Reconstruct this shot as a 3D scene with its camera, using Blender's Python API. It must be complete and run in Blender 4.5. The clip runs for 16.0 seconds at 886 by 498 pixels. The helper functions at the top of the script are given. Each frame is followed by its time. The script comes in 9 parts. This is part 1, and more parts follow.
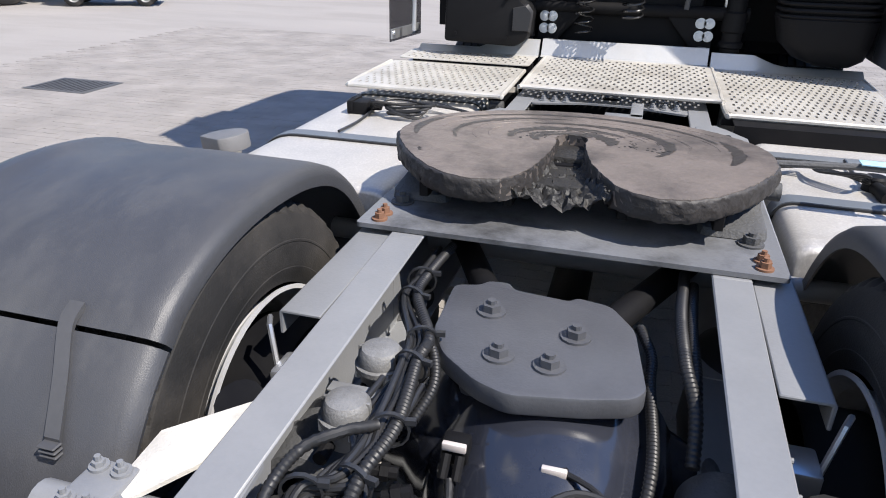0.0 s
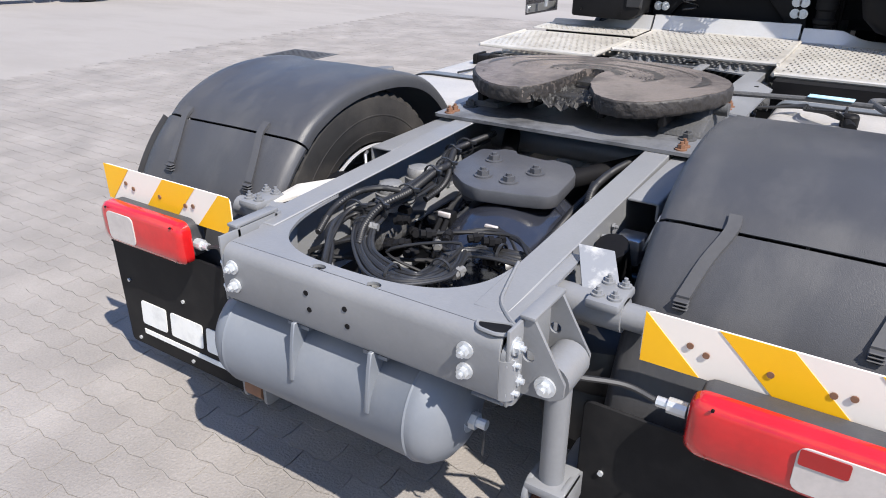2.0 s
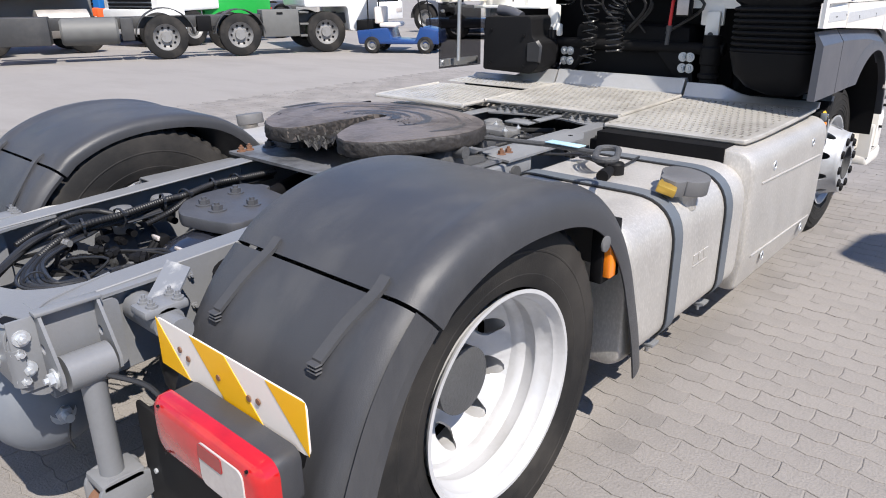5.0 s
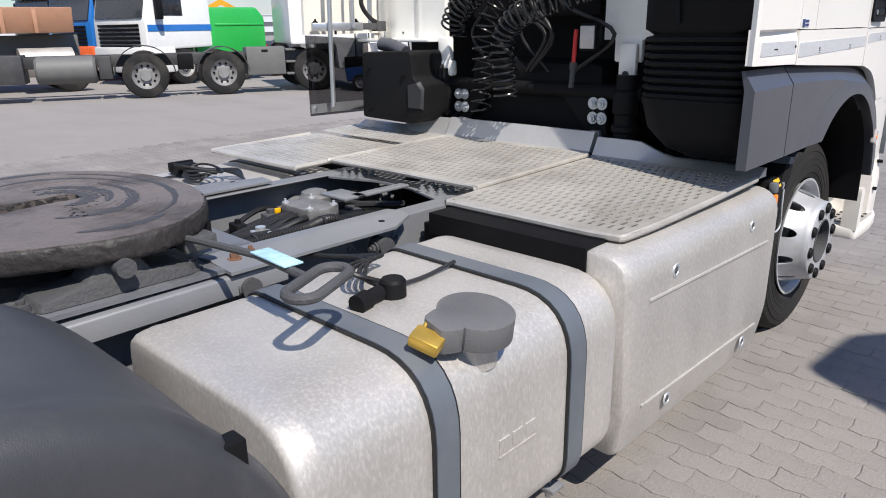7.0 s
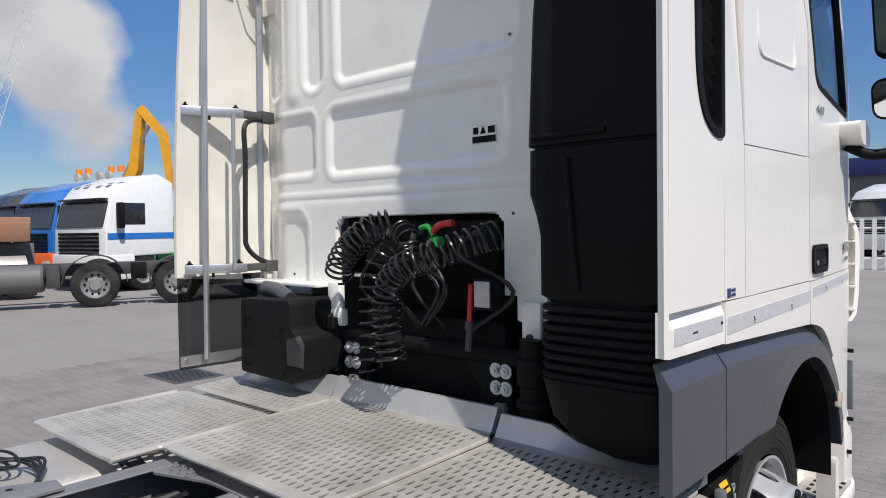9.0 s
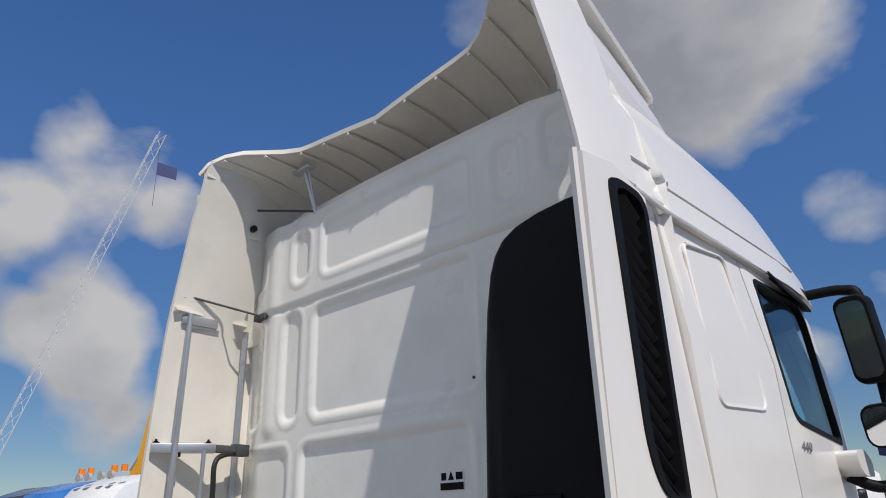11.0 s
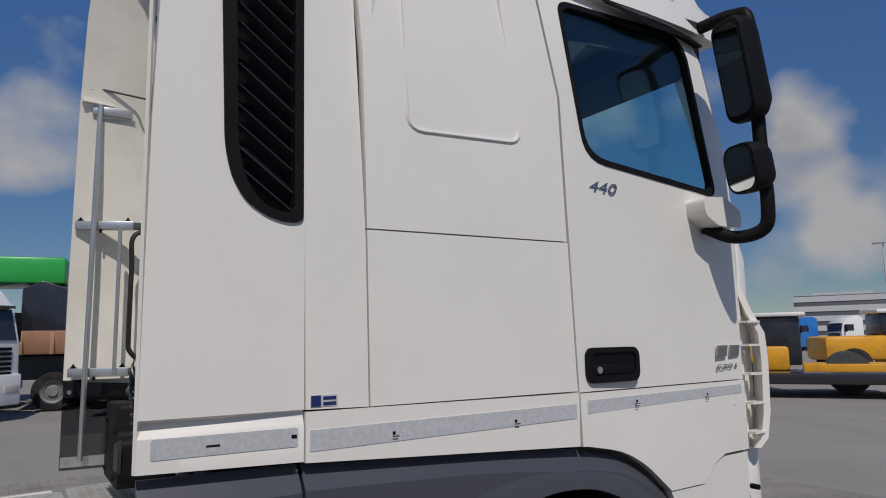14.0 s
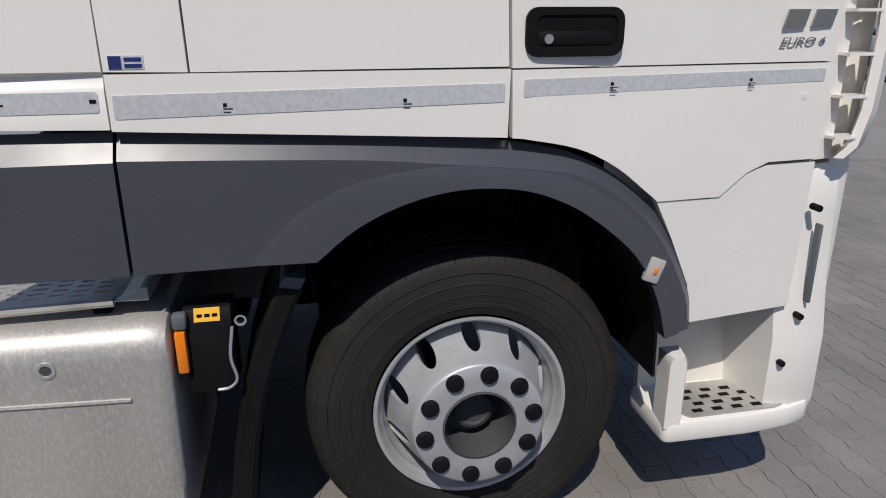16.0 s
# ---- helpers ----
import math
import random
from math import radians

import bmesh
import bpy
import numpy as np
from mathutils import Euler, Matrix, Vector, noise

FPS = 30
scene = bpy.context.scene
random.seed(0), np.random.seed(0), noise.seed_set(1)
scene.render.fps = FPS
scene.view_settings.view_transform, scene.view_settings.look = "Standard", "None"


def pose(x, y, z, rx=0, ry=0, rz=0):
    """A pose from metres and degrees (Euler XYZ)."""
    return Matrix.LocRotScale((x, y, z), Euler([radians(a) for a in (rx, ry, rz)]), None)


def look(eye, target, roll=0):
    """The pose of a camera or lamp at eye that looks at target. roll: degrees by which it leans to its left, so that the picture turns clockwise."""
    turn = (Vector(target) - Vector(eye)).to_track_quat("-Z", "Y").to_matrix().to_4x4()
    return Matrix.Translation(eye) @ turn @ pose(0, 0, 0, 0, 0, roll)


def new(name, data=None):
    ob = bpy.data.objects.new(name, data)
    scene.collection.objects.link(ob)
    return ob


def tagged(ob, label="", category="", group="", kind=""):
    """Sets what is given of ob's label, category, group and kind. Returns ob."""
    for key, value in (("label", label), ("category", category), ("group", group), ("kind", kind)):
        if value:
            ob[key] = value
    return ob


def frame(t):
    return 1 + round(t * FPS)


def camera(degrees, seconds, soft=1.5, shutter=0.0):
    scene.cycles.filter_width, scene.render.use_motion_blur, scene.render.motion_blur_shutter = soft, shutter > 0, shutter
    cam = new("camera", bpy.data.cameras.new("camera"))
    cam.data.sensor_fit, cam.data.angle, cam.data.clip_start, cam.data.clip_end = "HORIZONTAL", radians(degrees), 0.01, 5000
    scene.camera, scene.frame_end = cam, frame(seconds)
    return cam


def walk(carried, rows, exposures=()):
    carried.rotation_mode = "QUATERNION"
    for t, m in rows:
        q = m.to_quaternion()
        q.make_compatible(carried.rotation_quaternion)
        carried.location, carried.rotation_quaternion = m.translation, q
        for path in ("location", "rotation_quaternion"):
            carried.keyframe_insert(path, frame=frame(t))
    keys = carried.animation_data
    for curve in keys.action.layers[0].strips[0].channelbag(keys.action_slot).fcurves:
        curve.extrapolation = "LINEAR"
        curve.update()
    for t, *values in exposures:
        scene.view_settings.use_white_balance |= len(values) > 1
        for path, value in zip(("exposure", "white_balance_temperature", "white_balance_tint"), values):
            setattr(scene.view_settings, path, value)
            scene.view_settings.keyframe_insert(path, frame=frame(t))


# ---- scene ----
cam = camera(65.0, 16.0, soft=1.0)
PATH = [
    (0, (0.13, -1.208, 1.53), (-0.357, 0.546, 0.701), 1.3),
    (0.5, (0.299, -1.421, 1.501), (-0.382, 0.255, 0.649), 0.8),
    (1, (0.48, -1.674, 1.521), (-0.327, -0.055, 0.668), 0.7),
    (1.5, (0.709, -1.872, 1.559), (-0.201, -0.309, 0.707), 0.5),
    (2, (0.996, -1.979, 1.545), (0.012, -0.458, 0.696), 0.1),
    (2.5, (1.22, -2.077, 1.539), (0.187, -0.545, 0.774), -0.0),
    (3, (1.473, -2.152, 1.557), (0.399, -0.633, 0.823), -0.1),
    (3.5, (1.77, -2.077, 1.512), (0.644, -0.594, 0.782), -0.4),
    (4, (2.029, -1.911, 1.481), (0.869, -0.459, 0.743), -0.4),
    (4.5, (2.136, -1.667, 1.514), (0.966, -0.227, 0.768), 0.1),
    (4.7, (2.16, -1.531, 1.522), (0.961, -0.108, 0.79), -0.1),
    (6.8, (2.119, -0.056, 1.458), (0.795, 1.315, 0.852), -0.7),
    (7, (2.105, 0.078, 1.462), (0.783, 1.449, 0.852), -0.9),
    (7.5, (2.041, 0.337, 1.436), (0.729, 1.722, 0.835), -0.6),
    (8, (1.955, 0.566, 1.467), (0.653, 1.973, 0.896), -0.6),
    (8.5, (1.942, 0.735, 1.548), (0.616, 2.189, 1.191), -0.7),
    (9, (1.948, 0.817, 1.654), (0.618, 2.31, 1.59), -0.9),
    (9.5, (1.978, 0.873, 1.763), (0.662, 2.363, 1.978), -1.2),
    (10, (2.001, 0.872, 1.843), (0.732, 2.336, 2.341), -1.6),
    (10.2, (2.0, 0.86, 1.89), (0.761, 2.311, 2.489), -1.9),
    (12.5, (2.55, 1.554, 1.784), (1.235, 2.85, 2.553), -2.1),
    (13, (2.736, 1.759, 1.712), (1.334, 3.042, 2.334), -2.1),
    (13.5, (2.84, 1.938, 1.637), (1.274, 3.092, 2.1), -1.5),
    (14, (2.854, 2.165, 1.591), (1.18, 3.228, 1.854), -1.1),
    (14.5, (2.845, 2.373, 1.572), (1.106, 3.361, 1.593), -0.5),
    (15, (2.888, 2.627, 1.585), (1.062, 3.414, 1.371), -0.2),
    (15.5, (2.884, 2.918, 1.563), (1.013, 3.472, 1.123), -0.3),
    (16, (2.836, 3.191, 1.546), (0.977, 3.56, 0.907), -0.2),
]
walk(cam, [(t, look(eye, target, roll)) for t, eye, target, roll in PATH], exposures=[(0.0, 0.84), (1.5, 0.83), (3.5, 0.80), (4.5, 0.66), (7.0, 0.3), (8.0, 0.12), (9.0, -0.02), (10.0, -0.2), (12.5, -0.55), (14.5, -0.85), (15.5, -0.76), (16.0, -0.50)])

# ---- light ----
SUN_DIR = Vector((2.6, -0.95, 3.6)).normalized()
sun = new("sun", bpy.data.lights.new("sun", "SUN"))
sun.data.energy, sun.data.angle, sun.data.color = 5.0, radians(0.55), (1.0, 0.935, 0.85)
sun.matrix_world = look(SUN_DIR * 50, (0, 0, 0))

world = bpy.data.worlds.new("sky")
scene.world = world
world.use_nodes = True
wn, wl = world.node_tree.nodes, world.node_tree.links
wn.clear()


def wnode(kind, **kw):
    n = wn.new(kind)
    for k, v in kw.items():
        n.inputs[k].default_value = v
    return n


sky = wn.new("ShaderNodeTexSky")
sky.sky_type, sky.sun_disc = "NISHITA", False
sky.sun_elevation = math.asin(SUN_DIR.z)
sky.sun_rotation = math.atan2(SUN_DIR.x, SUN_DIR.y)
sky.air_density, sky.dust_density, sky.ozone_density = 0.9, 0.0, 4.5
wcoord = wn.new("ShaderNodeTexCoord")
wmap = wn.new("ShaderNodeMapping")
wmap.inputs["Location"].default_value = (2.1, 0.9, 0.6)
wmap.inputs["Scale"].default_value = (1.0, 1.0, 1.5)
cloud = wnode("ShaderNodeTexNoise", Scale=2.6, Detail=10.0, Roughness=0.50)
ramp = wn.new("ShaderNodeValToRGB")
ramp.color_ramp.elements[0].position, ramp.color_ramp.elements[1].position = 0.59, 0.72
shade = wnode("ShaderNodeTexNoise", Scale=5.0, Detail=6.0)
tone = wn.new("ShaderNodeValToRGB")
tone.color_ramp.elements[0].position, tone.color_ramp.elements[0].color = 0.14, (6.6, 6.9, 7.9, 1)
tone.color_ramp.elements[1].position, tone.color_ramp.elements[1].color = 0.55, (13.0, 13.0, 13.4, 1)
wmix = wn.new("ShaderNodeMix")
wmix.data_type = "RGBA"
back = wn.new("ShaderNodeBackground")
back.inputs["Strength"].default_value = 0.05
wout = wn.new("ShaderNodeOutputWorld")
wl.new(wcoord.outputs["Generated"], wmap.inputs["Vector"])
wl.new(wmap.outputs["Vector"], cloud.inputs["Vector"])
wl.new(wmap.outputs["Vector"], shade.inputs["Vector"])
# fair-weather puffs over the yard, one broad grey cloud ahead of the cab, and unseen clouds added behind as fill light


def lobe(az, el, size, amount):
    """Adds cloud round a direction: azimuth from +y, elevation, radius, in degrees."""
    d = wn.new("ShaderNodeVectorMath")
    d.operation = "DOT_PRODUCT"
    d.inputs[1].default_value = Vector((math.sin(radians(az)) * math.cos(radians(el)), math.cos(radians(az)) * math.cos(radians(el)), math.sin(radians(el))))
    wl.new(wcoord.outputs["Generated"], d.inputs[0])
    r = wn.new("ShaderNodeMapRange")
    r.interpolation_type = "SMOOTHSTEP"
    r.inputs["From Min"].default_value, r.inputs["From Max"].default_value = math.cos(radians(size)), math.cos(radians(size * 0.25))
    r.inputs["To Min"].default_value, r.inputs["To Max"].default_value = 0.0, amount
    wl.new(d.outputs["Value"], r.inputs["Value"])
    return r.outputs["Result"]


def wadd(a, b, op="ADD"):
    n = wn.new("ShaderNodeMath")
    n.operation = op
    wl.new(a, n.inputs[0])
    wl.new(b, n.inputs[1])
    return n.outputs["Value"]


bank = lobe(-23, 39, 20, 0.24)
puffs = cloud.outputs["Fac"]
# last three lobes: unseen clouds added behind the truck to brighten its rear wall
for az, el, size, amount in ((-70, 24.5, 8, 0.17), (-65, 22.5, 4, 0.13), (-71, 14, 6, 0.16), (-70, 9, 5.5, 0.14), (-75, 29, 4, 0.14), (-78, 21, 5, 0.13), (-78, 13, 5, 0.12), (-10, 20.3, 4.5, 0.14), (-8, 13, 4, 0.13),
                             (-21.5, 18.3, 3, 0.12), (-28, 17, 4.5, 0.14), (-30, 12, 4.5, 0.13), (-27, 7, 4, 0.11), (-15, 9, 4, 0.11), (-89, 15, 6, 0.13), (-58, 41, 5, 0.13), (40, 25, 12, 0.12), (140, 30, 26, 0.18), (182, 34, 34, 0.20), (-140, 30, 28, 0.18)):
    puffs = wadd(puffs, lobe(az, el, size, amount))
wl.new(wadd(puffs, bank), ramp.inputs["Fac"])
thick = wn.new("ShaderNodeMath")
thick.operation = "SUBTRACT"
wl.new(shade.outputs["Fac"], thick.inputs[0])
wl.new(bank, thick.inputs[1])
wl.new(thick.outputs["Value"], tone.inputs["Fac"])
wl.new(ramp.outputs["Color"], wmix.inputs["Factor"])
deep = wnode("ShaderNodeHueSaturation", Hue=0.506, Saturation=1.17, Value=2.4)
wl.new(sky.outputs["Color"], deep.inputs["Color"])
# dry air: the sky pales less towards the horizon
split = wn.new("ShaderNodeSeparateXYZ")
height = wn.new("ShaderNodeMapRange")
height.interpolation_type = "SMOOTHSTEP"
height.inputs["From Min"].default_value, height.inputs["From Max"].default_value = -0.02, 0.62
height.inputs["To Min"].default_value, height.inputs["To Max"].default_value = 1.45, 3.2
wl.new(wcoord.outputs["Generated"], split.inputs["Vector"])
wl.new(split.outputs["Z"], height.inputs["Value"])
wl.new(height.outputs["Result"], deep.inputs["Value"])
wl.new(deep.outputs["Color"], wmix.inputs["A"])
wl.new(tone.outputs["Color"], wmix.inputs["B"])
wl.new(wmix.outputs["Result"], back.inputs["Color"])
wl.new(back.outputs["Background"], wout.inputs["Surface"])


# ---- materials ----
def mat(name, color, rough=0.5, metal=0.0, var=0.12, scale=6.0, fine=90.0, bump=0.0, bump_scale=160.0,
        dirt=None, dirt_amount=0.0, dirt_scale=2.2, coat=0.0, rough_var=0.1, island=0.0, per_object=0.0, stretch=(1, 1, 1), spec=0.5):
    m = bpy.data.materials.new(name)
    m.use_nodes = True
    nt = m.node_tree
    bsdf = nt.nodes["Principled BSDF"]
    bsdf.inputs["Metallic"].default_value = metal
    bsdf.inputs["Specular IOR Level"].default_value = spec
    bsdf.inputs["Coat Weight"].default_value = coat
    bsdf.inputs["Coat Roughness"].default_value = 0.06

    def node(kind, **kw):
        n = nt.nodes.new(kind)
        for k, v in kw.items():
            n.inputs[k].default_value = v
        return n

    def math_node(op, a, b):
        n = nt.nodes.new("ShaderNodeMath")
        n.operation = op
        for i, v in enumerate((a, b)):
            if isinstance(v, (int, float)):
                n.inputs[i].default_value = v
            else:
                nt.links.new(v, n.inputs[i])
        return n.outputs[0]

    tc = node("ShaderNodeTexCoord")
    mp = node("ShaderNodeMapping", Scale=stretch)
    nt.links.new(tc.outputs["Object"], mp.inputs["Vector"])
    big = node("ShaderNodeTexNoise", Scale=scale, Detail=5.0)
    small = node("ShaderNodeTexNoise", Scale=fine, Detail=3.0)
    for n in (big, small):
        nt.links.new(mp.outputs["Vector"], n.inputs["Vector"])
    f = math_node("ADD", math_node("MULTIPLY", big.outputs["Fac"], 0.65), math_node("MULTIPLY", small.outputs["Fac"], 0.35))
    f = math_node("ADD", math_node("MULTIPLY", math_node("SUBTRACT", f, 0.5), 2.2 * var), 1.0)
    if per_object:
        oi = node("ShaderNodeObjectInfo")
        f = math_node("ADD", f, math_node("MULTIPLY", math_node("SUBTRACT", oi.outputs["Random"], 0.5), per_object))
    if island:
        ge = node("ShaderNodeNewGeometry")
        f = math_node("ADD", f, math_node("MULTIPLY", math_node("SUBTRACT", ge.outputs["Random Per Island"], 0.5), island))
    hsv = node("ShaderNodeHueSaturation", Color=(*color, 1))
    nt.links.new(f, hsv.inputs["Value"])
    out = hsv.outputs["Color"]
    r = math_node("ADD", math_node("MULTIPLY", math_node("SUBTRACT", big.outputs["Fac"], 0.5), rough_var * 2), rough)
    if dirt:
        dn = node("ShaderNodeTexNoise", Scale=dirt_scale, Detail=8.0, Roughness=0.65)
        nt.links.new(mp.outputs["Vector"], dn.inputs["Vector"])
        dr = node("ShaderNodeValToRGB")
        dr.color_ramp.elements[0].position, dr.color_ramp.elements[1].position = 0.47, 0.66
        nt.links.new(dn.outputs["Fac"], dr.inputs["Fac"])
        mx = node("ShaderNodeMix")
        mx.data_type = "RGBA"
        nt.links.new(math_node("MULTIPLY", dr.outputs["Color"], dirt_amount), mx.inputs["Factor"])
        nt.links.new(out, mx.inputs["A"])
        mx.inputs["B"].default_value = (*dirt, 1)
        out = mx.outputs["Result"]
        r = math_node("ADD", r, math_node("MULTIPLY", dr.outputs["Color"], 0.25 * dirt_amount))
    nt.links.new(out, bsdf.inputs["Base Color"])
    nt.links.new(r, bsdf.inputs["Roughness"])
    if bump:
        bn = node("ShaderNodeTexNoise", Scale=bump_scale, Detail=4.0)
        nt.links.new(mp.outputs["Vector"], bn.inputs["Vector"])
        bp = node("ShaderNodeBump", Strength=bump, Distance=0.004)
        nt.links.new(bn.outputs["Fac"], bp.inputs["Height"])
        nt.links.new(bp.outputs["Normal"], bsdf.inputs["Normal"])
    return m


M = dict(
    white=mat("white_paint", (0.812, 0.782, 0.735), 0.32, var=0.02, coat=0.35, dirt=(0.55, 0.52, 0.47), dirt_amount=0.10, rough_var=0.04),
    white_in=mat("white_inner", (0.78, 0.75, 0.68), 0.5, var=0.05, dirt=(0.45, 0.42, 0.36), dirt_amount=0.25),
    backwall=mat("back_wall_paint", (0.83, 0.825, 0.79), 0.3, var=0.03, coat=0.3, dirt=(0.50, 0.49, 0.45), dirt_amount=0.18),
    grey_plastic=mat("grey_plastic", (0.064, 0.067, 0.082), 0.34, var=0.08, bump=0.04, bump_scale=420),
    chassis=mat("chassis_paint", (0.172, 0.177, 0.187), 0.40, var=0.15, dirt=(0.26, 0.26, 0.26), dirt_amount=0.25, bump=0.1),
    tankgrey=mat("tank_grey_paint", (0.14, 0.155, 0.18), 0.5, var=0.12, dirt=(0.27, 0.27, 0.27), dirt_amount=0.25),
    black=mat("black_plastic", (0.008, 0.008, 0.009), 0.55, var=0.25, dirt=(0.022, 0.021, 0.02), dirt_amount=0.2, bump=0.1, spec=0.12),
    mudguard=mat("mudguard_plastic", (0.046, 0.047, 0.052), 0.42, var=0.2, dirt=(0.13, 0.127, 0.122), dirt_amount=0.2, bump=0.2, bump_scale=500, dirt_scale=4.5, stretch=(1.6, 1, 0.3), spec=0.4),
    flap=mat("flap_rubber", (0.009, 0.009, 0.010), 0.55, var=0.3, dirt=(0.05, 0.047, 0.044), dirt_amount=0.2, dirt_scale=7, spec=0.15),
    tyre=mat("tyre_rubber", (0.014, 0.0135, 0.0135), 0.7, var=0.3, dirt=(0.09, 0.08, 0.07), dirt_amount=0.35, bump=0.25, bump_scale=220, spec=0.25),
    tyre_front=mat("tyre_rubber_dusty", (0.018, 0.017, 0.016), 0.7, var=0.3, dirt=(0.06, 0.05, 0.042), dirt_amount=0.2, bump=0.25, bump_scale=220, spec=0.25),
    rimwhite=mat("rim_white", (0.52, 0.52, 0.53), 0.32, metal=0.15, var=0.12, dirt=(0.28, 0.27, 0.26), dirt_amount=0.4, dirt_scale=5),
    rimsilver=mat("rim_silver", (0.50, 0.51, 0.53), 0.38, metal=0.35, var=0.1, dirt=(0.3, 0.29, 0.28), dirt_amount=0.3, dirt_scale=9),
    alu=mat("aluminium_tank", (0.48, 0.458, 0.430), 0.46, metal=0.45, var=0.3, scale=4.5, fine=150, dirt=(0.70, 0.675, 0.64), dirt_amount=0.45, dirt_scale=130, bump=0.12, bump_scale=90, stretch=(1, 1, 0.45)),
    alustep=mat("aluminium_step", (0.49, 0.47, 0.435), 0.46, metal=0.35, var=0.22, scale=5, dirt=(0.17, 0.15, 0.125), dirt_amount=0.45, dirt_scale=3.2, bump=0.12),
    axleplate=mat("axle_plate_paint", (0.066, 0.068, 0.076), 0.42, var=0.3, dirt=(0.03, 0.03, 0.032), dirt_amount=0.4, bump=0.15),
    castalu=mat("cast_aluminium", (0.19, 0.19, 0.19), 0.6, metal=0.3, var=0.3, scale=20, bump=0.4, bump_scale=200, dirt=(0.08, 0.078, 0.075), dirt_amount=0.5, dirt_scale=12),
    steel=mat("zinc_steel", (0.52, 0.53, 0.55), 0.35, metal=0.85, var=0.15),
    galv=mat("bright_bolt", (0.58, 0.60, 0.62), 0.42, metal=0.6, var=0.2),
    rust=mat("rusty_bolt", (0.17, 0.085, 0.05), 0.8, var=0.35, scale=40),
    strap=mat("strap_grey", (0.10, 0.115, 0.135), 0.5, var=0.15, dirt=(0.25, 0.25, 0.25), dirt_amount=0.25),
    rubber=mat("black_hose", (0.012, 0.012, 0.013), 0.48, var=0.3, dirt=(0.025, 0.024, 0.023), dirt_amount=0.25, dirt_scale=20, spec=0.45),
    cable=mat("cable_grey", (0.022, 0.023, 0.026), 0.38, var=0.3),
    coil=mat("coil_black", (0.012, 0.012, 0.013), 0.25, var=0.2),
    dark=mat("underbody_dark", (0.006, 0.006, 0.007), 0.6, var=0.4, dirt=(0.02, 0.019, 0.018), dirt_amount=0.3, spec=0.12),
    axle=mat("axle_dark_paint", (0.018, 0.020, 0.028), 0.18, var=0.35, coat=0.6, dirt=(0.05, 0.05, 0.055), dirt_amount=0.3, bump=0.12, bump_scale=12),
    crust=mat("grease_crust", (0.026, 0.023, 0.022), 0.6, var=0.5, scale=14, bump=1.0, bump_scale=55),
    grease=mat("greasy_steel", (0.140, 0.118, 0.105), 0.48, metal=0.1, var=0.5, scale=7, fine=90, dirt=(0.026, 0.023, 0.022), dirt_amount=0.85, dirt_scale=3.0, bump=0.8, bump_scale=45),
    grease_film=mat("grease_film", (0.035, 0.031, 0.029), 0.42, var=0.5, scale=18, bump=0.5, bump_scale=60),
    grease_wet=mat("wet_grease", (0.013, 0.012, 0.011), 0.6, var=0.5, bump=1.0, bump_scale=70),
    castiron=mat("cast_iron", (0.062, 0.063, 0.066), 0.7, var=0.35, bump=0.7, bump_scale=110),
    straprubber=mat("strap_rubber", (0.055, 0.055, 0.058), 0.55, var=0.3),
    yellow=mat("marker_yellow", (0.80, 0.42, 0.005), 0.4, var=0.05),
    boardwhite=mat("marker_white", (0.74, 0.68, 0.62), 0.45, var=0.04),
    red=mat("lamp_red", (0.45, 0.010, 0.012), 0.14, var=0.35, scale=14, fine=60, coat=0.8),
    lens=mat("lamp_clear", (0.48, 0.44, 0.42), 0.2, var=0.25, scale=18, coat=0.6),
    lens_red=mat("lamp_red_dark", (0.30, 0.008, 0.008), 0.25, var=0.2, coat=0.5),
    amber=mat("amber_lens", (0.85, 0.22, 0.01), 0.25, var=0.05, coat=0.6),
    brass=mat("brass_padlock", (0.62, 0.40, 0.08), 0.38, metal=0.7, var=0.15),
    tagblue=mat("pale_blue_sticker", (0.42, 0.66, 0.76), 0.4, var=0.25, scale=40, dirt=(0.12, 0.2, 0.28), dirt_amount=0.4, dirt_scale=30),
    capgrey=mat("cap_grey", (0.12, 0.12, 0.124), 0.55, var=0.2, dirt=(0.2, 0.2, 0.2), dirt_amount=0.3, bump=0.4, bump_scale=260),
    coverlight=mat("dusty_cover", (0.50, 0.48, 0.44), 0.6, var=0.15, dirt=(0.30, 0.28, 0.25), dirt_amount=0.5, dirt_scale=9, bump=0.3),
    mark=mat("white_marking", (0.78, 0.78, 0.76), 0.55, var=0.1, dirt=(0.3, 0.3, 0.3), dirt_amount=0.25, dirt_scale=14),
    tape=mat("reflective_tape", (0.60, 0.61, 0.63), 0.35, metal=0.2, var=0.35, scale=90, fine=520),
    chrome=mat("chrome_badge", (0.36, 0.36, 0.38), 0.2, metal=0.9, var=0.05),
    blue=mat("label_blue", (0.014, 0.026, 0.13), 0.4),
    redpaint=mat("red_paint", (0.55, 0.03, 0.03), 0.4),
    greenpaint=mat("green_paint", (0.02, 0.36, 0.06), 0.35, coat=0.3),
    yellowpaint=mat("machine_yellow", (0.70, 0.33, 0.015), 0.4, var=0.12, dirt=(0.2, 0.13, 0.05), dirt_amount=0.3),
    bluepaint=mat("truck_blue", (0.02, 0.16, 0.50), 0.3, coat=0.4),
    cartblue=mat("cart_blue", (0.012, 0.045, 0.17), 0.3, coat=0.4),
    orangepaint=mat("truck_orange", (0.72, 0.12, 0.03), 0.4, var=0.1),
    blackpaint=mat("truck_black", (0.02, 0.02, 0.025), 0.25, coat=0.5),
    bgwhite=mat("truck_white", (0.78, 0.78, 0.77), 0.35, coat=0.3),
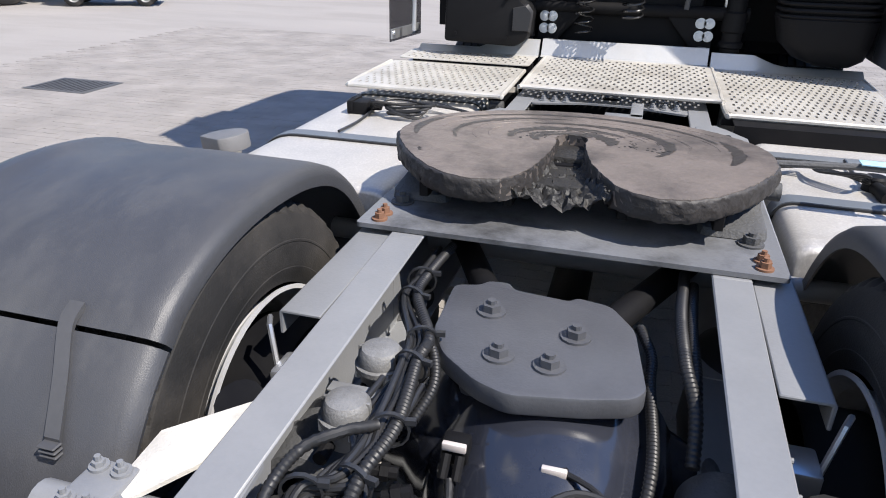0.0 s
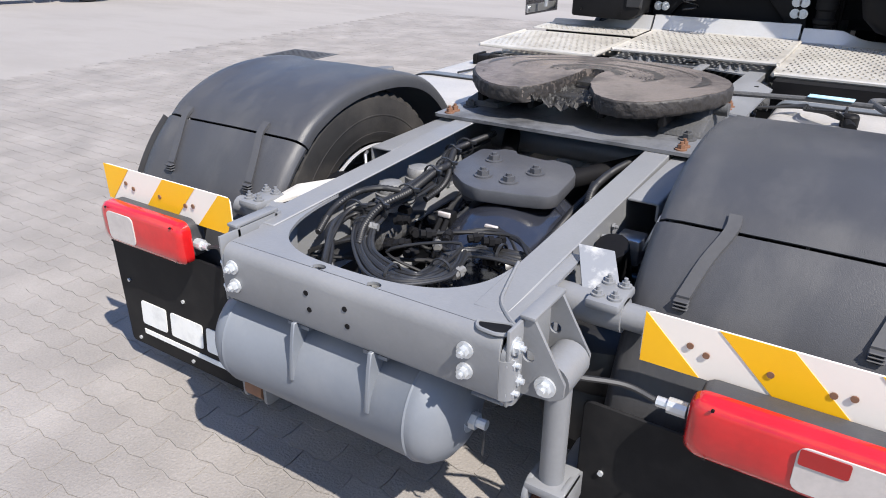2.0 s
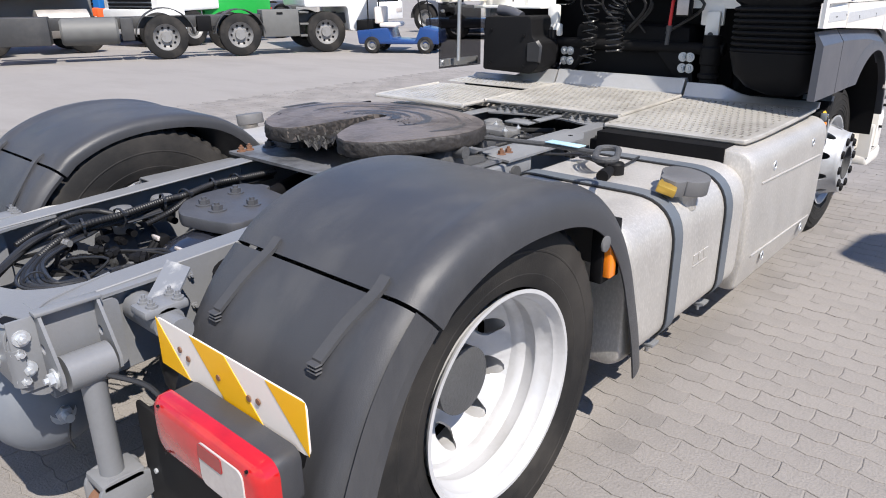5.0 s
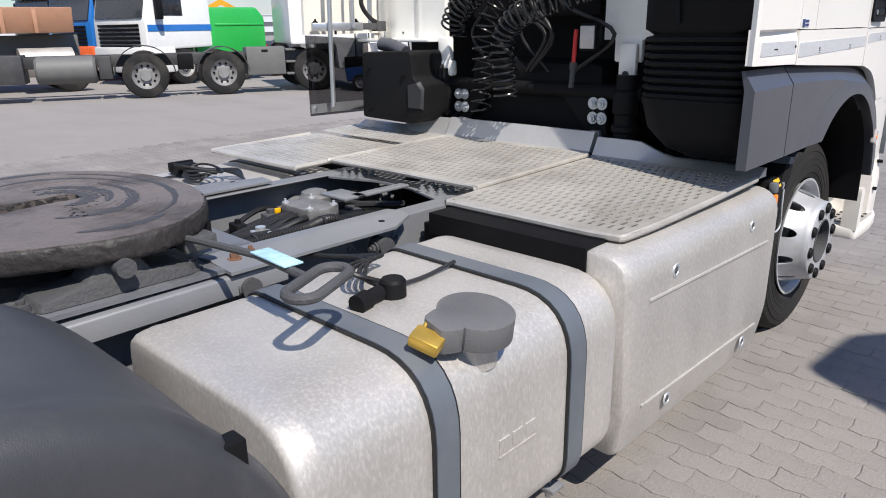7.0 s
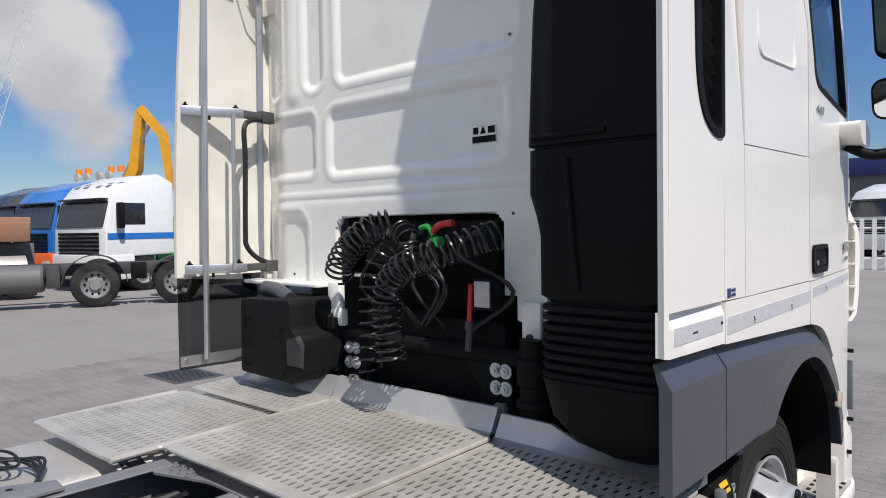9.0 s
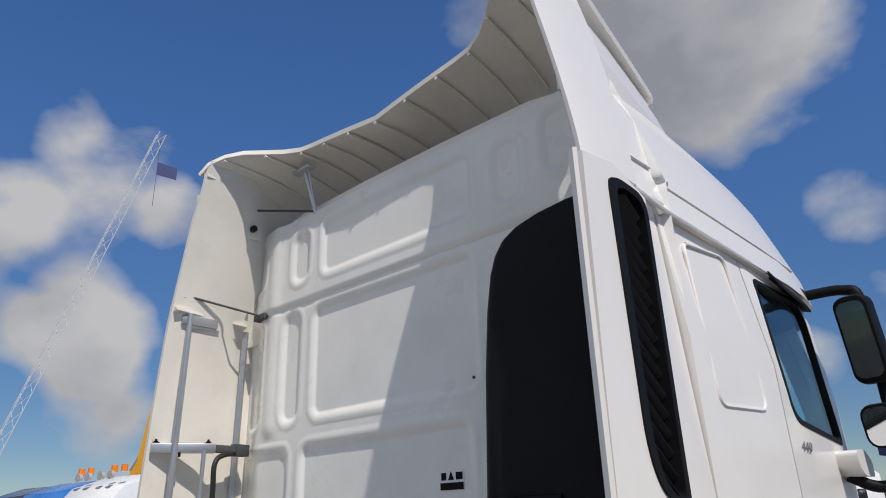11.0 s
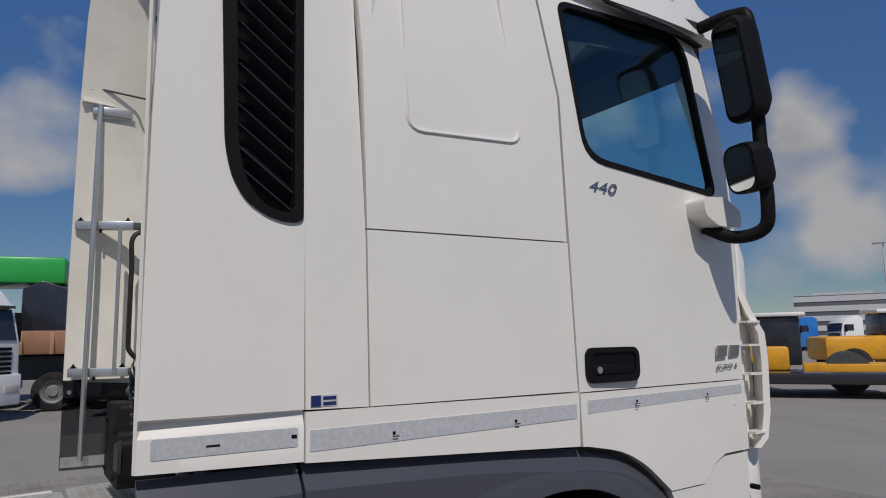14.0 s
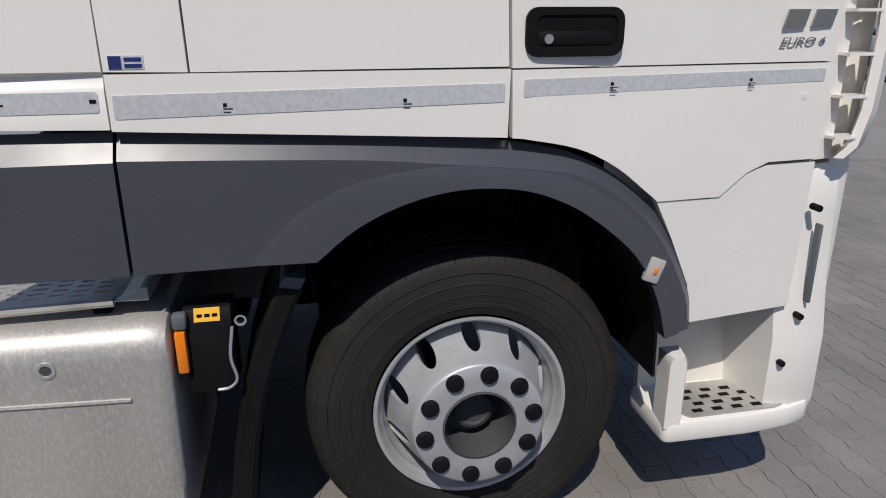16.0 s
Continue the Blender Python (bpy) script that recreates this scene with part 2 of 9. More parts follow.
    bggrey=mat("truck_chassis_grey", (0.12, 0.12, 0.115), 0.6, var=0.25),
    bgdark=mat("truck_chassis_dark", (0.035, 0.035, 0.036), 0.55, var=0.25, dirt=(0.10, 0.095, 0.09), dirt_amount=0.3),
    rimdull=mat("rim_dull", (0.26, 0.255, 0.25), 0.5, metal=0.3, var=0.2, dirt=(0.10, 0.095, 0.09), dirt_amount=0.5, dirt_scale=6),
    oily=mat("oily_plate", (0.135, 0.140, 0.152), 0.42, var=0.25, scale=5, dirt=(0.016, 0.016, 0.017), dirt_amount=0.95, dirt_scale=2.6, bump=0.15),
    concrete=mat("building_dark", (0.10, 0.105, 0.12), 0.6, var=0.1),
    bldlight=mat("building_light", (0.55, 0.56, 0.58), 0.6, var=0.1),
    bronze=mat("tipper_brown", (0.42, 0.22, 0.13), 0.6, var=0.2),
    smoke=mat("smoked_panel", (0.12, 0.125, 0.13), 0.12, var=0.1),
    cover=mat("flaking_cover", (0.17, 0.18, 0.20), 0.55, var=0.1, dirt=(0.62, 0.61, 0.58), dirt_amount=0.9, dirt_scale=7),
    upstand=mat("aluminium_upstand", (0.50, 0.50, 0.50), 0.42, metal=0.5, var=0.12, dirt=(0.33, 0.30, 0.27), dirt_amount=0.3),
    louvre=mat("louvre_plastic", (0.022, 0.022, 0.024), 0.4, var=0.2),
    seat=mat("seat_cloth", (0.03, 0.032, 0.036), 0.85),
)


def glass(name, tint, rough=0.0, alpha=0.0):
    m = bpy.data.materials.new(name)
    m.use_nodes = True
    nt = m.node_tree
    nt.nodes.clear()
    o = nt.nodes.new("ShaderNodeOutputMaterial")
    tr = nt.nodes.new("ShaderNodeBsdfTransparent")
    tr.inputs["Color"].default_value = (*tint, 1)
    gl = nt.nodes.new("ShaderNodeBsdfGlossy")
    gl.inputs["Roughness"].default_value = 0.01
    gl.inputs["Color"].default_value = (0.9, 0.95, 1.0, 1)
    fr = nt.nodes.new("ShaderNodeLayerWeight")
    fr.inputs["Blend"].default_value = 0.5
    pw = nt.nodes.new("ShaderNodeMath")
    pw.operation = "POWER"
    pw.inputs[1].default_value = 4.0
    nt.links.new(fr.outputs["Facing"], pw.inputs[0])
    sc = nt.nodes.new("ShaderNodeMath")
    sc.operation = "MULTIPLY_ADD"
    sc.inputs[1].default_value, sc.inputs[2].default_value = 0.5, 0.035
    nt.links.new(pw.outputs["Value"], sc.inputs[0])
    mx = nt.nodes.new("ShaderNodeMixShader")
    nt.links.new(sc.outputs["Value"], mx.inputs["Fac"])
    nt.links.new(tr.outputs["BSDF"], mx.inputs[1])
    nt.links.new(gl.outputs["BSDF"], mx.inputs[2])
    nt.links.new(mx.outputs["Shader"], o.inputs["Surface"])
    return m


M["glass"] = glass("window_glass", (0.84, 0.95, 0.95))
M["smokeglass"] = glass("smoked_acrylic", (0.36, 0.36, 0.37))
mirror_m = bpy.data.materials.new("mirror_glass")
mirror_m.use_nodes = True
mirror_m.node_tree.nodes["Principled BSDF"].inputs["Metallic"].default_value = 1.0
mirror_m.node_tree.nodes["Principled BSDF"].inputs["Roughness"].default_value = 0.02
mirror_m.node_tree.nodes["Principled BSDF"].inputs["Base Color"].default_value = (0.85, 0.87, 0.88, 1)
M["mirror"] = mirror_m


# ---- mesh helpers ----
def build(verts, faces):
    bm = bmesh.new()
    vs = [bm.verts.new(v) for v in verts]
    for f in faces:
        try:
            bm.faces.new([vs[i] for i in f])
        except ValueError:
            pass
    return bm


def merge(*bms):
    out = bms[0]
    for b in bms[1:]:
        me = bpy.data.meshes.new("tmp")
        b.to_mesh(me)
        out.from_mesh(me)
        bpy.data.meshes.remove(me)
        b.free()
    return out


def bevelled(bm, width, seg=2, angle=35):
    bmesh.ops.recalc_face_normals(bm, faces=bm.faces)
    edges = [e for e in bm.edges if len(e.link_faces) == 2 and e.calc_face_angle(0) > radians(angle)]
    bmesh.ops.bevel(bm, geom=edges, offset=width, segments=seg, affect="EDGES", profile=0.5, clamp_overlap=True)
    return bm


def box(x0, x1, y0, y1, z0, z1, b=0.0, seg=2):
    v = [(x, y, z) for x in (x0, x1) for y in (y0, y1) for z in (z0, z1)]
    bm = build(v, [(0, 1, 3, 2), (4, 6, 7, 5), (0, 4, 5, 1), (2, 3, 7, 6), (0, 2, 6, 4), (1, 5, 7, 3)])
    bmesh.ops.recalc_face_normals(bm, faces=bm.faces)
    return bevelled(bm, b, seg) if b else bm


def put(axis, u, v, w):
    return {"x": (w, u, v), "y": (u, w, v), "z": (u, v, w)}[axis]


def extr(profile, axis, a, b, bevel=0.0, seg=2, angle=35):
    """A prism: profile in the plane across the axis, from a to b."""
    n = len(profile)
    vs = [put(axis, u, v, a) for u, v in profile] + [put(axis, u, v, b) for u, v in profile]
    fs = [tuple(range(n - 1, -1, -1)), tuple(range(n, 2 * n))] + [(i, (i + 1) % n, n + (i + 1) % n, n + i) for i in range(n)]
    bm = build(vs, fs)
    bmesh.ops.recalc_face_normals(bm, faces=bm.faces)
    return bevelled(bm, bevel, seg, angle) if bevel else bm


def plate(outer, holes, axis, a, b, bevel=0.0):
    """A plate with holes through it."""
    bm = bmesh.new()
    edges = []
    for loop in (outer, *holes):
        vs = [bm.verts.new(put(axis, u, v, a)) for u, v in loop]
        edges += [bm.edges.new((vs[i], vs[(i + 1) % len(vs)])) for i in range(len(vs))]
    bmesh.ops.triangle_fill(bm, use_beauty=True, edges=edges)
    r = bmesh.ops.extrude_face_region(bm, geom=bm.faces[:])
    d = Vector(put(axis, 0, 0, b - a))
    bmesh.ops.translate(bm, vec=d, verts=[g for g in r["geom"] if isinstance(g, bmesh.types.BMVert)])
    bmesh.ops.recalc_face_normals(bm, faces=bm.faces)
    return bm


def rrect(u0, u1, v0, v1, r, n=4):
    pts = []
    for cu, cv, a0 in ((u1 - r, v1 - r, 0), (u0 + r, v1 - r, 90), (u0 + r, v0 + r, 180), (u1 - r, v0 + r, 270)):
        pts += [(cu + r * math.cos(radians(a0 + 90 * i / n)), cv + r * math.sin(radians(a0 + 90 * i / n))) for i in range(n + 1)]
    return pts


def rounded(poly, r, n=4):
    """A polygon with its corners rounded; r is one radius or one for each corner."""
    out, k = [], len(poly)
    for i in range(k):
        p, a, b = Vector(poly[i]), Vector(poly[i - 1]), Vector(poly[(i + 1) % k])
        rr = r[i] if isinstance(r, (list, tuple)) else r
        if rr <= 0:
            out.append(tuple(p))
            continue
        d = min(rr, (a - p).length * 0.45, (b - p).length * 0.45)
        p0, p1 = p + (a - p).normalized() * d, p + (b - p).normalized() * d
        for j in range(n + 1):
            t = j / n
            q = p0 * (1 - t) ** 2 + p * 2 * t * (1 - t) + p1 * t * t
            out.append((q.x, q.y))
    return out


def circle(cu, cv, r, n=16):
    return [(cu + r * math.cos(2 * math.pi * i / n), cv + r * math.sin(2 * math.pi * i / n)) for i in range(n)]


def tube(points, r, n=8, closed=False, caps=True):
    """A round bar along points; r is a radius or one for each point."""
    pts = [Vector(p) for p in points]
    k = len(pts)
    rings, ref = [], None
    for i, p in enumerate(pts):
        a = pts[i - 1] if (i or closed) else p
        b = pts[(i + 1) % k] if (i < k - 1 or closed) else p
        d = (b - a).normalized()
        if ref is None:
            ref = d.orthogonal().normalized()
        ref = (ref - d * ref.dot(d)).normalized()
        s = d.cross(ref)
        rr = r[i] if isinstance(r, (list, tuple)) else r
        rings.append([p + (ref * math.cos(2 * math.pi * j / n) + s * math.sin(2 * math.pi * j / n)) * rr for j in range(n)])
    vs = [v for ring in rings for v in ring]
    fs = []
    for i in range(k if closed else k - 1):
        i2 = (i + 1) % k
        fs += [(i * n + j, i * n + (j + 1) % n, i2 * n + (j + 1) % n, i2 * n + j) for j in range(n)]
    if caps and not closed:
        fs += [tuple(range(n - 1, -1, -1)), tuple(range((k - 1) * n, k * n))]
    return build(vs, fs)


def cyl(p0, p1, r, n=16, r2=None):
    return tube([p0, p1], [r, r if r2 is None else r2], n)


def smooth_path(points, step=6):
    """A Catmull-Rom curve through points."""
    p = [Vector(q) for q in points]
    p = [p[0] * 2 - p[1]] + p + [p[-1] * 2 - p[-2]]
    out = []
    for i in range(1, len(p) - 2):
        for j in range(step):
            t = j / step
            out.append(0.5 * ((2 * p[i]) + (p[i + 1] - p[i - 1]) * t + (2 * p[i - 1] - 5 * p[i] + 4 * p[i + 1] - p[i + 2]) * t * t
                              + (3 * p[i] - p[i - 1] - 3 * p[i + 1] + p[i + 2]) * t ** 3))
    return out + [p[-2]]


def lathe(profile, axis="x", centre=(0, 0, 0), n=48, wobble=None):
    """A turned body: profile of (along, radius), round the axis."""
    vs, fs, k = [], [], len(profile)
    c = Vector(centre)
    for i in range(n):
        a = 2 * math.pi * i / n
        for j, (al, r) in enumerate(profile):
            rr = r + (wobble(i, j) if wobble else 0)
            u, v = rr * math.cos(a), rr * math.sin(a)
            vs.append(c + Vector({"x": (al, u, v), "y": (u, al, v), "z": (u, v, al)}[axis]))
    for i in range(n):
        i2 = (i + 1) % n
        fs += [(i * k + j, i2 * k + j, i2 * k + j + 1, i * k + j + 1) for j in range(k - 1)]
    bm = build(vs, fs)
    bmesh.ops.remove_doubles(bm, verts=bm.verts, dist=1e-5)
    bmesh.ops.recalc_face_normals(bm, faces=bm.faces)
    return bm


def loft(rings, caps=True, closed=True):
    n = len(rings[0])
    vs = [v for r in rings for v in r]
    fs = []
    for i in range(len(rings) - 1):
        fs += [(i * n + j, i * n + (j + 1) % n, (i + 1) * n + (j + 1) % n, (i + 1) * n + j) for j in range(n if closed else n - 1)]
    if caps:
        fs += [tuple(range(n - 1, -1, -1)), tuple(range((len(rings) - 1) * n, len(rings) * n))]
    bm = build(vs, fs)
    bmesh.ops.recalc_face_normals(bm, faces=bm.faces)
    return bm


def sheet(bm, t):
    """Gives an open surface thickness."""
    bmesh.ops.recalc_face_normals(bm, faces=bm.faces)
    bmesh.ops.solidify(bm, geom=bm.faces[:], thickness=t)
    bmesh.ops.recalc_face_normals(bm, faces=bm.faces)
    return bm


def moved(bm, m):
    bmesh.ops.transform(bm, matrix=m, verts=bm.verts)
    return bm


def hexbolt(p, axis, s=0.011, h=0.012, washer=True):
    d = Vector({"x": (1, 0, 0), "-x": (-1, 0, 0), "y": (0, 1, 0), "-y": (0, -1, 0), "z": (0, 0, 1)}[axis])
    p = Vector(p)
    parts = [tube([p + d * 0.003, p + d * (0.003 + h)], s, 6)]
    if washer:
        parts.append(tube([p, p + d * 0.005], s * 1.55, 14))
    parts.append(tube([p + d * h, p + d * (h + 0.012)], s * 0.5, 8))
    return merge(*parts)


def mesh_of(name, bm, material, smooth=30):
    me = bpy.data.meshes.new(name)
    bm.to_mesh(me)
    bm.free()
    for m in (material if isinstance(material, (list, tuple)) else (material,)):
        me.materials.append(m)
    if smooth:
        for p in me.polygons:
            p.use_smooth = True
        me.set_sharp_from_angle(angle=radians(smooth))
    return me


def part(name, bm, material, parent, label="", smooth=35):
    ob = new(name, mesh_of(name, bm, material, smooth))
    ob.parent = parent
    if label:
        ob["label"] = label
    return ob


def parts(name, bms, material, parent, label="", smooth=35):
    """One piece for each mesh in the list."""
    return [part(name, b, material, parent, label, smooth) for b in bms]


def again(ob, m, parent):
    """Another piece on the same mesh, at the pose m."""
    o = ob.copy()
    scene.collection.objects.link(o)
    o.parent = parent
    o.matrix_basis = m
    return o


def thing(name, label, category, at=(0, 0, 0), group="", kind=""):
    e = new(name)
    e.location = at
    return tagged(e, label, category, group, kind)


def mirror_x(bm):
    for v in bm.verts:
        v.co.x = -v.co.x
    bmesh.ops.reverse_faces(bm, faces=bm.faces)
    return bm

# ---- ground ----
GROUND = -0.0025
ground_m = mat("concrete_yard", (0.252, 0.235, 0.221), 0.9, var=0.2, scale=0.5, fine=40, dirt=(0.205, 0.191, 0.180), dirt_amount=0.6, dirt_scale=0.45, stretch=(0.6, 1.5, 1), bump=0.35, bump_scale=45)
paver_m = mat("paver_concrete", (0.232, 0.215, 0.201), 0.9, var=0.6, scale=2.2, fine=130, dirt=(0.182, 0.167, 0.155), dirt_amount=0.5, dirt_scale=1.3, bump=1.0, bump_scale=110, island=0.08, per_object=0.08)
ground = new("ground", mesh_of("ground", build([(-900, -900, GROUND), (900, -900, GROUND), (900, 900, GROUND), (-900, 900, GROUND)], [(0, 1, 2, 3)]), ground_m))
tagged(ground, "light grey worn concrete yard reaching the horizon", "ground", kind="structure")

# ---- the tractor unit ----
truck = thing("tractor_unit", "white two-axle tractor unit with grey chassis, standing on a paved yard", "truck")

# chassis rails, falling slightly to the rear behind the coupling
def sag(bm):
    for v in bm.verts:
        v.co.z -= 0.047 * max(0.0, 0.28 - v.co.y) * (0.4 + 0.6 * min(1.0, max(0.0, (v.co.z - 0.55) / 0.3)))
    return bm


RAIL = [(0.335, 0.85), (0.42, 0.85), (0.42, 0.58), (0.335, 0.58), (0.335, 0.588), (0.412, 0.588), (0.412, 0.842), (0.335, 0.842)]
for s in (1, -1):
    prof = [(s * x, z) for x, z in RAIL]
    rail = part("chassis_rail", sag(merge(extr(prof, "y", -0.84 if s > 0 else -0.77, 0.28, 0.003, 1), extr(prof, "y", 0.28, 4.45, 0.003, 1))), M["chassis"], truck, "long grey steel frame rail")
    xo = 0.42 * s
    # top angle bracket beside the rail, under the mounting plate
    br = extr([(s * 0.424, 0.848), (s * 0.51, 0.848), (s * 0.516, 0.842), (s * 0.516, 0.79), (s * 0.508, 0.79), (s * 0.508, 0.84), (s * 0.424, 0.84)], "y", -0.115, 1.10, 0.002, 1)
    part("angle_bracket", sag(br), M["chassis"], truck)
    nuts = []
    for yy in [-0.78, -0.70, -0.52, -0.44, -0.30, -0.22] + [0.45 + 0.19 * i for i in range(9)] + [2.2, 2.35]:
        for zz in ((0.80, 0.70) if yy < 0 else (0.79, 0.67)):
            nuts.append(hexbolt((xo, yy, zz), "x" if s > 0 else "-x", 0.010, 0.008, yy > 0))
    parts("rail_bolt", [sag(b) for b in nuts], M["chassis"], rail)

# rear cross member: pressed channel with a round cut in its top
XL, XR = -0.362, 0.452
cut = [(q.x, q.y) for q in smooth_path([(-0.336, -0.50, 0), (-0.326, -0.62, 0), (-0.300, -0.72, 0), (-0.25, -0.80, 0), (-0.16, -0.848, 0), (-0.04, -0.860, 0), (0.07, -0.858, 0), (0.17, -0.842, 0), (0.25, -0.805, 0), (0.31, -0.73, 0), (0.333, -0.62, 0), (0.338, -0.50, 0)], 4)]
TOPZ = 0.796
top_outline = [(-0.42, -0.50), (-0.42, -0.72), (XL, -0.80), (XL, -0.895), (XR, -0.895), (XR, -0.50)] + cut[::-1]
holes = [[(x + 0.019 * math.cos(a), -0.884 + 0.013 * math.sin(a)) for a in [2 * math.pi * k / 16 for k in range(16)]] for x in (-0.067, 0.10)]
cm_top = plate(top_outline, holes, "z", TOPZ - 0.009, TOPZ)
for v in cm_top.verts:
    v.co.z += 0.047 * max(0.0, v.co.y + 0.80) * 0.7
face = [(-0.895, TOPZ), (-0.908, TOPZ - 0.003), (-0.918, TOPZ - 0.010), (-0.925, TOPZ - 0.021), (-0.928, TOPZ - 0.035), (-0.928, 0.652), (-0.924, 0.642), (-0.914, 0.636), (-0.86, 0.636),
        (-0.86, 0.644), (-0.912, 0.644), (-0.920, 0.656), (-0.920, TOPZ - 0.035), (-0.916, TOPZ - 0.022), (-0.908, TOPZ - 0.013), (-0.895, TOPZ - 0.009)]
cm_face = extr(face, "x", XL, XR, 0.0015, 1)
# rolled end at the right with a bent edge
ring_end = []
for a in (0.0, 0.4, 0.8, 1.2, 1.57):
    xo, yo, xi2, yi2 = XR + 0.030 * math.sin(a), -0.928 + 0.030 * (1 - math.cos(a)), XR + 0.022 * math.sin(a), -0.920 + 0.022 * (1 - math.cos(a))
    ring_end.append([(xo, yo, 0.645), (xo, yo, TOPZ - 0.055), (xi2, yi2, TOPZ - 0.055), (xi2, yi2, 0.645)])
cross = part("rear_cross_member", merge(cm_top, cm_face, loft(ring_end)), M["chassis"], truck, "grey pressed steel rear cross member with round cut-out")
bolts = [hexbolt((x, -0.928, z), "-y", 0.0125, 0.016) for x, z in ((-0.328, 0.742), (-0.325, 0.690), (0.372, 0.742), (0.372, 0.690))]
parts("flange_bolt", [*bolts], M["galv"], cross, "bright zinc flange bolts")
dots = [cyl((x, -0.9275, z), (x, -0.9300, z), 0.007, 10) for x, z in ((-0.075, 0.742), (-0.068, 0.698), (0.045, 0.735), (0.05, 0.690))]
parts("punched_hole", [*dots], M["dark"], cross)
# open pocket in the right top corner with a bent lip
slot = rounded([(0.378, -0.893), (0.452, -0.868), (0.470, -0.902), (0.440, -0.921), (0.392, -0.917)], 0.014)
part("corner_slot", extr(slot, "z", TOPZ + 0.0005, TOPZ + 0.0020), M["dark"], cross)
part("slot_lip", tube([(x, y, TOPZ + 0.001) for x, y in slot], 0.0045, 6, closed=True), M["chassis"], cross)
part("rail_end_lip", tube(smooth_path([(0.333, -0.62, TOPZ + 0.010), (0.365, -0.74, TOPZ + 0.007), (0.385, -0.80, TOPZ + 0.004), (0.425, -0.845, TOPZ + 0.002), (0.462, -0.875, TOPZ)], 5), 0.005, 6), M["chassis"], cross)
for s in (1, -1):
    sp = plate(rounded([(-0.925, 0.64), (-0.925, 0.765), (-0.87, 0.785), (-0.66, 0.79), (-0.66, 0.60), (-0.88, 0.60)], 0.02),
               [circle(-0.80, 0.68, 0.03, 16)], "x", 0.453 if s > 0 else -0.372, 0.462 if s > 0 else -0.362)
    side = part("end_plate", sp, M["chassis"], truck)
    parts("plate_bolt", [*[hexbolt((0.463 if s > 0 else -0.373, -0.905, z), "x" if s > 0 else "-x", 0.012, 0.014) for z in (0.73, 0.66)]], M["galv"], side)

# stabiliser hanger, rod and fork on both sides
for s in (1, -1):
    hx = 0.527 if s > 0 else -0.42
    rise = Matrix.Translation((0, 0.045, 0.012))
    xi = 0.462 if s > 0 else -0.374

    def web(ya):
        return plate([(xi, 0.805), (xi + s * 0.03, 0.805), (hx + s * 0.042, 0.672), (hx + s * 0.040, 0.64), (hx + s * 0.012, 0.622), (xi, 0.615)], [circle(xi + s * 0.022, 0.715, 0.014, 16)], "y", ya - 0.004, ya + 0.004)
    hanger = part("stabiliser_hanger", moved(merge(web(-0.90), web(-0.765), box(*sorted((xi, xi + s * 0.035)), -0.91, -0.755, 0.802, 0.812, 0.003), box(*sorted((xi, xi + s * 0.008)), -0.965, -0.745, 0.615, 0.80, 0.002)), rise), M["chassis"], truck, "grey triangular twin-plate hanger")
    parts("hanger_bolt", [moved(q2, rise) for q2 in [hexbolt((hx, -0.904, 0.655), "-y", 0.016, 0.014), hexbolt((xi + s * 0.008, -0.94, 0.755), "x" if s > 0 else "-x", 0.013, 0.012), hexbolt((xi + s * 0.008, -0.94, 0.675), "x" if s > 0 else "-x", 0.013, 0.012)]], M["galv"], hanger)
    rod = merge(cyl((hx, -0.825, 0.63), (hx, -0.825, 0.31), 0.030, 20), cyl((hx, -0.885, 0.655), (hx, -0.775, 0.655), 0.046, 24))
    rod_o = part("stabiliser_rod", moved(rod, rise), M["chassis"], truck, "vertical round grey stabiliser rod")
    fk = rounded([(-0.885, 0.19), (-0.885, 0.30), (-0.86, 0.33), (-0.80, 0.33), (-0.74, 0.31), (-0.74, 0.24), (-0.80, 0.225), (-0.82, 0.19)], 0.02)
    fork = merge(extr(fk, "x", hx - 0.05, hx - 0.036, 0.003), extr(fk, "x", hx + 0.036, hx + 0.05, 0.003), box(hx - 0.05, hx + 0.05, -0.875, -0.76, 0.30, 0.328, 0.008))
    part("fork", moved(fork, rise @ Matrix.Translation((0, 0, 0.018))), M["chassis"], rod_o)
    part("bushing", moved(cyl((hx - 0.034, -0.85, 0.235), (hx + 0.034, -0.85, 0.235), 0.042, 24), rise @ Matrix.Translation((0, 0, 0.018))), M["rust"], rod_o)
    arm = tube(smooth_path([(hx, -0.78, 0.26), (hx + 0.01 * s, -0.60, 0.30), (hx, -0.30, 0.36), (hx - 0.05 * s, 0.0, 0.40)]), 0.03, 12)
    part("stabiliser_arm", moved(arm, rise), M["chassis"], truck)
    part("arm_bolt", moved(hexbolt((hx + 0.05 * s, -0.845, 0.235), "x" if s > 0 else "-x", 0.018, 0.02), rise @ Matrix.Translation((0, 0, 0.018))), M["galv"], rod_o)

# compressed air tank under the cross member
AX, AY, AZ, AR = (-0.40, 0.235), -0.80, 0.468, 0.155
dome = [(AX[0] - 0.085 * math.cos(a), AR * math.sin(a)) for a in [radians(q) for q in (2, 20, 40, 60, 80, 90)]]
dome2 = [(AX[1] + 0.085 * math.cos(a), AR * math.sin(a)) for a in [radians(q) for q in (90, 80, 60, 40, 20, 2)]]
seam = [(AX[0] + 0.01, AR), (AX[0] + 0.014, AR + 0.004), (AX[0] + 0.02, AR)]
seam2 = [(AX[1] - 0.02, AR), (AX[1] - 0.014, AR + 0.004), (AX[1] - 0.01, AR)]
airtank = part("air_tank", lathe(dome + seam + seam2 + dome2, "x", (0, AY, AZ), 48), M["tankgrey"], truck, "grey cylindrical compressed air tank")
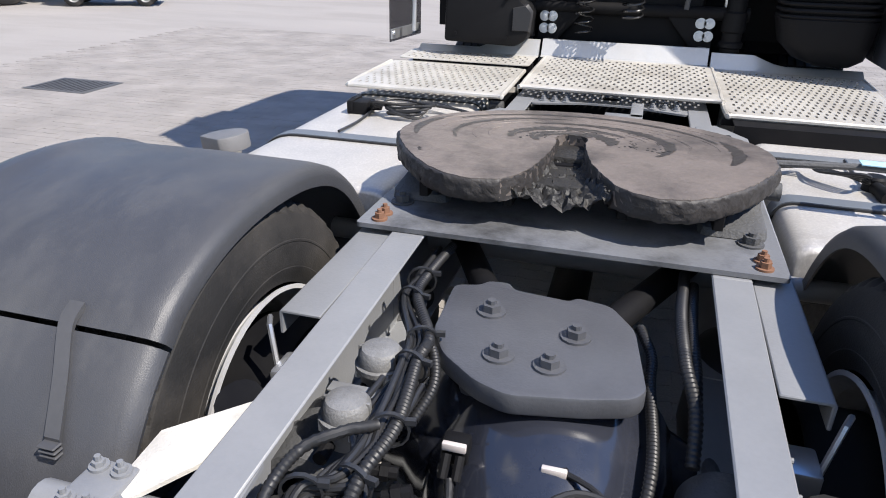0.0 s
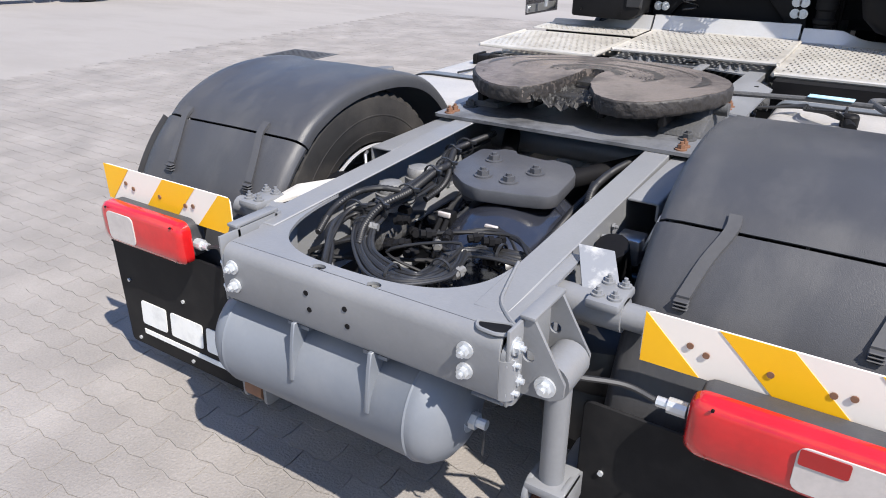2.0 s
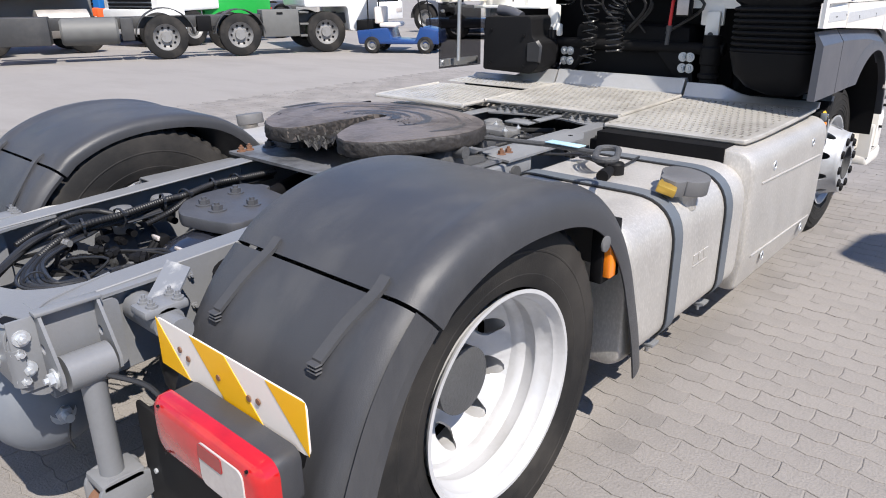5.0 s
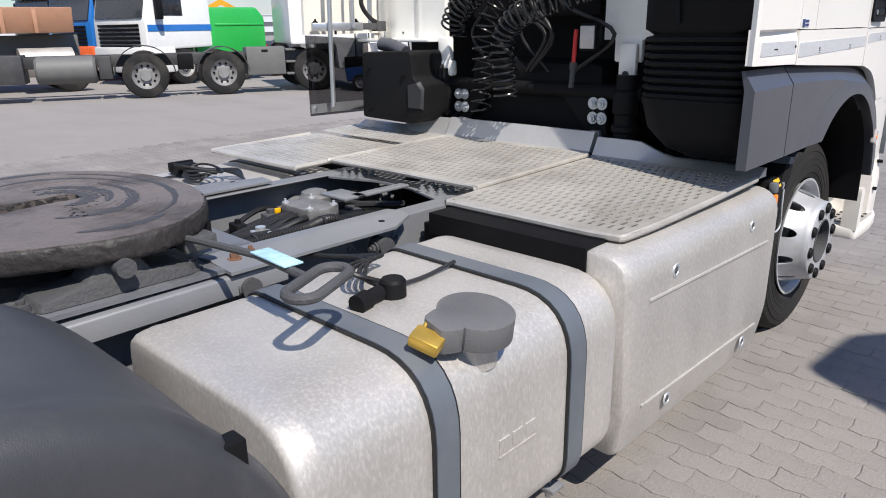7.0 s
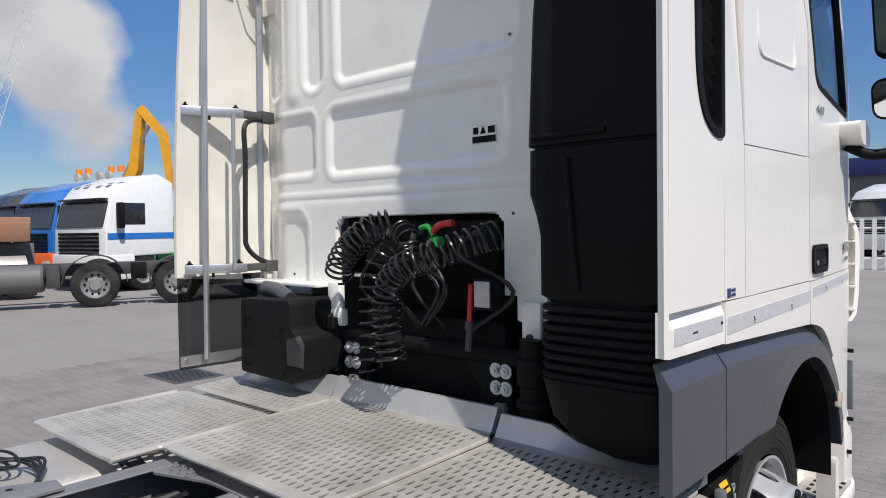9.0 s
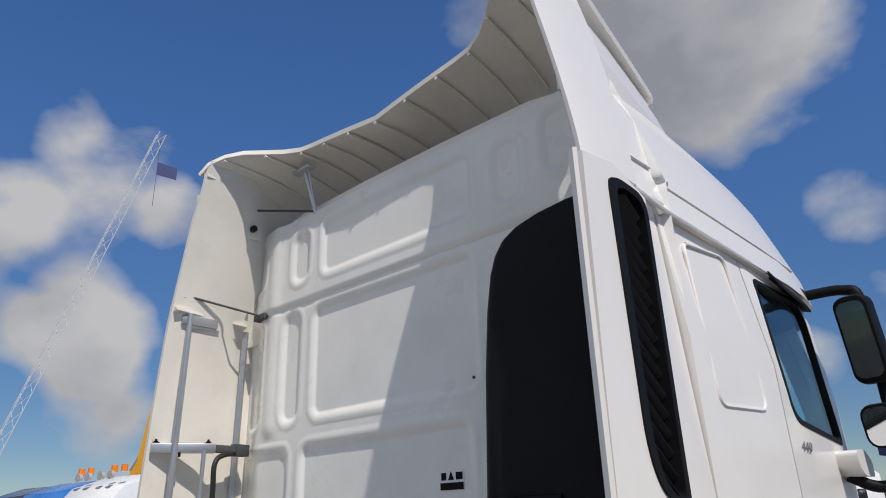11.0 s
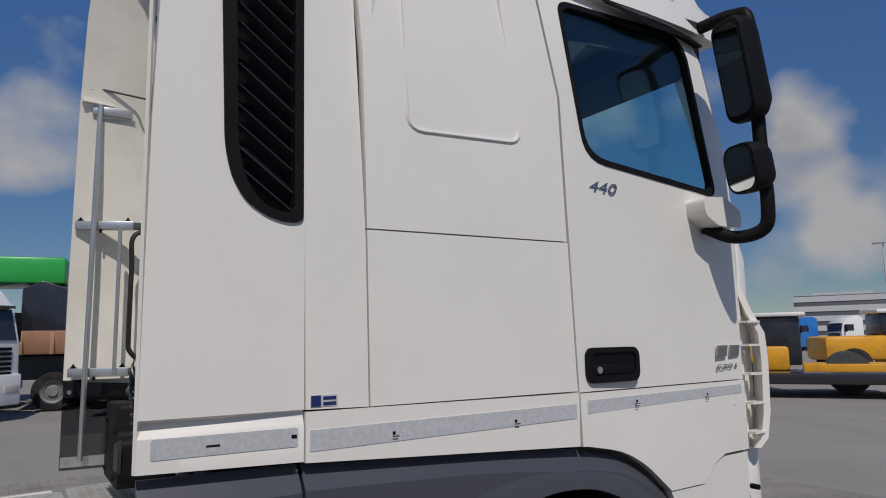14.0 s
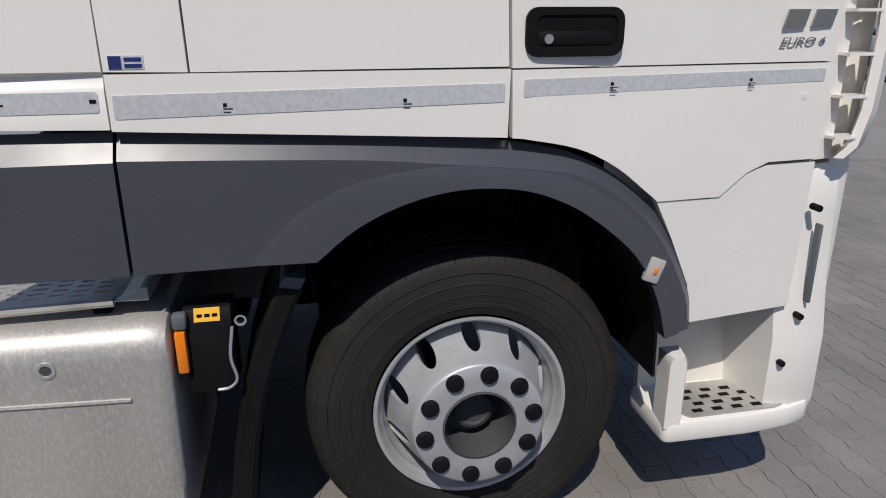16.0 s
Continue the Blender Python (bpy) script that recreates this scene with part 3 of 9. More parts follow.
for x in (-0.125, 0.118):
    rib = extr([(-0.86, 0.644), (-0.935, 0.644), (-0.945, 0.60), (-0.962, 0.49), (-0.947, 0.478), (-0.935, 0.52), (-0.89, 0.60), (-0.83, 0.618)], "x", x - 0.006, x + 0.006, 0.002, 1)
    part("tank_bracket", merge(rib, box(x - 0.035, x + 0.035, -0.915, -0.71, 0.622, 0.632)), M["tankgrey"], airtank)
part("drain_valve", merge(cyl((0.30, AY, 0.45), (0.36, AY, 0.45), 0.013, 10), hexbolt((0.312, AY, 0.45), "x", 0.022, 0.02)), M["galv"], airtank)
part("valve_cord", tube(smooth_path([(0.355, AY, 0.44), (0.357, AY - 0.01, 0.39), (0.35, AY, 0.355)]), 0.003, 6), M["cable"], airtank)

# ---- wheels ----
TYRE = [(-0.145, 0.305), (-0.155, 0.33), (-0.16, 0.38), (-0.157, 0.43), (-0.15, 0.462), (-0.138, 0.482), (-0.12, 0.494), (-0.085, 0.499), (-0.083, 0.488), (-0.073, 0.488), (-0.071, 0.5),
        (-0.03, 0.501), (-0.028, 0.489), (-0.018, 0.489), (-0.016, 0.501), (0.016, 0.501), (0.018, 0.489), (0.028, 0.489), (0.03, 0.501), (0.071, 0.5), (0.073, 0.488), (0.083, 0.488), (0.085, 0.499),
        (0.12, 0.494), (0.138, 0.482), (0.145, 0.470), (0.1475, 0.468), (0.150, 0.462), (0.157, 0.43), (0.159, 0.41), (0.1605, 0.408), (0.1605, 0.404), (0.159, 0.402), (0.16, 0.38), (0.157, 0.345), (0.158, 0.343), (0.157, 0.338), (0.155, 0.33), (0.145, 0.305)]


def lugs(i, j):
    return -0.011 if (i % 4 < 2 and j in (5, 6, 7, 22, 23, 24)) else 0.0


tyre_rear_me = mesh_of("tyre", lathe(TYRE, "x", n=208, wobble=lugs), M["tyre"], 28)
tyre_front_me = mesh_of("tyre", lathe(TYRE, "x", n=144), M["tyre_front"], 28)


def wheel(cx, cy, s, front):
    """s: +1 when the outer side faces +x."""
    cz = 0.458 if front else 0.498
    ty = new("wheel", tyre_front_me if front else tyre_rear_me)
    ty.name = "wheel"
    ty.parent = truck
    ty.matrix_basis = pose(cx, cy, cz, 0, 0, 0 if s > 0 else 180) @ Matrix.Scale(0.95 if front else 1.0, 4)
    if front:
        cuts = []
        for k in range(60):
            cuts.append(moved(build([(0.119, -0.001, 0.490), (0.1385, -0.001, 0.481), (0.1462, -0.001, 0.469), (0.1472, 0.001, 0.470), (0.1395, 0.001, 0.4825), (0.119, 0.001, 0.4950)], [(0, 1, 4, 5), (1, 2, 3, 4)]), pose(0, 0, 0, 6 * k, 0, 0)))
        for r in (0.335, 0.352, 0.372, 0.418, 0.44):
            cuts.append(moved(lathe([(0.0, r - 0.0015), (0.002, r), (0.0, r + 0.0015)], "x", (0.157 if r < 0.36 or r > 0.4 else 0.1595, 0, 0), 72), Matrix.Identity(4)))
        parts("tread_cut", cuts[:60], M["dark"], ty)
        part("sidewall_ring", merge(*cuts[60:]), M["tyre_front"], ty)
    rm = M["rimsilver"] if front else M["rimwhite"]
    # rim well and outer lip; +x is outward
    lip = [(0.150, 0.300), (0.158, 0.303), (0.158, 0.292), (0.150, 0.286), (0.138, 0.283), (0.128, 0.274), (0.105, 0.272), (0.095, 0.264), (0.075, 0.260), (0.065, 0.266), (0.035, 0.267), (0.025, 0.258), (0.01, 0.252), (-0.05, 0.252), (-0.13, 0.275), (-0.150, 0.300)]
    rim = part("rim", lathe(lip, "x", n=72), rm, ty, "silver painted steel rim" if front else "white painted steel rim")
    d0 = 0.09 if front else -0.035
    # dished disc with ten round hand holes
    def dish(r):
        if front:
            pr = [(0.105, d0 + 0.17), (0.192, d0 + 0.17), (0.199, d0 + 0.165), (0.201, d0 + 0.145), (0.212, d0 + 0.115), (0.235, d0 + 0.06), (0.262, d0 - 0.02), (0.268, d0 - 0.05)]
        else:
            pr = [(0.095, d0 - 0.085), (0.165, d0 - 0.085), (0.18, d0 - 0.075), (0.20, d0 - 0.05), (0.245, d0 - 0.015), (0.268, d0 + 0.03)]
        for (r0, a0), (r1, a1) in zip(pr, pr[1:]):
            if r <= r1:
                return a0 + (a1 - a0) * max(0.0, (r - r0) / (r1 - r0))
        return pr[-1][1]
    nd = 80
    radii = [0.106, 0.15, 0.192, 0.199, 0.202, 0.208] if front else [0.096, 0.13, 0.165, 0.176, 0.186]
    bm = bmesh.new()
    inner_rows = [[bm.verts.new((0, r * math.cos(2 * math.pi * i / nd), r * math.sin(2 * math.pi * i / nd))) for i in range(nd)] for r in radii]
    for ra, rb in zip(inner_rows, inner_rows[1:]):
        for i in range(nd):
            bm.faces.new((ra[i], ra[(i + 1) % nd], rb[(i + 1) % nd], rb[i]))
    ring_o = [bm.verts.new((0, 0.268 * math.cos(2 * math.pi * i / nd), 0.268 * math.sin(2 * math.pi * i / nd))) for i in range(nd)]
    fill = [bm.edges.new((ring_o[i], ring_o[(i + 1) % nd])) for i in range(nd)]
    fill += [bm.edges.get((inner_rows[-1][i], inner_rows[-1][(i + 1) % nd])) for i in range(nd)]
    for k in range(10):
        a = 2 * math.pi * (k + 0.5) / 10
        hv = [bm.verts.new((0, u, v)) for u, v in circle((0.239 if front else 0.224) * math.cos(a), (0.239 if front else 0.224) * math.sin(a), 0.0265 if front else 0.034, 16)]
        fill += [bm.edges.new((hv[i], hv[(i + 1) % 16])) for i in range(16)]
    bmesh.ops.triangle_fill(bm, use_beauty=True, edges=fill)
    for v in bm.verts:
        v.co.x = dish(math.hypot(v.co.y, v.co.z))
    sheet(bm, 0.012)
    disc = part("wheel_disc", bm, rm, ty, "", 50)
    hubp = [(d0 + 0.14, 0.112), (d0 + 0.173, 0.112), (d0 + 0.175, 0.106), (d0 + 0.15, 0.103), (d0 + 0.04, 0.098), (d0 + 0.035, 0.062), (d0 + 0.09, 0.058), (d0 + 0.095, 0.046), (d0 + 0.085, 0.042), (d0 + 0.085, 0.0)] if front else \
           [(d0 - 0.085, 0.10), (d0 + 0.02, 0.098), (d0 + 0.05, 0.10), (d0 + 0.06, 0.06), (d0 + 0.06, 0.0)]
    part("hub", lathe(hubp, "x", n=48), M["castiron"], ty)
    nuts = []
    nut_x = d0 + 0.17 if front else d0 - 0.085
    for i in range(10):
        a = 2 * math.pi * (i + 0.25) / 10
        rn = 0.166 if front else 0.131
        p = (nut_x, rn * math.cos(a), rn * math.sin(a))
        h = 0.5 if front else 1.0
        g = 1.22 if front else 1.0
        nuts.append(lathe([(0, 0.0225 * g), (0.016 * h, 0.0215 * g), (0.025 * h, 0.019 * g), (0.029 * h, 0.012 * g), (0.030 * h, 0.0)], "x", p, 14))
    parts("nut_cap", [*nuts], M["black"] if front else M["galv"], ty, "black nut caps" if front else "")
    return ty


for s in (1, -1):
    wheel(1.072 * s, -0.03, s, False)
    wheel(0.745 * s, -0.03, -s, False)
    wheel(0.957 * s, 3.618, s, True)

# rear axle: banjo housing, brake drums, suspension plate
banjo = lathe([(-0.60, 0.06), (-0.34, 0.075), (-0.25, 0.12), (-0.20, 0.19), (-0.12, 0.235), (0.0, 0.25), (0.12, 0.235), (0.20, 0.19), (0.25, 0.12), (0.34, 0.075), (0.60, 0.06)], "x", (0.0, 0.0, 0.50), 40)
axle = part("rear_axle", banjo, M["axle"], truck, "dark glossy rear axle housing")
part("diff_cover", lathe([(-0.435, 0.0), (-0.43, 0.07), (-0.405, 0.13), (-0.35, 0.18), (-0.26, 0.222), (-0.14, 0.245), (0.02, 0.25)], "y", (0.05, 0.0, 0.51), 44), M["axle"], axle)
part("flange_ring", lathe([(-0.06, 0.245), (-0.06, 0.262), (-0.03, 0.262), (-0.03, 0.245)], "y", (0.02, 0.0, 0.52), 40), M["axle"], axle)
gp = rounded([(-0.212, -0.04), (-0.222, 0.165), (-0.165, 0.18), (-0.15, 0.205), (-0.10, 0.21), (-0.085, 0.18), (0.04, 0.165), (0.055, 0.185), (0.13, 0.17), (0.185, 0.08), (0.212, -0.13), (0.19, -0.162), (0.11, -0.188), (-0.025, -0.216), (-0.09, -0.19), (-0.17, -0.12)], 0.022)
gplate = part("axle_link_plate", merge(extr(gp, "z", 0.755, 0.800, 0.007), box(-0.14, 0.15, -0.12, 0.12, 0.70, 0.78, 0.02)), M["axleplate"], truck, "dark grey steel plate with four hex bolts")
parts("plate_bolt", [*[hexbolt((x, y, 0.800), "z", 0.020, 0.018) for x, y in ((-0.112, 0.060), (-0.064, -0.100), (0.034, -0.108), (0.070, 0.010))]], M["axleplate"], gplate)
for s in (1, -1):
    link = tube([(0.10 * s, 0.12, 0.74), (0.33 * s, 0.62, 0.74)], 0.035, 12)
    part("v_stay", link, M["dark"], truck)
    part("air_bellows", lathe([(0.34, 0.12), (0.36, 0.155), (0.42, 0.165), (0.48, 0.16), (0.51, 0.145), (0.54, 0.16), (0.60, 0.165), (0.64, 0.15), (0.66, 0.12), (0.66, 0.0)], "z", (0.50 * s, -0.42, -0.05), 32), M["rubber"], truck, "black rubber air spring bellows")
    part("air_bellows", lathe([(0.34, 0.12), (0.36, 0.155), (0.42, 0.165), (0.48, 0.16), (0.51, 0.145), (0.54, 0.16), (0.60, 0.165), (0.64, 0.15), (0.66, 0.12), (0.66, 0.0)], "z", (0.50 * s, 0.42, -0.05), 32), M["rubber"], truck)
    part("spring_beam", box(min(0.44 * s, 0.56 * s), max(0.44 * s, 0.56 * s), -0.55, 0.55, 0.24, 0.32, 0.02), M["dark"], truck)
    part("shock_absorber", merge(cyl((0.47 * s, -0.15, 0.35), (0.47 * s, -0.35, 0.78), 0.035, 14), cyl((0.47 * s, -0.24, 0.55), (0.47 * s, -0.35, 0.78), 0.045, 14)), M["dark"], truck)
    part("brake_chamber", merge(lathe([(-0.09, 0.05), (-0.08, 0.075), (0.0, 0.08), (0.01, 0.088), (0.02, 0.08), (0.10, 0.078), (0.12, 0.05), (0.12, 0.0)], "y", (0.36 * s, -0.28, 0.62), 24), cyl((0.36 * s, -0.18, 0.62), (0.36 * s, 0.0, 0.56), 0.02)), M["castiron"], truck)
    part("brake_drum", lathe([(0, 0.21), (0.0, 0.215), (0.14, 0.215), (0.16, 0.19), (0.16, 0.0)], "x", (0.50 * s if s > 0 else -0.66, 0, 0.495), 32), M["dark"], axle)
part("propeller_shaft", cyl((0.0, 0.25, 0.52), (0.0, 2.2, 0.62), 0.06, 16), M["dark"], truck)
for y in (0.62, 1.75):
    part("cross_tube", merge(cyl((-0.41, y, 0.72), (0.41, y, 0.72), 0.055, 16)), M["chassis"], truck)

# mounting plate and fifth wheel
mp = plate(rounded([(-0.515, 0.29), (0.497, 0.29), (0.497, 1.10), (-0.515, 1.10)], 0.012), [], "z", 0.852, 0.864)
mplate = part("mounting_plate", mp, M["oily"], truck, "flat oil-stained grey steel mounting plate")
for s in (1, -1):
    c = -0.009
    parts("rusty_bolt", [*[hexbolt((c + s * 0.455, y, 0.864), "z", 0.013, 0.016) for y in (0.325, 0.365, 0.98, 1.03)]], M["rust"], mplate, "rusty bolts")
    parts("mount_bolt", [*[hexbolt((c + s * 0.44, y, 0.864), "z", 0.020, 0.02) for y in (0.46, 0.86)]], M["castiron"], mplate)
    ped = loft([[(c + s * x, y, z) for x, y in rrect(0.37 - w, 0.47 + w * 0.2, 0.62 - l, 0.72 + l, 0.02, 2)] for w, l, z in ((0.05, 0.14, 0.866), (0.045, 0.13, 0.885), (0.01, 0.03, 0.905), (0.0, 0.0, 0.95), (0.0, 0.0, 0.962))])
    part("bearing_bracket", ped, M["castiron"], mplate)
    part("bearing_pin", cyl((c + s * 0.33, 0.67, 0.935), (c + s * 0.52, 0.67, 0.935), 0.024, 14), M["castiron"], mplate)
FX, FY, FZ = -0.015, 0.67, 1.008


def fifth_outline(k=1.0, jit=0.0, seed=3, step=0.009):
    """Top plate: round front, two blunt horns and a tapering throat that ends in the pin seat."""
    pts = [(FRONT_X * math.cos(radians(q)), 0.05 + FRONT_Y * math.sin(radians(q))) for q in range(0, 181, 6)]
    pts += [(-0.515, -0.02), (-0.49, -0.09), (-0.45, -0.165), (-0.398, -0.232), (-0.35, -0.282), (-0.29, -0.320), (-0.22, -0.336), (-0.155, -0.320), (-0.115, -0.275), (-0.092, -0.225), (-0.078, -0.16), (-0.066, -0.09), (-0.062, 0.0)]
    pts += [(-0.024 + 0.046 * math.cos(radians(q)), 0.061 + 0.046 * math.sin(radians(q))) for q in range(212, -33, -20)]
    pts += [(0.020, 0.0), (0.032, -0.08), (0.050, -0.15), (0.086, -0.228), (0.115, -0.278), (0.16, -0.315), (0.22, -0.333), (0.29, -0.322), (0.35, -0.285), (0.41, -0.222), (0.455, -0.155), (0.495, -0.08), (0.513, -0.02)]
    rnd = random.Random(seed)
    out = []
    for i, p in enumerate(pts):
        q = pts[(i + 1) % len(pts)]
        n = max(1, int(math.dist(p, q) / step))
        for t in range(n):
            x, y = p[0] + (q[0] - p[0]) * t / n, p[1] + (q[1] - p[1]) * t / n
            inner = abs(x + 0.02) < 0.13 and y < 0.12
            kk = 2 - k if inner else k
            cx = -0.02 if inner else 0.0
            out.append((FX + cx + (x - cx) * kk + rnd.uniform(-jit, jit), FY + y * (1 if inner else k) + rnd.uniform(-jit, jit)))
    return out


FRONT_X, FRONT_Y = 0.515, 0.345


def horns(bm):
    """The plate falls away towards the tips of its horns."""
    for v in bm.verts:
        d = max(0.0, FY - 0.09 - v.co.y)
        v.co.z -= 0.03 * d + 0.10 * d * d
    return bm


fw_bm = plate(fifth_outline(0.985, 0.0015), [], "z", FZ - 0.05, FZ)
for cut_y in (-0.09, -0.15, -0.21, -0.27):
    bmesh.ops.bisect_plane(fw_bm, geom=fw_bm.verts[:] + fw_bm.edges[:] + fw_bm.faces[:], plane_co=(0, FY + cut_y, 0), plane_no=(0, 1, 0))
fifth = part("fifth_wheel", horns(fw_bm), M["grease"], truck, "greasy worn steel fifth wheel coupling plate", 30)
rings = []
for j, (k, dz, jt) in enumerate(((0.984, -0.0015, 0.0012), (0.995, -0.004, 0.0025), (1.0, -0.010, 0.003), (1.001, -0.018, 0.003), (1.003, -0.027, 0.003), (1.002, -0.036, 0.003), (1.001, -0.045, 0.003), (0.996, -0.053, 0.003), (0.98, -0.060, 0.003), (0.94, -0.062, 0.002))):
    rj = random.Random(50 + j)
    rings.append([(x, y, FZ + dz + rj.uniform(-0.0018, 0.0018) * (j > 0)) for x, y in fifth_outline(k, jt, 30 + j)])
part("skirt", horns(loft(rings, caps=False)), M["crust"], fifth, "rough dark cast skirt caked with old grease", 60)
part("support_web", moved(merge(*[extr(rounded([(x - 0.012, -0.26), (x + 0.012, -0.26), (x + 0.012, 0.30), (x - 0.012, 0.30)], 0.004), "z", -0.10, -0.045) for x in (-0.36, -0.14, 0.14, 0.36)], box(-0.42, 0.42, -0.04, 0.04, -0.105, -0.045, 0.01)), Matrix.Translation((FX, FY, FZ))), M["dark"], fifth)
part("locking_jaw", moved(merge(box(-0.085, 0.045, -0.02, 0.12, -0.058, -0.030, 0.008), box(-0.10, 0.06, -0.20, -0.02, -0.075, -0.052, 0.01)), Matrix.Translation((FX, FY, FZ))), M["grease_wet"], fifth)
# grease: clots in the throat, crumbs along the rim, thin smears on top
random.seed(7)
blobs = []


def clot(x, y, z, r, flat=0.8):
    b = bmesh.new()
    bmesh.ops.create_icosphere(b, subdivisions=1, radius=r)
    for v in b.verts:
        v.co *= random.uniform(0.55, 1.3)
    moved(b, pose(FX + x, FY + y, z, 0, 0, random.uniform(0, 180)) @ Matrix.Diagonal((1.25, 0.9, flat, 1)))
    blobs.append(b)


# caked filling of the throat, torn and uneven
cake = []
for j in range(58):
    yy = -0.29 + 0.0055 * j
    half = 0.040 + max(0, -yy - 0.06) * 0.34
    row = []
    for i in range(27):
        xx = -0.019 + (i / 13 - 1) * (half + 0.012)
        rough = noise.turbulence(Vector((xx * 60, yy * 60, 1.7)), 4, False) + 0.35 * noise.noise(Vector((xx * 150, yy * 150, 0)))
        edge = abs(i / 13 - 1) ** 3
        row.append((FX + xx + 0.004 * noise.noise(Vector((xx * 90, yy * 90, 5))), FY + yy, FZ - 0.062 + 0.022 * rough + 0.036 * edge - 0.05 * max(0.0, 0.02 - abs(yy - 0.01)) - 0.12 * max(0, -yy - 0.2)))
    cake.append(row)
part("caked_grease", loft(cake, caps=False, closed=False), M["grease_wet"], fifth, "torn cake of black grease in the throat", 25)
for i in range(90):
    side = random.choice((-1, 1))
    yy = random.uniform(-0.30, 0.02)
    clot(-0.018 + side * (0.052 + max(0, -yy - 0.06) * 0.30) + random.uniform(-0.004, 0.010) * side, yy, FZ - 0.004 - 0.12 * max(0, -yy - 0.09), random.uniform(0.002, 0.006), 0.5)
for i in range(60):
    a = random.uniform(0, 6.28)
    rr = random.uniform(0.055, 0.15)
    if math.sin(a) > -0.5:
        clot(-0.024 + rr * math.cos(a) * 1.3, 0.061 + rr * math.sin(a) * 0.8, FZ, random.uniform(0.002, 0.006), 0.3)
for i in range(14):
    clot(0.20 + random.gauss(0, 0.03), 0.02 + random.gauss(0, 0.012), FZ, random.uniform(0.003, 0.008), 0.4)
    clot(-0.38 + random.gauss(0, 0.03), -0.14 + random.gauss(0, 0.015), FZ - 0.004, random.uniform(0.003, 0.008), 0.4)
clots = part("grease_residue", merge(*blobs), M["grease_wet"], fifth, "shiny black clots of old grease", 60)
tagged(clots, "shiny black clots of old grease", kind="stuff")
for rr, w, a0, a1 in ((0.085, 0.055, -20, 205), (0.14, 0.045, 40, 190), (0.21, 0.035, -30, 120), (0.27, 0.02, 95, 200), (0.33, 0.022, 20, 150), (0.35, 0.03, -20, 25), (0.36, 0.025, 150, 195)):
    inner, outer = [], []
    for k in range(49):
        a = radians(a0 + (a1 - a0) * k / 48)
        ww = w * (0.25 + 0.75 * math.sin(math.pi * k / 48)) * random.uniform(0.6, 1.3)
        inner.append((FX - 0.02 + (rr - ww / 2) * math.cos(a) * 1.25, FY + 0.05 + (rr - ww / 2) * math.sin(a) * 0.85, FZ + 0.0008))
        outer.append((FX - 0.02 + (rr + ww / 2) * math.cos(a) * 1.25, FY + 0.05 + (rr + ww / 2) * math.sin(a) * 0.85, FZ + 0.0008))
    part("grease_smear", build(outer + inner[::-1], [(i, i + 1, 96 - i, 97 - i) for i in range(48)]), M["grease_film"], fifth)
# fine concentric ridges that the trailer left in the grease
for k in range(30):
    random.seed(300 + k)
    rr = 0.06 + 0.010 * k * random.uniform(0.8, 1.1)
    a0 = random.uniform(-20, 160)
    a1 = a0 + random.uniform(20, 70)
    ridge = []
    for q in range(19):
        a = radians(a0 + (a1 - a0) * q / 18)
        r2 = rr + random.uniform(-0.0012, 0.0012)
        x2, y2 = -0.02 + r2 * math.cos(a) * 1.3, 0.06 + r2 * math.sin(a) * 0.8
        if y2 > -0.08 and abs(x2) < 0.44 and y2 < 0.30:
            ridge.append((FX + x2, FY + y2, FZ))
    if len(ridge) > 3:
        part("grease_ridge", tube(ridge, random.uniform(0.0008, 0.0017), 6), M["grease"], fifth)
# flat top plates on both rails ahead of the coupling
for s in (1, -1):
    tp = part("rail_top_plate", loft([[(s * x, y, z) for x, z in ((0.352, 0.866), (0.425, 0.873), (0.436, 0.868), (0.53 - o, 0.862), (0.53 - o, 0.853), (0.352, 0.858))] for y, o in ((0.92, 0.0), (1.50, 0.0), (1.62, 0.07))]), M["chassis"], truck)
    part("plate_hole", cyl((s * 0.46, 1.50, 0.864), (s * 0.46, 1.50, 0.8675), 0.011, 14), M["dark"], tp)
# release lever with pull handle over the right tank
lever = merge(tube([(0.34, 0.825, 0.955), (0.52, 0.855, 0.96), (0.73, 0.883, 0.963), (0.95, 0.865, 0.966)], 0.010, 8), box(0.40, 0.46, 0.84, 0.93, 0.915, 0.955, 0.006))
lev = part("release_lever", lever, M["castiron"], truck)
la, lb = Vector((1.022, 0.806, 0.968)), Vector((0.974, 0.912, 0.970))
ax = (lb - la).normalized()
cr = Vector((ax.y, -ax.x, 0))
loop = [la + 0.036 * (cr * math.cos(radians(q)) - ax * math.sin(radians(q))) for q in range(0, 181, 20)] + [lb + 0.036 * (-cr * math.cos(radians(q)) + ax * math.sin(radians(q))) for q in range(0, 181, 20)]
part("pull_handle", tube(loop, 0.0115, 10, closed=True), M["castiron"], lev, "dark steel loop handle")
part("tag_plate", moved(box(-0.075, 0.075, -0.024, 0.024, 0, 0.004, 0.001), pose(0.812, 0.881, 0.974, 0, 0, -3)), M["tagblue"], lev, "pale blue sticker plate")

# ---- mudguards ----
MG = [(-0.388, 0.905), (-0.33, 0.953), (-0.22, 1.003), (-0.10, 1.032), (0.04, 1.042), (0.20, 1.03), (0.34, 0.99), (0.45, 0.92), (0.54, 0.82), (0.605, 0.71), (0.66, 0.57), (0.71, 0.43), (0.745, 0.29)]
MGR = [(-0.394, 0.896), (-0.46, 0.832), (-0.525, 0.745), (-0.575, 0.65), (-0.62, 0.54), (-0.65, 0.42), (-0.668, 0.28)]
XI, XO = 0.585, 1.272


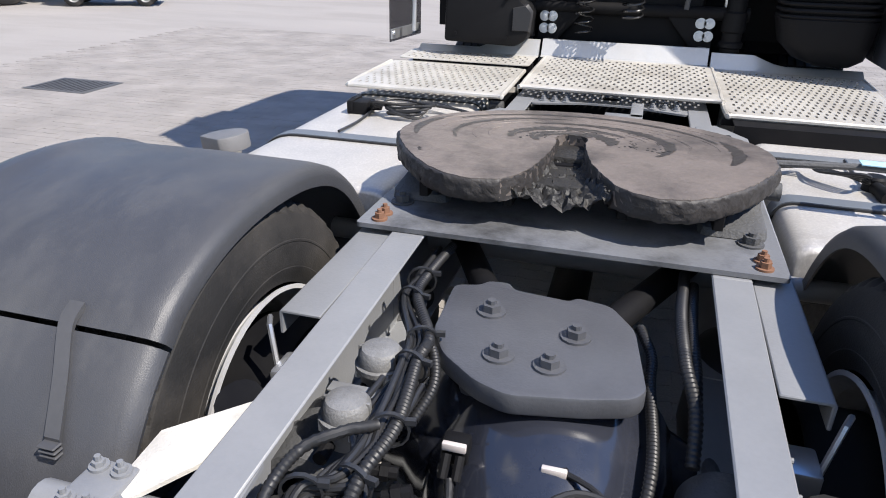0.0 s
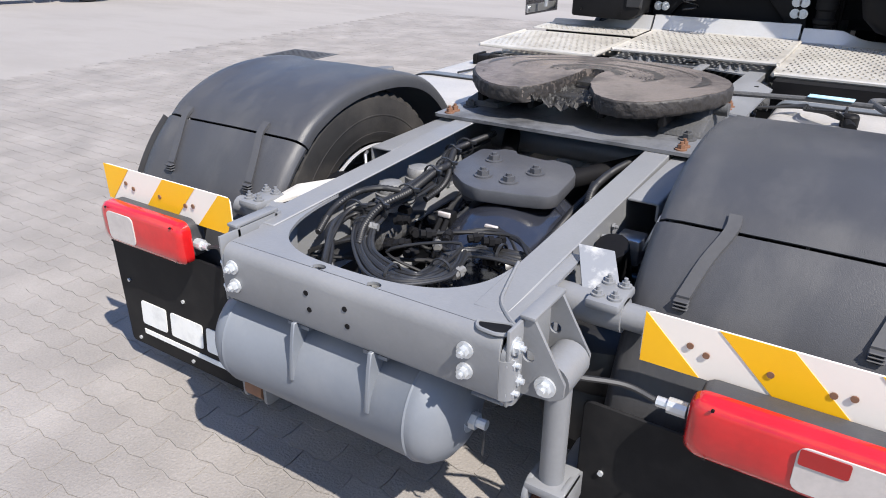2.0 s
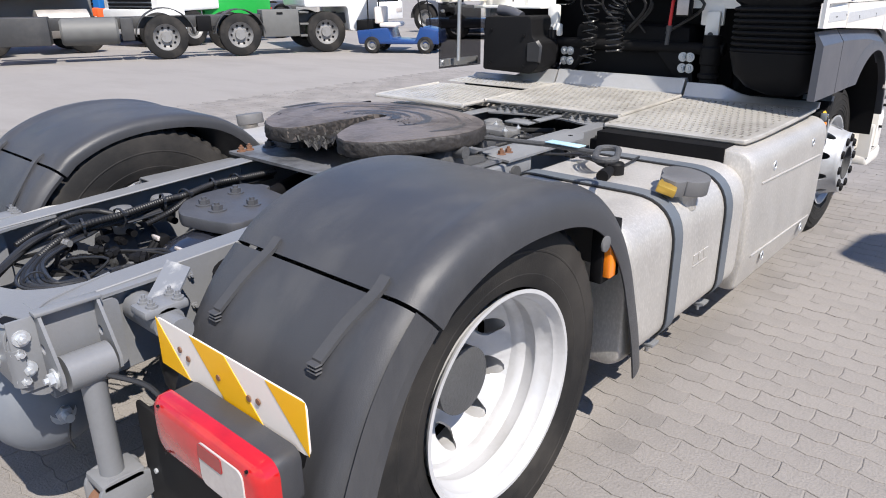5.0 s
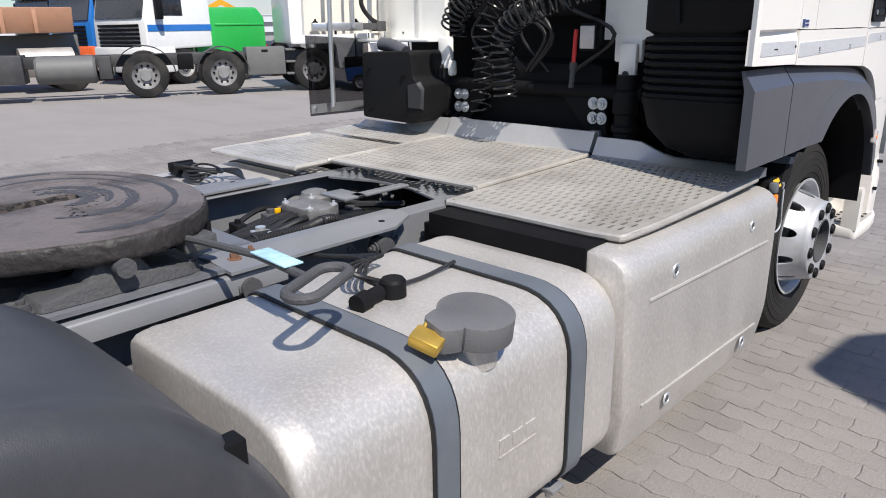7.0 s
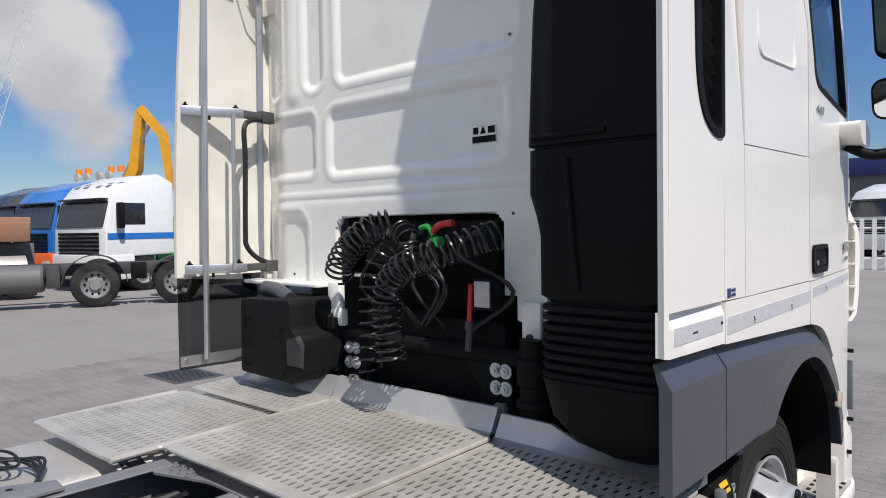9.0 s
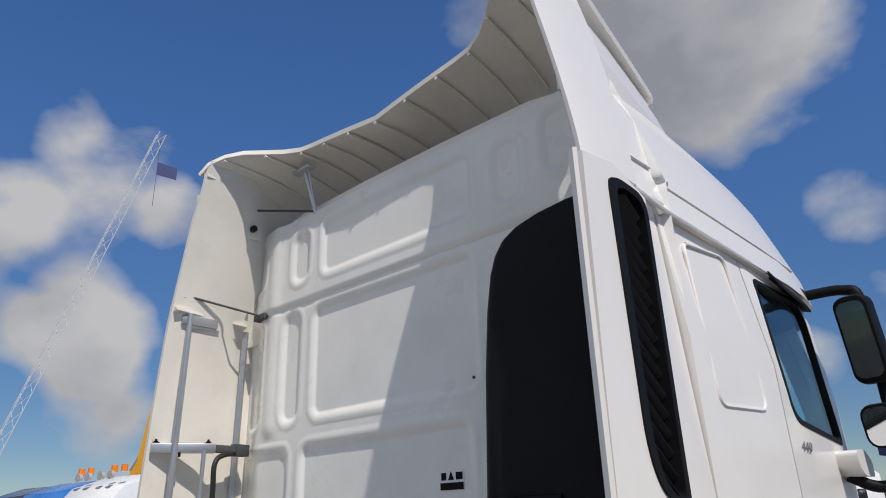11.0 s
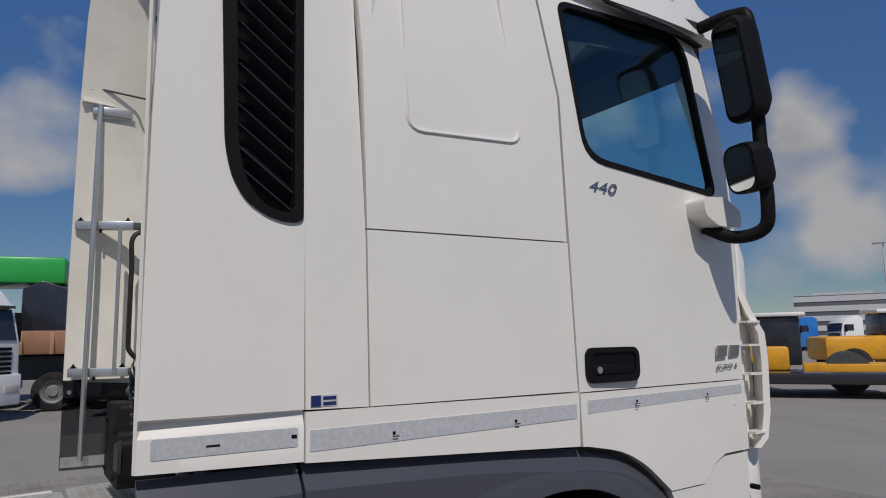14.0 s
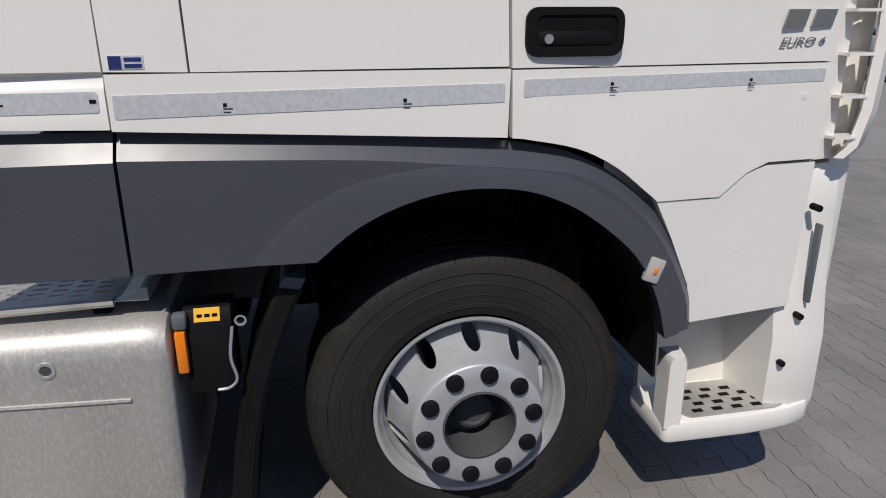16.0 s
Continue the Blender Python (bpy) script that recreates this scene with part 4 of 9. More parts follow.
def guard(path, s, lip_out, lip_in):
    """A bent sheet with turned-down edges."""
    pts = smooth_path([(0, y, z) for y, z in path], 4)
    rings = []
    for i, p in enumerate(pts):
        a, b = pts[max(i - 1, 0)], pts[min(i + 1, len(pts) - 1)]
        d = (b - a).normalized()
        nrm = Vector((0, -d.z, d.y))
        if nrm.dot(p - Vector((0, 0.05, 0.35))) < 0:
            nrm = -nrm
        sec = [(XI + 0.003, -lip_in), (XI, -0.030), (XI + 0.006, -0.016), (XI + 0.022, -0.005), (XI + 0.06, 0.0), (0.9, 0.003), (XO - 0.17, 0.0), (XO - 0.12, 0.0), (XO - 0.095, 0.006), (XO - 0.07, 0.007), (XO - 0.045, 0.001), (XO - 0.025, -0.012), (XO - 0.012, -0.03), (XO - 0.004, -0.055), (XO, -0.085), (XO, -lip_out)]
        rings.append([Vector((s * x, p.y, p.z)) + nrm * h for x, h in sec])
    bm = loft(rings, caps=False, closed=False)
    return sheet(bm, 0.006)


for s in (1, -1):
    mg = part("mudguard", guard(MG, s, 0.10, 0.055), M["mudguard"], truck, "matt dark grey plastic mudguard over twin wheels")
    part("mudguard_rear_section", guard(MGR, s, 0.04, 0.04), M["mudguard"], mg)
    for x in (0.757, 1.145):
        st = smooth_path([(s * x, -0.365, 0.932), (s * x, -0.40, 0.905), (s * (x - 0.03), -0.46, 0.847), (s * (x - 0.055), -0.525, 0.775)], 4)
        rings = []
        for p in st:
            rings.append([p + Vector((dx, 0, dz)) for dx, dz in ((-0.015, -0.006), (0.015, -0.006), (0.015, 0.006), (-0.015, 0.006))])
        strap = part("rubber_strap", loft(rings), M["straprubber"], truck, "black rubber holding strap")
        parts("grip_rib", [box(s * (x - 0.055) - 0.017, s * (x - 0.055) + 0.017, -0.542, -0.522, 0.752 + 0.009 * k, 0.757 + 0.009 * k, 0.002, 1) for k in range(3)], M["straprubber"], strap)
    # mud flap with white marking shapes
    fx0, fx1 = sorted((s * 0.56, s * 1.255))
    fl = part("mud_flap", extr(rounded([(fx0, 0.085), (fx1, 0.085), (fx1, 0.55), (fx0, 0.55)], 0.02), "y", -0.705, -0.695, 0.003, 1), M["flap"], truck, "black rubber mud flap with white marking")
    lx = 0.715 if s > 0 else -1.16
    # three plain slanted blocks over a bar
    for a, wdt in ((0.0, 0.14), (0.165, 0.17), (0.355, 0.12)):
        part("white_marking", extr(rounded([(lx + a, 0.19), (lx + a + wdt, 0.19), (lx + a + wdt + 0.012, 0.29), (lx + a + 0.012, 0.29)], 0.012), "y", -0.7075, -0.705), M["mark"], fl, "plain white printed block")
    part("white_marking", extr([(lx, 0.145), (lx + 0.475, 0.145), (lx + 0.475, 0.165), (lx, 0.165)], "y", -0.7075, -0.705), M["mark"], fl, "plain white printed bar")
    parts("flap_rivet", [*[cyl((x, -0.711, z), (x, -0.703, z), 0.007, 8) for x in (fx0 + 0.06, fx0 + 0.36, fx1 - 0.06) for z in (0.36, 0.115)]], M["galv"], fl)

    # striped marker board, bent at its outer end on the far side
    bx0, bx1 = (0.659, 1.228) if s > 0 else (-1.232, -0.60)
    bz0, bz1, by = 0.672, 0.798, (-0.66 if s > 0 else -0.69)
    board = part("marker_board", extr(rrect(bx0, bx1, bz0, bz1, 0.018), "y", by, by + 0.004, 0.001, 1), M["boardwhite"], truck, "white reflective rear board with yellow diagonal stripes")
    wd = bx1 - bx0
    slant = -0.130 if s > 0 else -0.115
    stripes = []
    for u0, u1 in ((-0.25, 0.0), (0.27, 0.517), (0.775, 1.3)) if s > 0 else ((-0.3, 0.04), (0.32, 0.57), (0.74, 1.3)):
        a, b = bx0 + u0 * wd, bx0 + u1 * wd
        quad = [(a + (0 if s > 0 else 0), bz1), (b, bz1), (b - slant, bz0), (a - slant, bz0)] if s > 0 else [(a - slant, bz1), (b - slant, bz1), (b, bz0), (a, bz0)]
        # clip to the board
        def clip(poly, axis_i, lim, keep_less):
            out = []
            for i in range(len(poly)):
                p, q = poly[i], poly[(i + 1) % len(poly)]
                ip = (p[axis_i] <= lim) if keep_less else (p[axis_i] >= lim)
                iq = (q[axis_i] <= lim) if keep_less else (q[axis_i] >= lim)
                if ip:
                    out.append(p)
                if ip != iq:
                    t = (lim - p[axis_i]) / (q[axis_i] - p[axis_i])
                    out.append((p[0] + (q[0] - p[0]) * t, p[1] + (q[1] - p[1]) * t))
            return out
        quad = clip(clip(quad, 0, bx0 + 0.002, False), 0, bx1 - 0.002, True)
        quad = [(x, min(max(z, bz0 + 0.001), bz1 - 0.001)) for x, z in quad]
        if len(quad) > 2:
            stripes.append(extr(quad, "y", by - 0.0015, by - 0.0002))
    parts("yellow_stripe", [*stripes], M["yellow"], board, "yellow reflective diagonal stripes")
    parts("board_screw", [cyl((bx0 + u * wd, by - 0.004, bz0 + 0.06 + dz), (bx0 + u * wd, by - 0.0012, bz0 + 0.06 + dz), 0.0075, 10) for u, dz in ((0.18, 0.012), (0.24, 0.0), (0.46, 0.0), (0.66, -0.004), (0.72, 0.002))], M["rust"], board)

    # tail lamp
    lx0, lx1 = (0.793, 1.216) if s > 0 else (-1.19, -0.765)
    lz0, lz1, ly = 0.545, 0.692, -0.768
    housing = part("tail_lamp", extr(rrect(lx0 + 0.010, lx1 - 0.010, lz0 + 0.012, lz1 - 0.004, 0.028), "y", ly + 0.035, ly + 0.105, 0.006), M["mudguard"], truck, "rounded red and clear tail lamp cluster in grey housing")
    part("lamp_bracket", box(lx0 + 0.08, lx1 - 0.08, ly + 0.09, -0.60, lz0 + 0.03, lz1 - 0.03, 0.004), M["dark"], housing)
    lens_rings = []
    for yy, ins in ((ly + 0.045, 0.0), (ly + 0.018, 0.002), (ly + 0.006, 0.010), (ly, 0.026)):
        lens_rings.append([(x, yy, z) for x, z in rrect(lx0 + ins, lx1 - ins, lz0 + ins, lz1 - ins, 0.033, 5)])
    part("red_lens", loft(lens_rings), M["red"], housing, "glossy red lens")
    c0, c1 = (lx1 - 0.215, lx1 - 0.055) if s > 0 else (lx0 + 0.05, lx0 + 0.19)
    part("clear_lens", extr(rrect(c0, c1, lz0 + 0.022, lz1 - 0.022, 0.02), "y", ly - 0.0035, ly + 0.0005, 0.001, 1), M["lens"], housing, "clear reversing and indicator lens")
    if s > 0:
        part("inner_red_lens", extr(rrect(c0 + 0.004, c0 + 0.09, lz0 + 0.085, lz1 - 0.026, 0.006), "y", ly - 0.0055, ly - 0.0037), M["lens_red"], housing)
    parts("lamp_screw", [*[cyl((x, ly - 0.003, z), (x, ly + 0.002, z), 0.0035, 8) for x in (lx0 + 0.05, lx1 - 0.04) for z in (lz0 + 0.012, lz1 - 0.012)]], M["dark"], housing)
    part("plug", merge(cyl((s * 0.745, -0.70, 0.61), (s * 0.785, -0.70, 0.61), 0.018, 10), cyl((s * 0.72, -0.70, 0.61), (s * 0.745, -0.70, 0.61), 0.012, 8)), M["galv"], housing)
    part("lamp_cable", tube(smooth_path([(s * 0.72, -0.70, 0.61), (s * 0.65, -0.71, 0.63), (s * 0.56, -0.76, 0.645), (s * 0.47, -0.80, 0.65)]), 0.007, 6), M["cable"], housing)
    # tubular mudguard bracket from the rail
    br = part("guard_bracket_tube", merge(cyl((s * 0.43, -0.60, 0.735), (s * 0.66, -0.60, 0.735), 0.032, 16), cyl((s * 0.43, -0.60, 0.735), (s * 0.60, -0.60, 0.735), 0.042, 16)), M["chassis"], truck)
    part("clamp", merge(box(*sorted((s * 0.52, s * 0.60)), -0.66, -0.54, 0.76, 0.785, 0.008), *[hexbolt((s * xx, -0.56 - 0.07 * k, 0.785), "z", 0.010, 0.01) for xx in (0.54, 0.58) for k in (0, 1)]), M["chassis"], br)
    part("front_guard_tube", cyl((s * 0.43, 0.56, 0.72), (s * 0.70, 0.56, 0.72), 0.03, 14), M["chassis"], truck)
    # cover plate with flaking paint above the bracket
    cov = [(s * x, y, z) for x, y, z in (((0.500, -0.615, 0.765), (0.592, -0.600, 0.752), (0.522, -0.486, 0.832), (0.437, -0.505, 0.838)) if s > 0 else ((0.428, -0.52, 0.80), (0.545, -0.64, 0.765), (0.545, -0.46, 0.785), (0.428, -0.37, 0.805)))]
    covb = build(cov + [(x, y, z - 0.008) for x, y, z in cov], [(0, 1, 2, 3), (7, 6, 5, 4), (0, 4, 5, 1), (1, 5, 6, 2), (2, 6, 7, 3), (3, 7, 4, 0)])
    bmesh.ops.recalc_face_normals(covb, faces=covb.faces)
    part("cover_plate", covb, M["cover"] if s > 0 else M["coverlight"], truck, "grey cover plate with flaking white paint")
    part("level_valve", merge(box(*sorted((s * 0.425, s * 0.50)), -0.20, -0.12, 0.66, 0.74, 0.008), tube([(s * 0.50, -0.16, 0.70), (s * 0.53, -0.13, 0.80), (s * 0.545, -0.10, 0.80)], 0.006, 6)), M["steel"], truck)
    # amber side marker at the front edge of the guard
    mk_o = part("side_marker", box(*sorted((s * 1.232, s * 1.262)), 0.435, 0.475, 0.70, 0.825, 0.006), M["amber"], truck, "amber side marker lamp")
    part("marker_base", box(*sorted((s * 1.20, s * 1.240)), 0.425, 0.535, 0.68, 0.865, 0.004), M["black"], mk_o)
    part("round_reflector", lathe([(s * 1.274, 0.024), (s * 1.279, 0.024), (s * 1.281, 0.020), (s * 1.281, 0.0)], "x", (0, 0.37, 0.835), 20), M["capgrey"], mk_o, "dull grey round disc")

# ---- fuel tank, side box and straps ----
def d_tank(s, y0, y1, x_in, x_out, z0, z1, r_out_top, inset=0.0):
    prof = rounded([(x_in, z0), (x_in, z1), (x_out, z1), (x_out, z0)], [0.05, 0.06, r_out_top, 0.09], 8)
    c = Vector(((x_in + x_out) / 2, (z0 + z1) / 2))
    rings = []
    for y, f in ((y0, 0.90), (y0 + 0.004, 0.945), (y0 + 0.016, 0.978), (y0 + 0.035, 0.995), (y0 + 0.05, 1.0), (y0 + 0.056, 1.004), (y0 + 0.066, 1.004), (y0 + 0.072, 1.0), (y1 - 0.072, 1.0), (y1 - 0.066, 1.004), (y1 - 0.056, 1.004), (y1 - 0.05, 1.0), (y1 - 0.03, 0.993), (y1 - 0.012, 0.97), (y1, 0.90)):
        rings.append([(s * (c.x + (x - c.x) * (1 - (1 - f) * 0.55)), y, c.y + (z - c.y) * (1 - (1 - f) * 0.75)) for x, z in prof])
    return loft(rings), prof


def band(prof, s, y0, y1, t, keep=lambda x, z: True, caps=True):
    """A strap lying on the profile between y0 and y1."""
    pts = [p for p in prof if keep(*p)]
    c = Vector((sum(p[0] for p in prof) / len(prof), sum(p[1] for p in prof) / len(prof)))
    rings = []
    for i, (x, z) in enumerate(pts):
        a, b = Vector(pts[max(i - 1, 0)]), Vector(pts[min(i + 1, len(pts) - 1)])
        d = (b - a).normalized()
        n = Vector((d.y, -d.x))
        if n.dot(Vector((x, z)) - c) < 0:
            n = -n
        q0, q1 = Vector((x, z)) + n * 0.001, Vector((x, z)) + n * t
        rings.append([(s * q0.x, y0, q0.y), (s * q0.x, y1, q0.y), (s * q1.x, y1, q1.y), (s * q1.x, y0, q1.y)])
    return loft(rings)


for s in (1, -1):
    # the left tank is the longer one and reaches under the walkway
    y0, y1 = (0.622, 1.678) if s > 0 else (0.655, 2.12)
    bm, prof = d_tank(s, y0, y1, 0.56, 1.235 if s > 0 else 1.265, 0.285, 0.815, 0.17)
    tank = part("fuel_tank", bm, M["alu"], truck, "weathered aluminium fuel tank with dark straps", 40)
    path = [p for p in prof]
    # profile runs bottom-in, up the inner side, over the top, down the outer side
    for yb in ((0.978, 1.462) if s > 0 else (1.155, 1.93)):
        st = band(path, s, yb - 0.033, yb + 0.033, 0.010, keep=lambda x, z: not (z < 0.33 and x < 1.1))
        strap = part("tank_strap", st, M["strap"], truck, "dark grey painted steel tank strap")
        parts("strap_edging", [band(path, s, yb - 0.040, yb - 0.0335, 0.007, keep=lambda x, z: not (z < 0.33 and x < 1.1)), band(path, s, yb + 0.0335, yb + 0.040, 0.007, keep=lambda x, z: not (z < 0.33 and x < 1.1))], M["rubber"], strap)
        part("strap_eye", merge(cyl((s * 0.47, yb, 0.80), (s * 0.53, yb, 0.80), 0.03, 16), hexbolt((s * 0.50, yb - 0.03, 0.80), "-y", 0.014, 0.012)), M["castiron"], strap)
        part("strap_bracket", merge(box(*sorted((s * 0.44, s * 1.16)), yb - 0.04, yb + 0.04, 0.235, 0.283, 0.01), box(*sorted((s * 1.13, s * 1.20)), yb - 0.028, yb + 0.028, 0.232, 0.246, 0.003)), M["chassis"], strap)
        part("strap_screw", merge(cyl((s * 1.165, yb, 0.20), (s * 1.165, yb, 0.30), 0.008, 8), hexbolt((s * 1.165, yb, 0.222), "z", 0.014, 0.01)), M["steel"], strap)
    # filler cap with lockable cover
    cx, cy = (1.172, 1.143) if s > 0 else (-1.262, 0.885)
    ring_c = [(cx + 0.088 * math.cos(radians(q)), cy + 0.088 * math.sin(radians(q))) for q in range(-70, 191, 10)]
    tab_c = rounded([(cx - s * 0.062, cy - 0.062), (cx - s * 0.050, cy - 0.115), (cx + s * 0.020, cy - 0.128), (cx + s * 0.042, cy - 0.077)], 0.014)
    prof_c = ring_c if s < 0 else [(cx + 0.088 * math.cos(radians(q)), cy + 0.088 * math.sin(radians(q))) for q in range(-62, 233, 10)] + tab_c[:-1]
    cap = part("filler_cap_cover", moved(merge(extr(prof_c, "z", 0.812, 0.868, 0.005)), Matrix.Translation((cx, cy, 0.84)) @ pose(0, 0, 0, 0, s * 8, 0) @ Matrix.Translation((-cx, -cy, -0.84))), M["capgrey"], truck, "grey round locking fuel cap cover")
    part("filler_neck", lathe([(0.74, 0.050), (0.79, 0.052), (0.80, 0.056), (0.815, 0.056), (0.815, 0.0)], "z", (cx, cy, 0.0), 28), M["alu"], cap)
    pad = moved(merge(box(-0.04, 0.04, -0.028, 0.028, -0.018, 0.018, 0.006), tube(smooth_path([(-0.025, 0.02, 0), (-0.025, 0.06, 0.012), (0.0, 0.075, 0.015), (0.025, 0.06, 0.012), (0.025, 0.02, 0)]), 0.006, 8)), pose(cx - s * 0.005, cy - 0.145, 0.842, 10, 18 * s, 22 * s) @ Matrix.Scale(0.85, 4))
    if s > 0:
        part("padlock", pad, M["brass"], cap, "brass padlock")
    # cable plug lying on the tank
    py = 0.0 if s > 0 else 0.40
    px = 0.0 if s > 0 else 0.11
    if s > 0:
        plug_bm = merge(lathe([(0.812, 0.034), (0.855, 0.034), (0.863, 0.028), (0.863, 0.0)], "z", (0.875, 1.17, 0), 20), cyl((0.87, 1.13, 0.835), (0.885, 1.05, 0.832), 0.020, 12), cyl((0.88, 1.08, 0.834), (0.888, 1.04, 0.832), 0.025, 12))
    else:
        plug_bm = merge(box(-1.07, -0.975, 1.52, 1.62, 0.812, 0.868, 0.008), box(-1.06, -1.04, 1.51, 1.63, 0.83, 0.874, 0.004), cyl((-0.975, 1.57, 0.845), (-0.93, 1.565, 0.848), 0.018, 12))
    plug_o = part("sender_plug", plug_bm, M["black"], truck)
    for k in range(4):
        random.seed(20 + k)
        part("sender_cable", tube(smooth_path([(s * (0.86 + px), 1.15 + 0.01 * k + py, 0.84), (s * (0.82 + px), 1.13 - 0.015 * k + py, 0.855 + 0.01 * k), (s * (0.77 - 0.02 * k + px), 1.17 + py, 0.86), (s * (0.70 + px / 2), 1.23 + 0.02 * k + py, 0.855), (s * 0.60, 1.23 + py, 0.845), (s * 0.46, 1.15 + py, 0.84)]), 0.006, 6), M["rubber"], plug_o)
        if s < 0:
            q0 = 0.026 + 0.012 * k
            part("cable_loop", tube([(-0.80 + (q0 + 0.05) * math.cos(a), 1.50 + 0.02 * k + q0 * math.sin(a), 0.838 + 0.010 * k + 0.008 * math.sin(2 * a + k)) for a in [2 * math.pi * i / 24 for i in range(24)]], 0.0055, 6, closed=True), M["rubber"], plug_o)
    part("cable_lace", tube(smooth_path([(s * (0.86 + px), 1.20 + py, 0.83), (s * (0.85 + px), (1.31 if s > 0 else 1.38), 0.823), (s * (0.845 + px), (1.43 if s > 0 else 1.18), 0.833)]), 0.006, 6), M["cable"], plug_o)
    # embossed mark on the tank's side
    emb = []
    for k in range(3):
        zz = 0.52
        emb.append(box(*sorted((s * 1.234, s * 1.2385)), 1.155 + 0.05 * k, 1.192 + 0.05 * k, zz, zz + 0.004 + 0.035, 0.0015, 1))
    parts("embossed_shape", [*emb, box(*sorted((s * 1.234, s * 1.238)), 1.155, 1.295, 0.508, 0.512)], M["alu"], tank)

    # side box behind the front wheel
    fp = rounded([(0.55, 0.22), (0.55, 0.86), (1.245, 0.86), (1.245, 0.36), (1.215, 0.20)], [0.02, 0.03, 0.10, 0.06, 0.03], 8)
    c = Vector((0.9, 0.53))
    rings = []
    yr = 1.685 if s > 0 else 2.17
    for y, f in ((yr, 0.94), (yr + 0.006, 0.975), (yr + 0.025, 0.995), (yr + 0.05, 1.0), (2.78, 1.0), (2.81, 0.995), (2.832, 0.97), (2.84, 0.92)):
        rings.append([(s * (c.x + (x - c.x) * (1 - (1 - f) * 0.6)), y + (0.07 * (0.86 - z) if y < 2.3 else -0.05 * max(0, 0.5 - z)), c.y + (z - c.y) * (1 - (1 - f) * 0.8)) for x, z in fp])
    sbox = part("side_box", loft(rings), M["alu"], truck, "aluminium side panel box with pressed crease", 40)
    if s > 0:
        part("crease", merge(tube([(s * 1.2445, 1.82, 0.703), (s * 1.2455, 2.74, 0.668)], 0.006, 6), tube([(s * 1.2440, 1.82, 0.36), (s * 1.2440, 2.72, 0.335)], 0.005, 6)), M["alu"], sbox)
        parts("panel_screw", [lathe([(0.0005, 0.023), (s * 0.0035, 0.021), (s * 0.0035, 0.014), (s * 0.0008, 0.0125)], "x", (s * 1.2445, y, z), 20) for y, z in ((1.974, 0.755), (2.566, 0.765), (1.99, 0.315), (2.60, 0.30))], M["galv"], sbox)
        parts("screw_recess", [cyl((s * 1.2440, y, z), (s * 1.2462, y, z), 0.0125, 14) for y, z in ((1.974, 0.755), (2.566, 0.765), (1.99, 0.315), (2.60, 0.30))], M["castiron"], sbox)
    fy = 0.0 if s > 0 else 0.45
    part("battery_frame", box(*sorted((s * 0.45, s * 1.10)), 1.70 + fy, 1.74 + fy, 0.25, 0.82, 0.004), M["dark"], truck)
    if s > 0:
        # added dark plates paint in the shaded gap; the box itself is closed here
        part("box_opening", merge(box(0.50, 1.115, 1.677, 1.6845, 0.795, 0.866), box(0.50, 1.115, 1.6845, 1.84, 0.861, 0.866)), M["dark"], sbox, "dark plates standing for the shaded gap behind the side box")
    parts("step_frame", [box(*sorted((s * 0.46, s * 1.10)), 1.80 + fy, 1.83 + fy, 0.835, 0.862, 0.003), box(*sorted((s * 0.46, s * 1.15)), 2.66, 2.70, 0.835, 0.885, 0.003)], M["dark"], truck)


# ---- perforated aluminium walkway ----
def walkway(x0, x1, y0, y1, z, nx, ny, skip=None, tilt=0.0, corner=0.03):
    holes = []
    dx, dy = (x1 - x0 - 0.06) / nx, (y1 - y0 - 0.07) / ny
    for j in range(ny):
        for i in range(nx):
            cx = x0 + 0.03 + dx * (i + 0.5 + (0.22 if j % 2 else -0.22))
            cy = y0 + 0.035 + dy * (j + 0.5)
            if skip and skip(cx, cy):
                continue
            w, h = dx * 0.17, dy * 0.36
            holes.append([(cx - w, cy - h * 0.75), (cx - w * 0.5, cy - h), (cx + w * 0.5, cy - h), (cx + w, cy - h * 0.75), (cx + w, cy + h * 0.75), (cx + w * 0.5, cy + h), (cx - w * 0.5, cy + h), (cx - w, cy + h * 0.75)])
    bm = plate(rounded([(x0, y0), (x1, y0), (x1, y1), (x0, y1)], corner), holes, "z", z - 0.004, z)
    for v in bm.verts:
        v.co.z += tilt * (v.co.y - y0)
    return bm


def lip(points, r=0.009):
    return tube(smooth_path(points, 5), r, 8)


w_r = part("walkway_plate", walkway(0.475, 1.175, 1.79, 2.74, 0.888, 19, 17, tilt=0.02, corner=0.07), M["alustep"], truck, "perforated aluminium walkway plate, dusty", 0)
part("rolled_edge", merge(lip([(0.478, 2.70, 0.895), (0.477, 2.2, 0.885), (0.48, 1.825, 0.877), (0.515, 1.793, 0.877), (0.80, 1.79, 0.877), (1.11, 1.793, 0.877), (1.165, 1.86, 0.880), (1.177, 2.3, 0.888), (1.182, 2.72, 0.90)], 0.012)), M["alustep"], w_r)
w_m = part("walkway_plate", walkway(-0.40, 0.465, 1.965, 2.73, 0.905, 22, 14, tilt=0.02), M["alustep"], truck, "perforated aluminium walkway plate, dusty", 0)
part("rolled_edge", merge(lip([(-0.40, 2.70, 0.915), (-0.40, 2.015, 0.90), (-0.37, 1.967, 0.897), (0.0, 1.965, 0.897), (0.43, 1.967, 0.897), (0.466, 2.015, 0.90), (0.466, 2.70, 0.915)], 0.010)), M["alustep"], w_m)
w_l = part("walkway_plate", walkway(-1.19, -0.46, 1.81, 2.46, 0.885, 18, 12, tilt=0.01, corner=0.06), M["alustep"], truck, "perforated aluminium walkway plate, dusty", 0)
